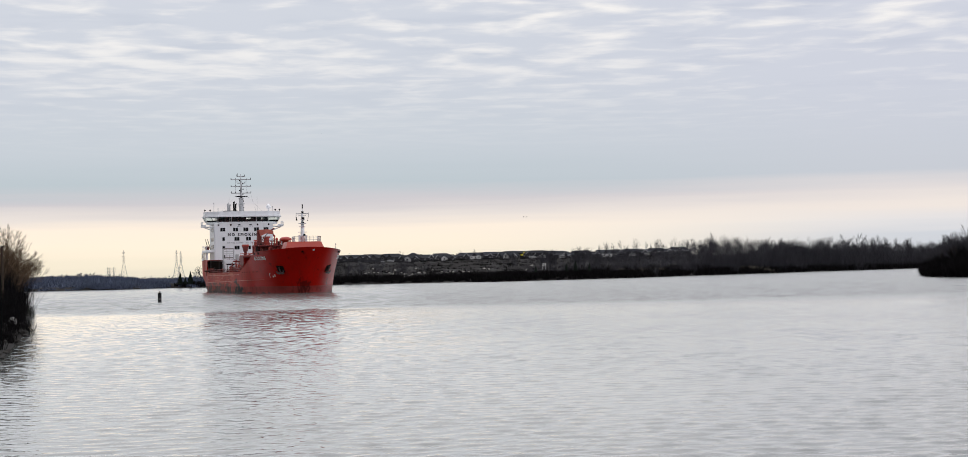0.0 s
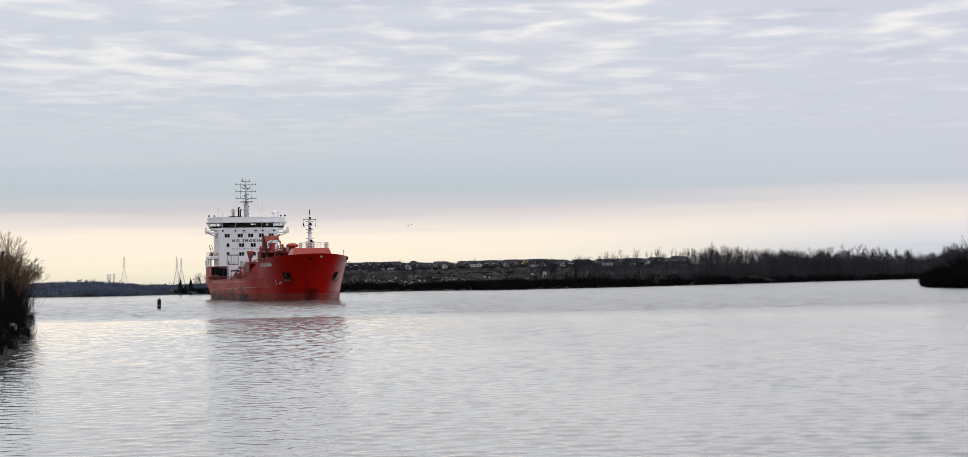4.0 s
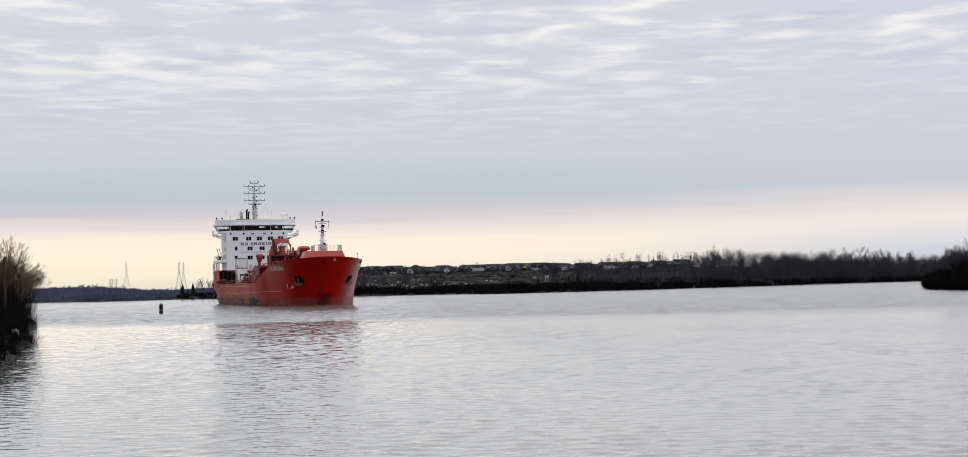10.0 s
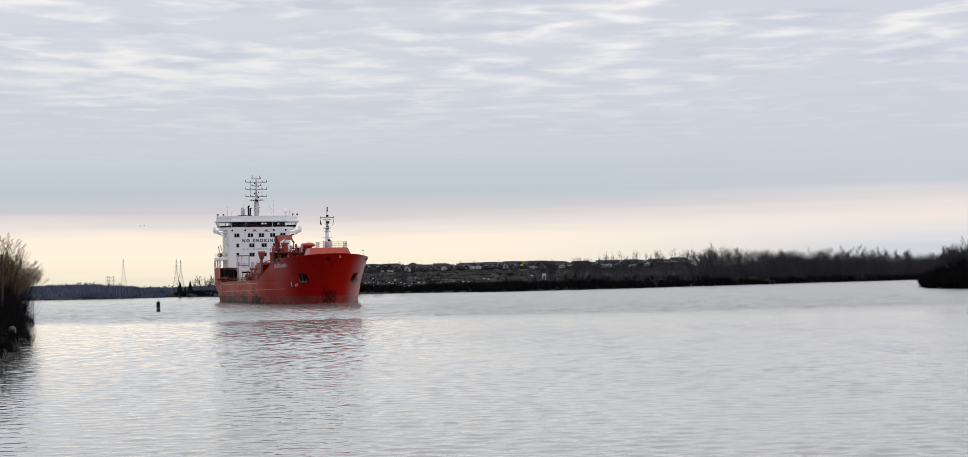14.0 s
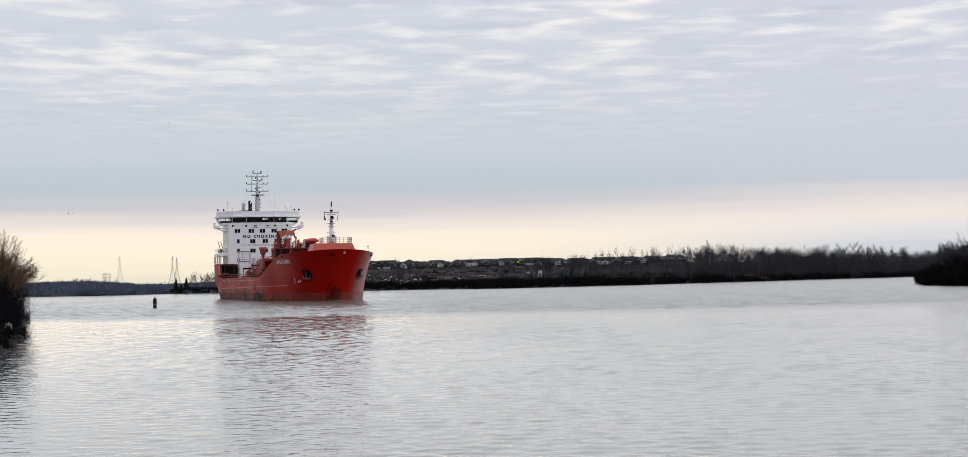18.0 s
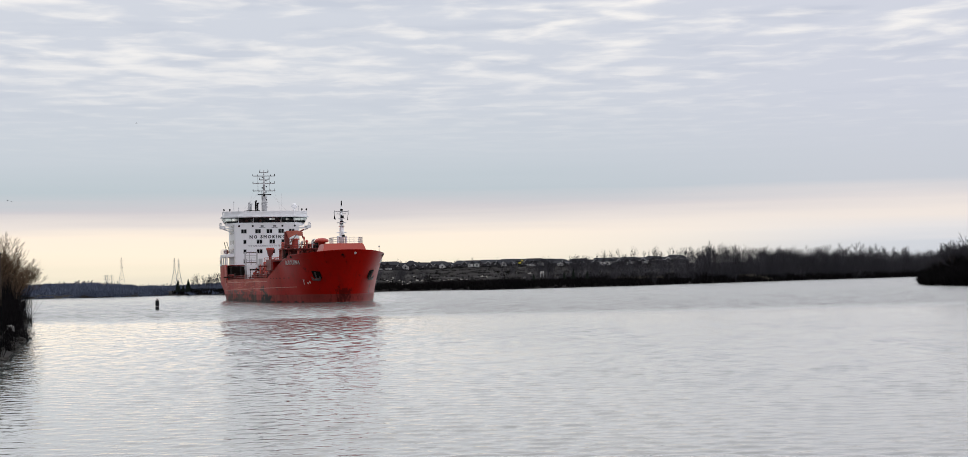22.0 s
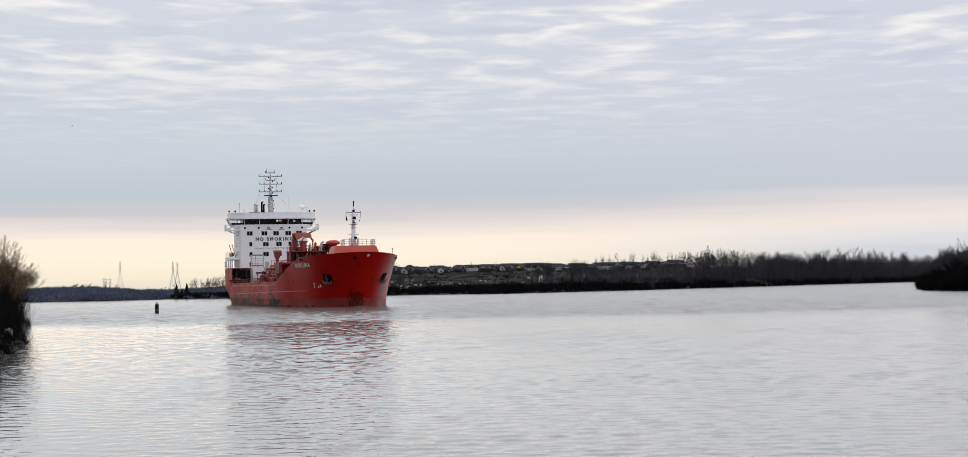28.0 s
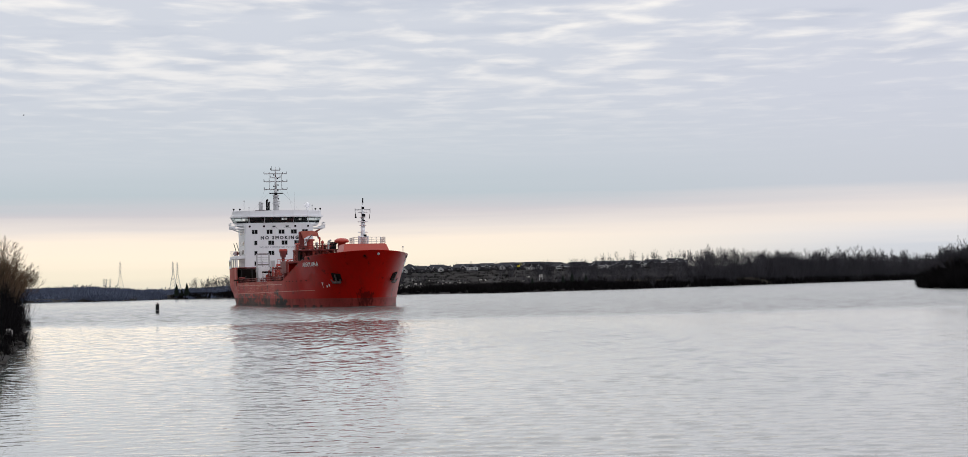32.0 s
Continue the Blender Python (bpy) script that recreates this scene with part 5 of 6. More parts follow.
        tube(bm, (u, v, w), (u + 0.5, v, w + 0.2), 0.2, 0.2, 8)
        tube(bm, (u, v - 0.7, w - 1), (u, v + 0.7, w - 1), 0.1, None, 6)
        part("vent_pipe", bm, DECK_RED if w < 8 else VENT_RED, ship)
    # small fittings crowded on the cargo deck
    rng = random.Random(77)
    for k in range(96):
        u, v = rng.uniform(-117, -50), rng.uniform(-9.6, 5.5)
        mat = rng.choice((DECK_RED, DECK_RED, VENT_RED, DARK, RUST, CRANE_RED))
        bm = B()
        kind = k % 4
        if kind == 0:
            h = rng.uniform(1.2, 3.6)
            tube(bm, (u, v, 4.5), (u, v, 4.5 + h), rng.uniform(0.07, 0.14), None, 6)
            tube(bm, (u - 0.02, v, 4.4 + h), (u + 0.06, v, 4.4 + h), 0.38, None, 10)
            part("valve", bm, mat, ship)
        elif kind == 1:
            a, b, h = rng.uniform(0.3, 0.8), rng.uniform(0.25, 0.7), rng.uniform(0.6, 2.0)
            box(bm, u - a, u + a, v - b, v + b, 4.5, 4.5 + h, 0.05)
            part("deck_box", bm, mat, ship)
        elif kind == 2:
            w, n = rng.uniform(5.2, 8.2), rng.uniform(1.0, 3.0)
            tube(bm, (u, v - n, w), (u, v + n, w), rng.uniform(0.09, 0.2), None, 8)
            for y in (v - n * 0.8, v + n * 0.8):
                tube(bm, (u, y, 4.5), (u, y, w), 0.07, None, 5)
            part("crossover_pipe", bm, mat, ship)
        else:
            h = rng.uniform(1.5, 3.2)
            tube(bm, (u, v, 4.5), (u, v, 4.5 + h), 0.12, None, 6)
            lathe(bm, (u, v, 4.5 + h), [(0.12, 0), (0.3, 0.1), (0.3, 0.3), (0.1, 0.42)], 8)
            part("vent_pipe", bm, mat, ship)
    # stiffeners, openings and a ladder on the face of the manifold platform, fittings on its top
    for k in range(8):
        bm = B()
        y = -2.6 + k * 1.3
        box(bm, cu + 2.6, cu + 2.75, y - 0.06, y + 0.06, 9.3, 12.3)
        part("stiffener", bm, DECK_RED, ship)
    for k in range(26):
        u, v, h = cu + rng.uniform(-2.4, 2.3), rng.uniform(-2.5, 6.4), rng.uniform(1.2, 2.6)
        r = rng.uniform(0.10, 0.30)
        bm = B()
        tube(bm, (u, v, 9.4), (u, v, 9.4 + h), r, None, 8)
        tube(bm, (u, v, 9.3 + h), (u + rng.uniform(-1.0, 1.0), v + rng.uniform(-1.2, 1.2), 9.4 + h), r * 0.9, None, 8)
        part("manifold_pipe", bm, (DECK_RED, VENT_RED, CRANE_RED, RUST, DECK_RED)[k % 5], ship)
    bm = B()
    box(bm, cu - 2.9, cu - 2.6, -2.7, 6.7, 9.4, 12.0, 0.04)
    part("manifold_screen", bm, DECK_RED, ship, "dark red steel screen behind the pipes")
    for k in range(3):
        bm = B()
        box(bm, cu - 2.2, cu + 1.6, -2.3 + k * 3.0, -0.6 + k * 3.0, 9.4, 10.6 + 0.4 * (k % 2), 0.08)
        part("drip_tray", bm, (DARK, DECK_RED, VENT_RED)[k], ship)
    bm = B()
    for y in (-3.3, -2.9):
        tube(bm, (cu + 2.7, y, 4.5), (cu + 2.7, y, 13.2), 0.05, None, 5)
    for k in range(24):
        tube(bm, (cu + 2.7, -3.3, 4.8 + k * 0.34), (cu + 2.7, -2.9, 4.8 + k * 0.34), 0.03, None, 4)
    part("ladder", bm, CRANE_RED, ship)
    for k in range(22):
        u, v = cu + rng.uniform(-2.4, 2.2), rng.uniform(-2.6, 6.6)
        h = rng.uniform(0.4, 1.5)
        bm = B()
        if k % 2:
            tube(bm, (u, v, 12.3), (u, v, 12.3 + h), 0.09, None, 6)
            tube(bm, (u, v - 0.4, 12.1 + h), (u, v + 0.4, 12.1 + h), 0.08, None, 6)
        else:
            box(bm, u - 0.4, u + 0.4, v - 0.3, v + 0.3, 12.3, 12.3 + h * 0.8, 0.05)
        part("deck_fitting", bm, (DECK_RED, VENT_RED, RUST, DARK)[k % 4], ship)
    return ship


SHIP = build_ship()


def ship_pose(t):
    h = radians(HEADING)
    run = 2.3944 * t
    return pose(-37.89 + run * math.sin(h), 395.72 - run * math.cos(h), 0, 0, 0, HEADING - 90)


# ---- trees, scrub, houses ----
def grow(rng, segs, p, d, length, r, level, deepest, bushy, spread=1.0):
    """Adds a limb and its branches to segs: rows of start, end, two radii and the level."""
    n = 3 if level < 2 else 2 if level < deepest or level < 3 else 1
    q, dirn = p, d
    for k in range(n):
        dirn = (dirn + Vector((rng.gauss(0, 0.14), rng.gauss(0, 0.14), rng.gauss(0.04, 0.10)))).normalized()
        e = q + dirn * (length / n)
        r2 = r * (1 - 0.28 * (k + 1) / n * (1.0 if level else 0.8))
        segs.append((q, e, r * (1 - 0.28 * k / n), r2, level))
        q = e
        if level < deepest and (k > 0 or level):
            for j in range(rng.choice(bushy)):
                side = Vector((rng.gauss(0, 1), rng.gauss(0, 1), rng.gauss(0.25, 0.5))).normalized()
                nd = (dirn * rng.uniform(0.55, 0.95) + side * rng.uniform(0.5, 0.85) * spread + Vector((0, 0, 0.3 * (1 - spread)))).normalized()
                grow(rng, segs, q, nd, length * rng.uniform(0.48, 0.72), max(r2 * 0.55, 0.012), level + 1, deepest, bushy, spread)
    if level < deepest:
        grow(rng, segs, q, dirn, length * 0.62, max(r * 0.6, 0.012), level + 1, deepest, bushy, spread)


def bare_limbs(seed, height, stems, lean, deepest, bushy=(1, 2), thick=0.02, spread=1.0):
    rng = random.Random(seed)
    segs = []
    for k in range(stems):
        a = k / stems * math.tau + rng.uniform(-0.5, 0.5)
        d = Vector((math.cos(a) * lean, math.sin(a) * lean, 1.0)).normalized() if stems > 1 else Vector((rng.gauss(0, 0.05), rng.gauss(0, 0.05), 1)).normalized()
        base = Vector((math.cos(a) * 0.25, math.sin(a) * 0.25, -0.3)) if stems > 1 else Vector((0, 0, -0.3))
        grow(rng, segs, base, d, height * rng.uniform(0.38, 0.48), height * thick / (stems ** 0.4), 0, deepest, bushy, spread)
    top = max(s[1].z for s in segs)
    f = height / top
    segs = [(a * f, b * f, r0, r1, lv) for a, b, r0, r1, lv in segs]
    # shed limbs that droop to the ground or straggle far out
    return [g for g in segs if g[4] == 0 or (g[1].xy.length < 0.6 * height and g[1].z > 0.28 * g[1].xy.length and g[0].z > 0.28 * g[0].xy.length)]


def tubes(segs, sides):
    """Open tapered tubes over the segments: vertices and faces as arrays."""
    a = np.array([s[0][:] for s in segs])
    b = np.array([s[1][:] for s in segs])
    r = np.array([(s[2], s[3]) for s in segs])
    d = b - a
    d /= np.linalg.norm(d, axis=1)[:, None] + 1e-9
    h = np.where(np.abs(d[:, 2:3]) > 0.9, np.array([[1.0, 0, 0]]), np.array([[0, 0, 1.0]]))
    s = np.cross(d, h)
    s /= np.linalg.norm(s, axis=1)[:, None] + 1e-9
    t = np.cross(d, s)
    ang = np.arange(sides) * math.tau / sides
    ring = s[:, None, :] * np.cos(ang)[None, :, None] + t[:, None, :] * np.sin(ang)[None, :, None]
    v = np.concatenate([a[:, None] + ring * r[:, :1, None], b[:, None] + ring * r[:, 1:, None]], 1)
    k = np.arange(sides)
    f = np.stack([k, (k + 1) % sides, (k + 1) % sides + sides, k + sides], -1)
    faces = (np.arange(len(segs))[:, None, None] * 2 * sides + f[None]).reshape(-1, 4)
    return v.reshape(-1, 3), faces


def bare_tree(name, seed, height, stems, lean, deepest, label, category, bushy=(1, 2), thick=0.02, min_r=0.0, twig=None, spread=1.0):
    segs = bare_limbs(seed, height, stems, lean, deepest, bushy, thick, spread)
    segs = [(a, b, max(r0, min_r), max(r1, min_r), lv) for a, b, r0, r1, lv in segs]
    tree = tagged(new(name), label, category)
    for pname, keep, sides, mat in (("trunk", lambda lv: lv < 2, 5, BARK), ("crown", lambda lv: lv >= 2, 3, twig or TWIG)):
        v, f = tubes([s for s in segs if keep(s[4])], sides)
        ob = new(pname, mesh_of(pname, v.tolist(), f.tolist(), mat))
        ob.parent = tree
    return tree


def ground_z(x, y):
    return float(land_height(np.array([x]), np.array([y]))[0])


def plant(tree, spots, rng, scale=(0.85, 1.15), group="", tilt=0.0):
    """The tree at the first spot and copies at the others, leaning over by tilt degrees towards +x."""
    first = True
    for x, y, *f in spots:
        m = pose(x, y, ground_z(x, y) - 0.05, 0, tilt, 0) @ pose(0, 0, 0, 0, 0, rng.uniform(0, 360))
        s = rng.uniform(*scale) * (f[0] if f else 1.0)
        if first:
            ob = tree
            ob.matrix_basis = m
        else:
            ob = copy_thing(tree, m)
        ob.scale = (s, s, s * rng.uniform(0.92, 1.08))
        if group:
            ob["group"] = group
        first = False


def tufts(name, spots, rng, height, width, blades, blade_w, mat, label, category):
    """Dense low scrub as one piece of stuff: bunches of thin stems that fan out from the ground."""
    zs = land_height(np.array([s[0] for s in spots]), np.array([s[1] for s in spots]))
    spots = [s for s, h in zip(spots, zs) if h > -0.12]
    n = len(spots)
    r = np.random.RandomState(rng.randint(0, 9999))
    xy = np.array([s[:2] for s in spots])
    size = np.array([s[2] if len(s) > 2 else 1.0 for s in spots])
    z = land_height(xy[:, 0], xy[:, 1])
    base = np.repeat(np.column_stack([xy, z - 0.1]), blades, 0)
    sz = np.repeat(size, blades)
    m = n * blades
    base[:, :2] += np.clip(r.normal(0, 0.35, (m, 2)), -0.6, 0.6) * width * sz[:, None]
    lean = np.clip(r.normal(0, 0.38, (m, 2)), -0.42, 0.42)
    ln = height * sz * r.uniform(0.35, 1.0, m) ** 0.8
    tip = base + np.column_stack([lean[:, 0] * ln, lean[:, 1] * ln, ln])
    a = r.uniform(0, math.pi, m)
    w = np.column_stack([np.cos(a), np.sin(a), np.zeros(m)]) * (blade_w * r.uniform(0.6, 1.4, m))[:, None]
    mid = base * 0.45 + tip * 0.55 + np.column_stack([r.normal(0, 0.08, (m, 2)) * height, np.zeros(m)])
    v = np.stack([base - w, base + w, mid + w * 0.8, mid - w * 0.8, tip], 1).reshape(-1, 3)
    k = np.arange(m)[:, None] * 5
    quads = (k + np.array([[0, 1, 2, 3]])).tolist()
    tris = (k + np.array([[3, 2, 4]])).tolist()
    ob = new(name, mesh_of(name, v.tolist(), quads + tris, mat))
    return tagged(ob, label, category, kind="stuff")


def far_wood(name, spots, rng, variants, label, category="woods", mat=None, squeeze=1.0):
    """A far wood as one piece of stuff: many bare trees, each turned and sized on its own."""
    vs, fs, off = [], [], 0
    for x, y, h in spots:
        if ground_z(x, y) < 0.1:
            continue
        v, f = variants[rng.randrange(len(variants))]
        a, s = rng.uniform(0, math.tau), h / 10.0
        c, q = math.cos(a) * s * rng.uniform(0.8, 1.15), math.sin(a) * s
        w = np.column_stack([(v[:, 0] * c - v[:, 1] * q) * squeeze + x, (v[:, 0] * q + v[:, 1] * c) * squeeze + y, v[:, 2] * s + ground_z(x, y)])
        vs.append(w)
        fs.append(f + off)
        off += len(v)
    ob = new(name, mesh_of(name, np.concatenate(vs).tolist(), np.concatenate(fs).tolist(), mat or FAR_TWIG))
    return tagged(ob, label, category, kind="stuff")


def along(line, rng, n, inland, jitter=0.0):
    """n spots beside a shoreline, on its land side (to the left of its run), inland metres in."""
    lens = [math.dist(a, b) for a, b in zip(line, line[1:])]
    total = sum(lens)
    out = []
    for _ in range(n):
        s = rng.uniform(0, total)
        for (a, b), ln in zip(zip(line, line[1:]), lens):
            if s <= ln:
                break
            s -= ln
        dx, dy = (b[0] - a[0]) / ln, (b[1] - a[1]) / ln
        d = rng.uniform(*inland)
        out.append((a[0] + dx * s - dy * d + rng.gauss(0, jitter), a[1] + dy * s + dx * d + rng.gauss(0, jitter)))
    return out


def build_plants():
    rng = random.Random(11)
    # left bank: tall many-stemmed willows over dark scrub and stones
    kinds = [bare_tree("bare_willow", 33 + k, 9.5, 8, 0.60, 5, "bare many-stemmed willow on the river bank", "tree", (1, 1, 1, 2), 0.011, 0.0075, None, 0.58) for k in range(3)]
    plant(kinds[0], [(-60.4, 214), (-65.0, 226)], rng, (0.94, 1.0), "willows on the bank", 10)
    plant(kinds[1], [(-59.4, 219), (-62.0, 216), (-67, 236)], rng, (0.80, 0.88), "willows on the bank", 21)
    plant(kinds[2], [(-61.4, 230), (-57.2, 211)], rng, (0.58, 0.68), "willows on the bank")
    shore = [(-25, 93), (-36, 141), (-41.8, 162), (-54.6, 215), (-67, 258)]
    spots = [(x, y, rng.uniform(0.5, 1.25)) for x, y in along(shore, rng, 620, (1.5, 16.0), 0.6)]
    spots = [(x, y, f * min(1.0, 0.5 + max(0.0, y - 120) / 170)) for x, y, f in spots]
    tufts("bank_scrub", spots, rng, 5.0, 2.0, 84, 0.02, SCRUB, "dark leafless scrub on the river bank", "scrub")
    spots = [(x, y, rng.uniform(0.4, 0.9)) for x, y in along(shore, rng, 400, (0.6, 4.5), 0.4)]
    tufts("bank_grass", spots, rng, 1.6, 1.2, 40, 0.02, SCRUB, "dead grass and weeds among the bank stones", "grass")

    # right point: a dense dark thicket
    kinds = [bare_tree("bare_tree", 51 + k, 9.0, 1 + (k % 2), 0.3, 4, "bare dark tree in a riverside thicket", "tree", (1, 1, 2), 0.014, 0.024, FAR_TWIG, 0.75) for k in range(4)]
    def point_edge(y):
        return float(np.interp(y, [430, 445, 480, 505, 582, 640], [124, 120.4, 120.6, 125.6, 142.6, 163]))

    tall, low = [], []
    for _ in range(125):
        y = rng.uniform(446, 600)
        x = point_edge(y) + rng.uniform(3, 42)
        # the wood steps down towards the tip of the point
        f = float(np.interp(x / y, [0.246, 0.262, 0.290], [0.76, 1.12, 1.34]))
        (tall if x / y > 0.2625 else low).append((x, y, f))
    for k in range(2):
        plant(kinds[k], tall[k::2], rng, (0.84, 1.06), "trees on the point")
        plant(kinds[k + 2], low[k::2], rng, (0.84, 1.08), "trees on the point")
    spots = []
    for k in range(850):
        y = rng.uniform(440, 600)
        edge = point_edge(y)
        inland = rng.uniform(-0.4, 3) if k % 3 == 0 else rng.uniform(2, 34)
        spots.append((edge + inland, y, min(1.15, rng.uniform(0.3, 0.6) + inland * 0.045) * (1.3 if (edge + inland) / y > 0.264 else 1.15 if (edge + inland) / y > 0.256 else 1.0)))
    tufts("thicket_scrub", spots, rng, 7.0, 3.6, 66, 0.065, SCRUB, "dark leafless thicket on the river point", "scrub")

    # far woods
    variants = []
    for k in range(5):
        segs = bare_limbs(81 + k, 10.0, 1, 0.22, 4, (1, 1, 2), 0.0085, (0.72, 0.85, 0.8, 0.66, 0.9)[k])
        variants.append(tubes([(a, b, max(r0, 0.020 if lv > 3 else 0.03), max(r1, 0.014 if lv > 3 else 0.02), lv) for a, b, r0, r1, lv in segs], 3))
    light = []
    for k in range(4):
        segs = bare_limbs(91 + k, 10.0, 1, 0.22, 3, (1, 2), 0.0085, 0.75)
        light.append(tubes([(a, b, max(r0, 0.034), max(r1, 0.022), lv) for a, b, r0, r1, lv in segs], 3))
    small = []
    for k in range(4):
        segs = bare_limbs(131 + k, 10.0, 1, 0.22, 2, (2, 3), 0.02, 0.8)
        small.append(tubes([(a, b, max(r0, 0.10), max(r1, 0.07), lv) for a, b, r0, r1, lv in segs], 3))
    right = [(70, 815), (207, 1116), (325, 1332), (400, 1432)]
    spots = [(x, y, rng.uniform(14.0, 22.0)) for x, y in along(right, rng, 160, (3, 70), 3)]
    spots += [(x, y, rng.uniform(12.5, 18.0)) for x, y in along(right[1:], rng, 90, (3, 40), 3)]
    spots = [(x, y, h * (0.62 if x < 118 else 1.0) * (1.0 + 0.16 * float(wavy(x, y, 60, 8)))) for x, y, h in spots]
    far_wood("far_wood", spots, rng, variants, "grey-brown bare wood along the far shore", squeeze=0.85)
    spots = [(x, y, rng.uniform(11.5, 19) * (0.62 if x < 118 else 1.0)) for x, y in along(right, rng, 380, (6, 80), 3)]
    far_wood("far_wood_behind", spots, rng, light, "grey-brown bare wood behind the far shore", squeeze=0.85)
    spots = [(x, y, rng.uniform(0.55, 1.15)) for x, y in along(right, rng, 620, (4, 60), 2)]
    spots = [(x, y, f * (0.42 if x < 118 else 1.0 if x < 150 else 1.3)) for x, y, f in spots]
    tufts("far_saplings", spots, rng, 13.0, 5.0, 56, 0.055, FAR_TWIG, "grey-brown saplings crowding below the far wood", "saplings")
    spots = [(x, y, rng.uniform(0.4, 0.9)) for x, y in along(right, rng, 420, (3, 40), 2)]
    spots += [(x, y, rng.uniform(0.3, 0.6)) for x, y in along(right, rng, 700, (-0.5, 7), 0.8)]
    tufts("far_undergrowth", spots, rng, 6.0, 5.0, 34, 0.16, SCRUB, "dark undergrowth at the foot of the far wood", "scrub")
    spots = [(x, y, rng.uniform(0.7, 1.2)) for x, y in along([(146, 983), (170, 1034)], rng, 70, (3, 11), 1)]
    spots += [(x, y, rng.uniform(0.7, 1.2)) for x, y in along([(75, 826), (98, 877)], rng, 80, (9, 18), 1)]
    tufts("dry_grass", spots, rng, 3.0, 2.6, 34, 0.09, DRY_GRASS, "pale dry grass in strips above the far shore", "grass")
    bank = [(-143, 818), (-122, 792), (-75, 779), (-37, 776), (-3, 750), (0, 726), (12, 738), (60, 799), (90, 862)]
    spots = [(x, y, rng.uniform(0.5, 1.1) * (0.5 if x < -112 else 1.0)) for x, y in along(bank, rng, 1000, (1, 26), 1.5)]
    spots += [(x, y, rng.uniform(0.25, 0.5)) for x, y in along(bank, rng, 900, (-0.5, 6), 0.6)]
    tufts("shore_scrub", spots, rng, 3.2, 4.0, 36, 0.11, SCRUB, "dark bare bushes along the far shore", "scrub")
    spots = [(x, y, rng.uniform(0.35, 0.7)) for x, y in along([(-176, 764), (-162, 764), (-150, 792), (-143, 817)], rng, 260, (-0.4, 9), 0.5)]
    tufts("cove_scrub", spots, rng, 3.0, 3.0, 30, 0.10, HILL_TWIG, "low scrub round a far cove, tinted blue for haze", "scrub")
    # sparse trees behind and between the houses
    spots = [(rng.uniform(95, 190), rng.uniform(1280, 1560), rng.uniform(9, 15.5)) for _ in range(60)]
    spots += [(rng.uniform(-120, 100), rng.uniform(1530, 1600), rng.uniform(8, 10.5)) for _ in range(16)]
    spots += [(rng.uniform(20, 130), rng.uniform(850, 1150), rng.uniform(3, 6)) for _ in range(30)]
    far_wood("hedgerow_trees", spots, rng, light, "thin bare trees standing among far houses", "trees", squeeze=0.6)
    # weeds and brambles over the rising field
    spots = []
    for _ in range(1500):
        y = rng.uniform(800, 1480)
        spots.append((rng.uniform(-0.11, 0.105) * y, y, rng.uniform(0.3, 1.0)))
    tufts("field_weeds", spots, rng, 2.2, 4.0, 14, 0.10, SCRUB, "dark weeds and brambles over the far field", "weeds")
    # headland behind the ship, and the low wooded hills up the river
    spots = [(x, y, rng.uniform(6.5, 9.8) * (0.38 if x < -124 else 1.0)) for x, y in along([(-146, 822), (-122, 792), (-75, 780), (-30, 776)], rng, 90, (3, 40), 2)]
    spots += [(rng.uniform(-130, -100), rng.uniform(800, 822), rng.uniform(5.5, 8.8)) for _ in range(34)]
    far_wood("headland_wood", spots, rng, light, "bare trees on a low headland")
    spots = []
    for _ in range(300):
        y = rng.uniform(790, 1540)
        spots.append((rng.uniform(-0.31, -0.135) * y, y, rng.uniform(1.5, 2.9)))
    spots = [(x, y, h * (1.0 + 0.8 * math.exp(-((x / y + 0.222) / 0.03) ** 2))) for x, y, h in spots]
    far_wood("hill_wood", spots, rng, small, "bare woods on low far hills, tinted blue for haze", mat=HILL_TWIG)
    spots = []
    for _ in range(1500):
        y = rng.uniform(770, 1560)
        q = rng.uniform(-0.31, -0.14)
        spots.append((q * y, y, rng.uniform(0.5, 1.1) * (0.8 + 0.75 * math.exp(-((q + 0.222) / 0.03) ** 2))))
    spots += [(x, y, rng.uniform(0.3, 0.7)) for x, y in along([(-420, 747), (-191, 762), (-162, 762), (-150, 790)], rng, 420, (-0.3, 14), 0.6)]
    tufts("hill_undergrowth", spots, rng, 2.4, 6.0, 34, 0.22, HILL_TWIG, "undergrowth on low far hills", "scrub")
    # conifers on the headland
    for k, (x, y, h) in enumerate(((-139.0, 816, 5.8), (-133.0, 808, 6.2), (-136, 812, 3.4), (-104, 795, 4.6), (36, 792, 5.0), (40.5, 800, 6.2), (47, 806, 5.0), (22, 775, 4.2))):
        tree = tagged(new("conifer"), "small dark conifer above the far shore", "tree", "conifers")
        bm = B()
        tube(bm, (0, 0, -0.2), (0, 0, h), 0.14, 0.03, 6)
        part("trunk", bm, BARK, tree)
        verts, faces = [], []
        rr = random.Random(900 + k)
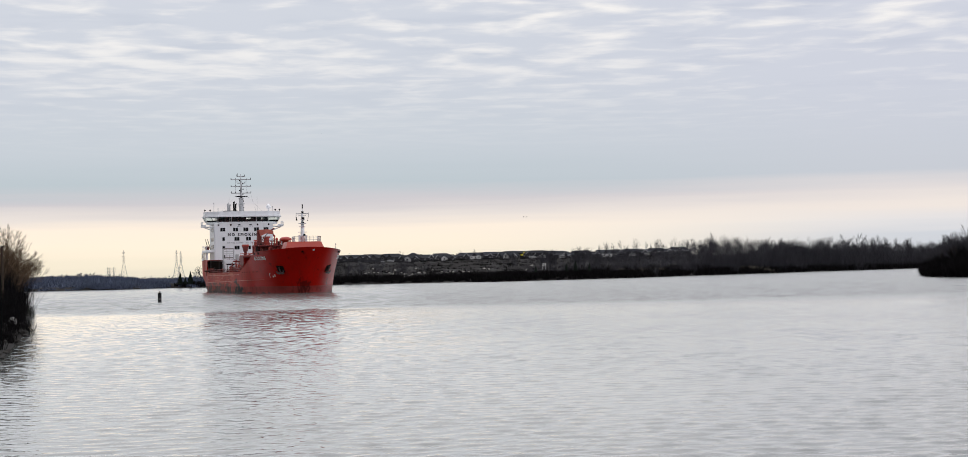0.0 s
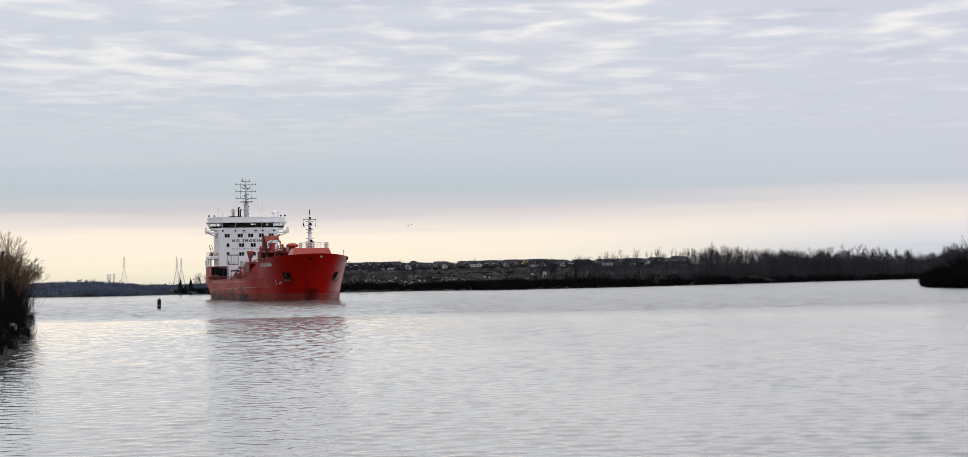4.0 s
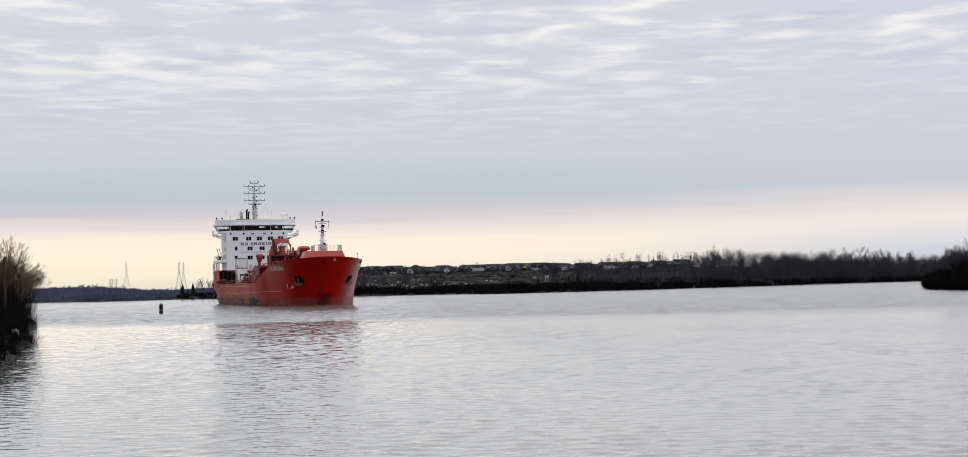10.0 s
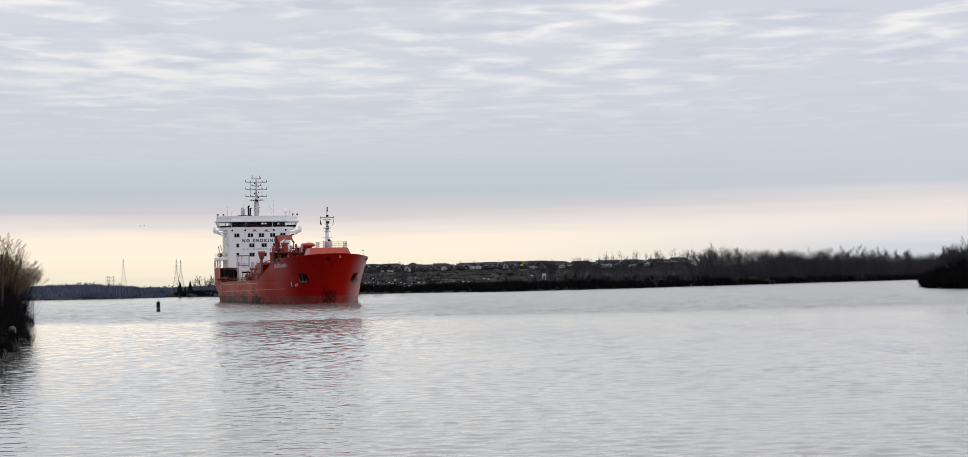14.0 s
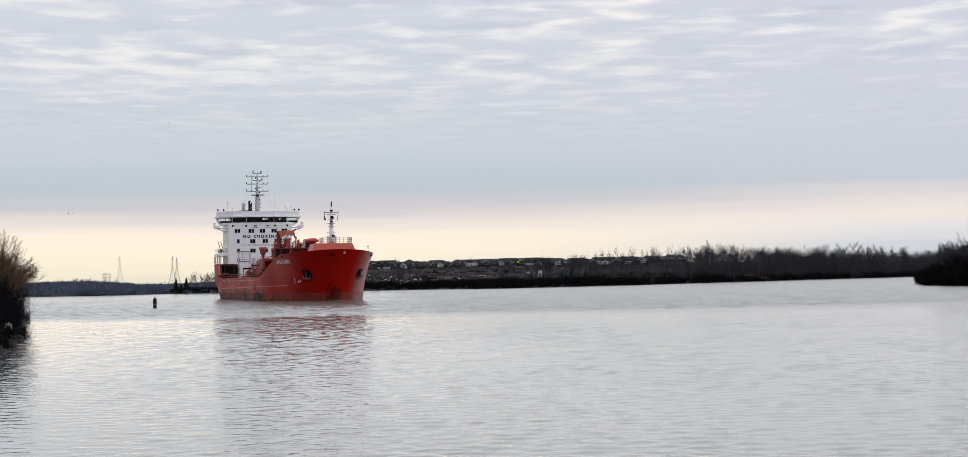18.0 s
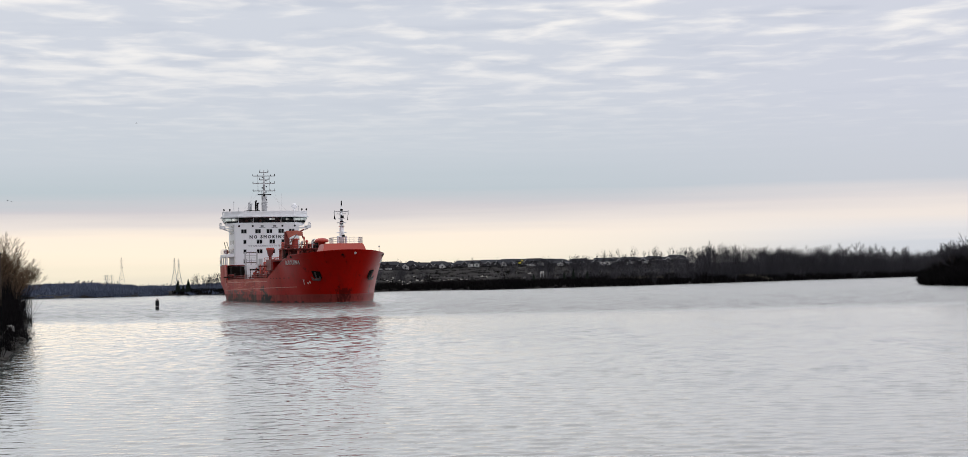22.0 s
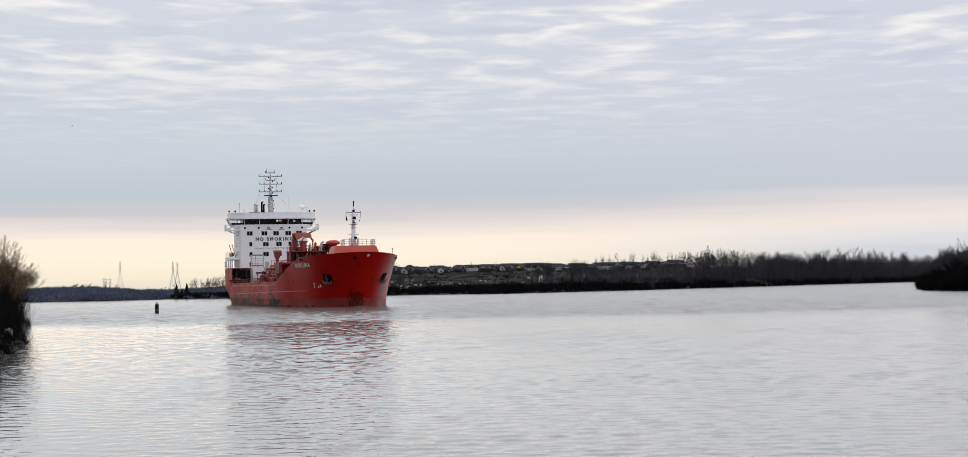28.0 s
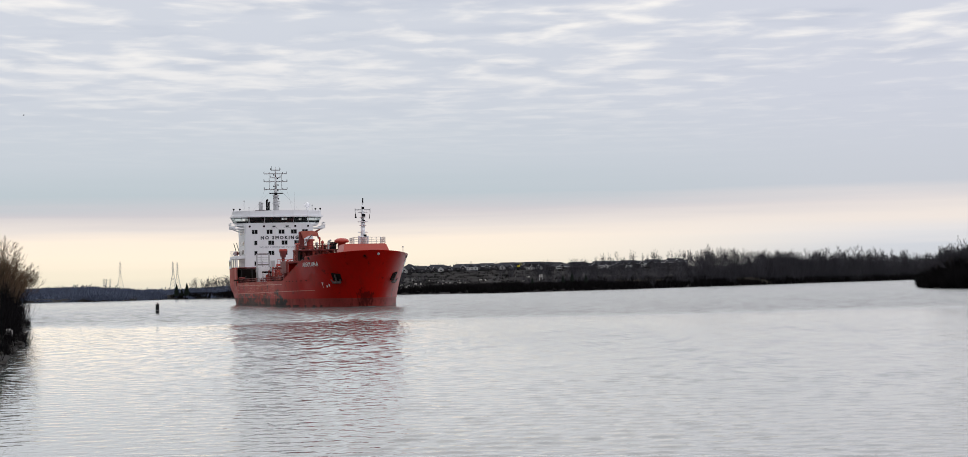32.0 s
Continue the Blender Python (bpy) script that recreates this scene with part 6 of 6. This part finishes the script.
        for j in range(240):
            f = rr.random() ** 0.75
            z = 0.5 + f * (h - 0.6)
            a, ln = rr.uniform(0, math.tau), (1 - f) * h * 0.30 * rr.uniform(0.6, 1.1) + 0.12
            c, s = math.cos(a), math.sin(a)
            i = len(verts)
            w = 0.16 + 0.28 * ln
            verts += [(c * 0.03, s * 0.03, z + 0.35 + 0.3 * ln), (c * ln - s * w, s * ln + c * w, z - ln * 0.3), (c * ln + s * w, s * ln - c * w, z - ln * 0.3)]
            faces.append((i, i + 1, i + 2))
        ob = new("crown", mesh_of("crown", verts, faces, NEEDLE))
        ob.parent = tree
        tree.matrix_basis = pose(x, y, ground_z(x, y))


build_plants()


def stone_mesh(seed):
    r = random.Random(seed)
    bm = B()
    bmesh.ops.create_icosphere(bm, subdivisions=1, radius=0.5)
    for v in bm.verts:
        v.co *= r.uniform(0.72, 1.18)
        v.co.z *= 0.66
    return finish("stone", bm, STONE)


def build_bank_stones():
    rng = random.Random(5)
    riprap = tagged(new("stone_bank"), "rough grey stones heaped along the water's edge", "stones")
    kinds = [stone_mesh(k) for k in range(6)]
    shore = [(-20, 70), (-25, 93), (-36, 141), (-41.8, 162), (-54.6, 215), (-66, 254)]
    for k, (x, y) in enumerate(along(shore, rng, 290, (-0.2, 2.4), 0.25)):
        if ground_z(x, y) < -0.1:
            continue
        ob = new("stone", kinds[k % 6])
        ob.parent = riprap
        s = rng.uniform(0.25, 0.62)
        ob.matrix_local = pose(x, y, max(ground_z(x, y), -0.05) + 0.12 * s, rng.uniform(-20, 20), rng.uniform(-20, 20), rng.uniform(0, 360)) @ Matrix.Diagonal((s * 1.2, s, s, 1))
    bm = B()
    box(bm, -0.9, 0.9, -0.5, 0.5, -0.3, 0.35, 0.08)
    slab = new("concrete_block", finish("concrete_block", bm, material("pale_concrete", (0.22, 0.21, 0.20), 0.85, 0.0, (0.22, 0.21, 0.2), 1.5, 0.3)))
    slab.matrix_basis = pose(-36.6, 136, ground_z(-36.6, 136) + 0.35, 3, -4, 20)
    tagged(slab, "pale concrete block lying on the stony bank", "block")


build_bank_stones()


def build_bank_post():
    x, y = -42.6, 158
    post = tagged(new("wooden_post"), "dark weathered wooden post on the bank", "post")
    bm = B()
    tube(bm, (0, 0, -0.5), (0, 0, 6.4), 0.13, 0.11, 10)
    part("shaft", bm, BARK, post)
    bm = B()
    lathe(bm, (0, 0, 6.4), [(0.13, 0), (0.15, 0.05), (0.1, 0.14)], 10)
    part("cap", bm, BLACK, post)
    post.matrix_basis = pose(x, y, ground_z(x, y))


build_bank_post()


def build_buoy():
    buoy = tagged(new("channel_buoy"), "dark can buoy with a lantern, afloat in the channel", "buoy")
    bm = B()
    lathe(bm, (0, 0, 0), [(0.30, -0.8), (0.33, -0.5), (0.33, 1.45), (0.29, 1.52)], 18)
    part("body", bm, BLACK, buoy, "dark painted cylindrical body", True)
    bm = B()
    lathe(bm, (0, 0, 0.42), [(0.335, 0), (0.345, 0.02), (0.345, 0.10), (0.335, 0.12)], 18)
    part("band", bm, STEEL, buoy)
    bm = B()
    lathe(bm, (0, 0, 1.5), [(0.20, 0), (0.16, 0.10), (0.10, 0.14), (0.10, 0.30), (0.03, 0.38)], 12)
    part("lantern", bm, STEEL, buoy)
    for a in range(3):
        bm = B()
        c, s = math.cos(a * 2.1), math.sin(a * 2.1)
        tube(bm, (c * 0.25, s * 0.25, 1.5), (c * 0.11, s * 0.11, 1.8), 0.02, None, 5)
        part("lantern_stay", bm, STEEL, buoy)
    return buoy


BUOY = build_buoy()


def lattice(bm, a, b, r):
    tube(bm, a, b, r, None, 4, False)


def build_pylon(height, base, thick, arms):
    """A lattice transmission tower, standing on the origin."""
    tower = tagged(new("pylon"), "grey lattice power pylon far beyond the river", "pylon", "power pylons")

    def half(z):
        f = z / height
        return base / 2 * (1 - f / 0.62) + 0.9 * f / 0.62 if f < 0.62 else 0.9 - 0.5 * (f - 0.62) / 0.38

    zs = [0, 0.13, 0.25, 0.36, 0.46, 0.55, 0.62, 0.70, 0.78, 0.86, 0.93, 1.0]
    for sx, sy in ((1, 1), (1, -1), (-1, 1), (-1, -1)):
        bm = B()
        for f, g in zip(zs, zs[1:]):
            a, b = half(f * height), half(g * height)
            lattice(bm, (sx * a, sy * a, f * height), (sx * b, sy * b, g * height), thick)
        part("leg", bm, GALV, tower)
    bm = B()
    for f, g in zip(zs, zs[1:]):
        a, b = half(f * height), half(g * height)
        for sx, sy, tx, ty in ((1, 1, -1, 1), (-1, 1, -1, -1), (-1, -1, 1, -1), (1, -1, 1, 1)):
            lattice(bm, (sx * a, sy * a, f * height), (tx * b, ty * b, g * height), thick * 0.6)
            lattice(bm, (tx * a, ty * a, f * height), (sx * b, sy * b, g * height), thick * 0.6)
    part("bracing", bm, GALV, tower)
    for f, w in arms:
        for side in (-1, 1):
            bm = B()
            z = f * height
            lattice(bm, (0, 0.4, z), (side * w, 0, z), thick * 0.8)
            lattice(bm, (0, -0.4, z), (side * w, 0, z), thick * 0.8)
            lattice(bm, (0, 0, z + 1.6), (side * w, 0, z), thick * 0.7)
            tube(bm, (side * w, 0, z), (side * w, 0, z - 2.0), thick * 0.8, None, 5)
            part("cross_arm", bm, GALV, tower)
    return tower


def build_pylons():
    a = build_pylon(44, 12, 0.15, ((0.68, 1.7), (0.80, 1.8), (0.92, 1.5)))
    for k, (u, d, yaw) in enumerate(((-0.2017, 2500, 10), (-0.1722, 2600, 15), (-0.1698, 2680, 15))):
        m = pose(u * d, d, 2.5, 0, 0, yaw)
        if k:
            copy_thing(a, m)
        else:
            a.matrix_basis = m
    b = build_pylon(25, 5, 0.2, ((0.7, 3.0), (0.9, 3.0)))
    for k, (u, d) in enumerate(((-0.2108, 3000), (-0.2096, 3050), (-0.2074, 3000))):
        m = pose(u * d, d, 2.0, 0, 0, 10)
        if k:
            copy_thing(b, m)
        else:
            b.matrix_basis = m


build_pylons()


def build_house(seed):
    """A two-storey suburban house, its front to -y, on the origin."""
    r = random.Random(seed)
    wide = seed >= 7
    w, d, h = r.uniform(17, 24) if wide else r.uniform(8.2, 11.5), r.uniform(10, 12), r.uniform(4.2, 5.2)
    ridge = r.uniform(1.9, 3.2)
    house = tagged(new("house"), "dark-roofed brick suburban house on the far rise", "house", "row of far houses")
    bm = B()
    box(bm, -w / 2, w / 2, 0, d, -2, h)
    wall = part("wall", bm, BRICKWALL, house)
    # hipped main roof with a short ridge
    bm = B()
    o = 0.45
    e = [bm.verts.new(p) for p in ((-w / 2 - o, -o, h), (w / 2 + o, -o, h), (w / 2 + o, d + o, h), (-w / 2 - o, d + o, h))]
    if seed % 3:
        top = w / 2 - 4.0 if wide else w * 0.12
        t = [bm.verts.new(p) for p in ((-top, d / 2, h + ridge), (top, d / 2, h + ridge))]
        bm.faces.new((e[0], e[1], t[1], t[0]))
        bm.faces.new((e[2], e[3], t[0], t[1]))
        bm.faces.new((e[1], e[2], t[1]))
        bm.faces.new((e[3], e[0], t[0]))
    else:
        t = [bm.verts.new(p) for p in ((-w / 2 - o, d / 2, h + ridge * 0.85), (w / 2 + o, d / 2, h + ridge * 0.85))]
        bm.faces.new((e[0], e[1], t[1], t[0]))
        bm.faces.new((e[2], e[3], t[0], t[1]))
        bm.faces.new((e[1], e[2], t[1]))
        bm.faces.new((e[3], e[0], t[0]))
    bm.faces.new(e[::-1])
    part("roof", bm, SHINGLE, house)
    # front gable wings with pale trims
    wings = [(w * r.uniform(0.42, 0.52), r.choice((-1, 1)) * w * 0.22)] if not wide else [(r.uniform(3.6, 5.0), x * w + r.uniform(-0.8, 0.8)) for x in (-0.36, -0.05, 0.3)]
    for n, (gw, gx) in enumerate(wings):
        gh = r.uniform(1.7, 2.6)
        out = -1.6 - 0.5 * n
        bm = B()
        box(bm, gx - gw / 2, gx + gw / 2, out, 0.2, -2, h - 0.2)
        bm.faces.new([bm.verts.new(p) for p in ((gx - gw / 2, out, h - 0.2), (gx + gw / 2, out, h - 0.2), (gx, out, h + gh - 0.3))])
        part("gable_wing", bm, SIDING if r.random() < 0.08 else BRICKWALL, house)
        bm = B()
        q = [(gx - gw / 2 - 0.35, h - 0.45), (gx, h + gh), (gx + gw / 2 + 0.35, h - 0.45)]
        lo = [bm.verts.new((x, out - 0.35, z)) for x, z in q]
        hi = [bm.verts.new((x, d * 0.4, z)) for x, z in q]
        bm.faces.new((lo[0], lo[1], hi[1], hi[0]))
        bm.faces.new((lo[1], lo[2], hi[2], hi[1]))
        bmesh.ops.solidify(bm, geom=bm.faces[:], thickness=0.15)
        part("gable_roof", bm, SHINGLE, house)
        for k in (0, 1):
            bm = B()
            a, b = q[k], q[k + 1]
            tube(bm, (a[0], out - 0.4, a[1]), (b[0], out - 0.4, b[1]), 0.13, None, 4)
            part("fascia", bm, TRIM if r.random() < 0.35 else SHINGLE, house)
        bm = B()
        box(bm, gx - 0.75, gx + 0.75, out - 0.07, out + 0.03, 2.75, 4.05)
        fr = part("window", bm, SIDING, wall)
        bm = B()
        box(bm, gx - 0.63, gx + 0.63, out - 0.10, out - 0.02, 2.87, 3.93)
        part("pane", bm, GLASS, fr)
        bm = B()
        box(bm, gx - gw * 0.38, gx + gw * 0.38, out - 0.1, out + 0.02, -0.6, 1.5)
        part("garage_door", bm, SIDING if r.random() < 0.25 else GREY if r.random() < 0.3 else BRICKWALL, house)
    if r.random() < 0.5:
        bm = B()
        box(bm, -w / 2 - o, w / 2 + o, -o - 0.12, -o + 0.05, h - 0.2, h + 0.06)
        part("gutter", bm, TRIM, house)
    gx = wings[0][1]
    for x, z, ww, hh in ((-gx * 1.1, 3.4, 1.1, 1.3), (-gx * 1.1, 0.9, 1.3, 1.4)):
        bm = B()
        box(bm, x - ww / 2, x + ww / 2, -0.07, 0.03, z - hh / 2, z + hh / 2)
        fr = part("window", bm, SIDING, wall)
        bm = B()
        box(bm, x - ww / 2 + 0.12, x + ww / 2 - 0.12, -0.10, -0.02, z - hh / 2 + 0.12, z + hh / 2 - 0.12)
        part("pane", bm, GLASS, fr)
    if seed % 4:
        return house
    bm = B()
    box(bm, w * 0.3, w * 0.3 + 0.7, d * 0.5, d * 0.5 + 0.7, h + 0.5, h + ridge + 0.3)
    part("chimney", bm, BRICKWALL, house)
    return house


def build_houses():
    rng = random.Random(17)
    kinds = [build_house(k) for k in range(11)]
    broad = {k: k >= 7 for k in range(11)}
    rows = []
    for start, end, depth, face in ((-150.0, 172.0, 1500, 0), (-146.0, 168.0, 1526, 180), (-120.0, 160.0, 1548, 0)):
        x = start
        while x < end:
            k = rng.randrange(11) if rng.random() < 0.8 else rng.randrange(7, 11)
            half = 9.5 if broad[k] else 4.6
            rows.append((x + half, depth + (10 * math.sin(x * 0.03) if not face else 0) + rng.uniform(-4, 4), face + rng.uniform(-14, 14), k))
            x += 2 * half + rng.uniform(-0.6, 2.2)
    used = set()
    for x, y, yaw, k in rows:
        z = 13.2 + 0.5 * math.sin(x * 0.05) + (0.9 if y > 1515 else 0) + (0.9 if y > 1540 else 0)
        z = min(z, ground_z(x, y) + 0.6) + rng.uniform(-0.5, 0.5)
        m = pose(x, y, z, 0, 0, yaw)
        if k in used:
            copy_thing(kinds[k], m)
        else:
            kinds[k].matrix_basis = m
            used.add(k)


build_houses()


def build_far_details():
    # pale site trailers and low sheds before the houses
    for x, w, h in ((-7.5, 9.0, 2.4), (40.5, 7.5, 1.6), (103, 13.0, 2.6), (-78, 5.0, 1.6), (122, 5.0, 2.0), (134, 4.0, 2.0), (64, 4.0, 2.4)):
        y = 1478
        shed = tagged(new("site_trailer"), "pale low site trailer before the houses", "trailer", "site trailers")
        bm = B()
        box(bm, -w / 2, w / 2, -1.4, 1.4, 0.5, 0.5 + h, 0.1)
        part("body", bm, SIDING, shed)
        bm = B()
        box(bm, -w / 2 - 0.1, w / 2 + 0.1, -1.5, 1.5, 0.5 + h, 0.65 + h)
        part("roof", bm, GREY, shed)
        for k in range(3):
            bm = B()
            cx = -w / 2 + w * (k + 0.5) / 3
            box(bm, cx - 0.5, cx + 0.5, -1.45, -1.38, 0.7 + h * 0.35, 0.6 + h * 0.8)
            part("window", bm, GLASS, shed)
        for k in (-0.3, 0.3):
            bm = B()
            tube(bm, (w * k, -1.3, 0.3), (w * k, 1.3, 0.3), 0.38, None, 10)
            part("wheel", bm, BLACK, shed)
        shed.matrix_basis = pose(x, y, ground_z(x, y) + 0.1, 0, 0, rng_yaw(x))
    # yellow digger
    digger = tagged(new("excavator"), "yellow excavator with a raised arm among the houses", "excavator")
    bm = B()
    box(bm, -1.3, 1.3, -1.8, 1.8, 1.2, 2.9, 0.15)
    part("body", bm, YELLOW, digger)
    for k in (-1, 1):
        bm = B()
        box(bm, k * 1.1 - 0.3, k * 1.1 + 0.3, -2, 2, 0.0, 1.0, 0.2)
        part("track", bm, BLACK, digger)
    bm = B()
    box(bm, -1.1, 0.1, -1.6, 0.0, 2.9, 4.3, 0.1)
    part("cab", bm, GLASS, digger)
    bm = B()
    tube(bm, (0.6, -1.4, 2.6), (1.3, -3.0, 6.2), 0.35, 0.28, 6)
    tube(bm, (1.3, -3.0, 6.2), (1.6, -5.0, 3.4), 0.28, 0.2, 6)
    part("arm", bm, YELLOW, digger)
    bm = B()
    box(bm, 1.2, 2.0, -5.6, -4.8, 2.5, 3.4, 0.1)
    part("bucket", bm, STEEL, digger)
    digger.matrix_basis = pose(0.0208 * 1470, 1470, ground_z(30.6, 1470) + 1.6, 0, 0, 60)
    digger.scale = (0.5, 0.5, 0.7)
    # white board on two posts above the shore
    x, y = 0.0331 * 905, 905
    sign = tagged(new("shore_sign"), "white notice board on two posts above the shore", "sign")
    for k in (-1, 1):
        bm = B()
        box(bm, k * 0.72 - 0.1, k * 0.72 + 0.1, -0.08, 0.08, -0.5, 2.7)
        part("post", bm, GREY, sign)
        bm = B()
        box(bm, k * 0.5 - 0.36, k * 0.5 + 0.36, -0.14, -0.08, 1.3, 2.7, 0.02)
        part("board", bm, LETTER_WHITE, sign)
    sign.matrix_basis = pose(x, y, max(ground_z(x, y), 3.75 + 0.00417 * 905 - 2.2))
    # pale boulders and spoil in the field
    rng = random.Random(33)
    verts, faces = [], []
    for _ in range(70):
        bx, by = rng.choice(((-62, 1010, 22), (-30, 1040, 26), (-40, 960, 18), (20, 1080, 30), (110, 1130, 20))), 0
        px, py = bx[0] + rng.gauss(0, bx[2] * 0.5), bx[1] + rng.gauss(0, 40)
        s, z = rng.uniform(0.4, 1.3), ground_z(px, py)
        i = len(verts)
        for a, b, c in ((-1, -0.6, -0.2), (1, -0.5, -0.2), (0.8, 0.7, -0.2), (-0.9, 0.6, -0.2), (-0.4, -0.2, 0.7), (0.5, 0.1, 0.8)):
            verts.append((px + a * s * rng.uniform(0.7, 1.2), py + b * s, z + c * s * rng.uniform(0.6, 1.0)))
        for f in ((0, 1, 5, 4), (1, 2, 5), (2, 3, 4, 5), (3, 0, 4)):
            faces.append(tuple(i + k for k in f))
    ob = new("field_boulders", mesh_of("field_boulders", verts, faces, material("pale_boulder", (0.34, 0.32, 0.29), 0.9, 0.0, (0.2, 0.18, 0.16), 0.5, 0.3)))
    tagged(ob, "pale boulders scattered over a far field", "boulders", kind="stuff")


def rng_yaw(x):
    return 8 * math.sin(x)


build_far_details()


def build_gull():
    """A small dark gull on spread wings: x forward, z up."""
    gull = tagged(new("gull"), "small dark gull gliding over the river", "bird", "gulls")
    bm = B()
    lathe(bm, (0, 0, 0), [(0.01, -0.24), (0.05, -0.17), (0.075, -0.02), (0.06, 0.12), (0.045, 0.18), (0.01, 0.26)], 10)
    bmesh.ops.rotate(bm, verts=bm.verts, cent=(0, 0, 0), matrix=Matrix.Rotation(radians(90), 3, "Y"))
    part("body", bm, GULL, gull, "", True)
    for side in (-1, 1):
        bm = B()
        rows = []
        for y, x0, x1, z in ((0.03, 0.10, -0.10, 0.03), (0.28, 0.15, -0.05, 0.14), (0.50, 0.08, -0.08, 0.12), (0.68, -0.06, -0.14, 0.06)):
            rows.append([bm.verts.new((x, side * y, z)) for x in (x0, x1)])
        for a, b in zip(rows, rows[1:]):
            bm.faces.new((a[0], a[1], b[1], b[0]))
        bmesh.ops.solidify(bm, geom=bm.faces[:], thickness=0.015)
        part("wing", bm, GULL, gull)
    bm = B()
    prism(bm, [(-0.2, -0.03), (-0.38, -0.09), (-0.38, 0.09), (-0.2, 0.03)][::-1], 0.0, 0.015)
    part("tail", bm, GULL, gull)
    return gull


GULL_A = build_gull()
GULL_B = copy_thing(GULL_A, pose(0, 0, 0))
GULL_C = copy_thing(GULL_A, pose(0, 0, 0))


# ---- what moves ----
def motions():
    walk(SHIP, [(t, ship_pose(t)) for t in (0, 8, 16, 24, 32)])
    walk(BUOY, [(t, pose(-56.0 + dx, 309.0, 0, lean, 0.6, 0)) for t, dx, lean in ((0, -0.25, 0.5), (6, -0.38, -0.6), (12, -0.42, 0.6), (18, -0.34, -0.4), (24, -0.22, 0.6), (28, -0.07, -0.5), (32, 0, 0.4))])
    walk(CLOUDS, [(t, pose(0, 0, 0, 0, 0, 0.45 - 0.9 * t / 32)) for t in (0, 16, 32)])
    walk(RIVER, [(t, pose(0.2 * t - 3, 4 - 0.3 * t, 0)) for t in (0, 16, 32)])
    pair = [(0, 13.3, 600, 22.2), (1.8, -4.8, 600, 22.7), (3.4, -19.6, 600, 22.8), (5.5, -41.2, 600, 23.3), (8.0, -64.8, 610, 25.0), (12.0, -105.4, 630, 26.5), (14.0, -122.8, 640, 26.4), (16.5, -140.2, 650, 29.5), (19, -158.8, 665, 32.0), (21.5, -176.9, 680, 37.1), (32, -286.9, 740, 45.1)]
    walk(GULL_A, [(t, pose(x, y, z, 6, 0, 186)) for t, x, y, z in pair])
    walk(GULL_B, [(t, pose(x + 1.0, y + 1.5, z + 0.25 * math.sin(t * 0.5), -5, 0, 183)) for t, x, y, z in pair])
    lone = [(0, -116.8, 1300, 108.0), (12, -123.9, 850, 80.1), (20, -86.5, 480, 47.6), (23, -75.4, 380, 38.8), (24, -73.2, 360, 36.6), (25.4, -72.4, 345, 34.5), (27.6, -74.1, 330, 34.2), (28.6, -74.3, 320, 34.2), (32, -76.3, 300, 33.8)]
    walk(GULL_C, [(t, pose(x * 1.6, y * 1.6, 3.75 + (z - 3.75) * 1.6, 8, 0, 215)) for t, x, y, z in lone])


motions()
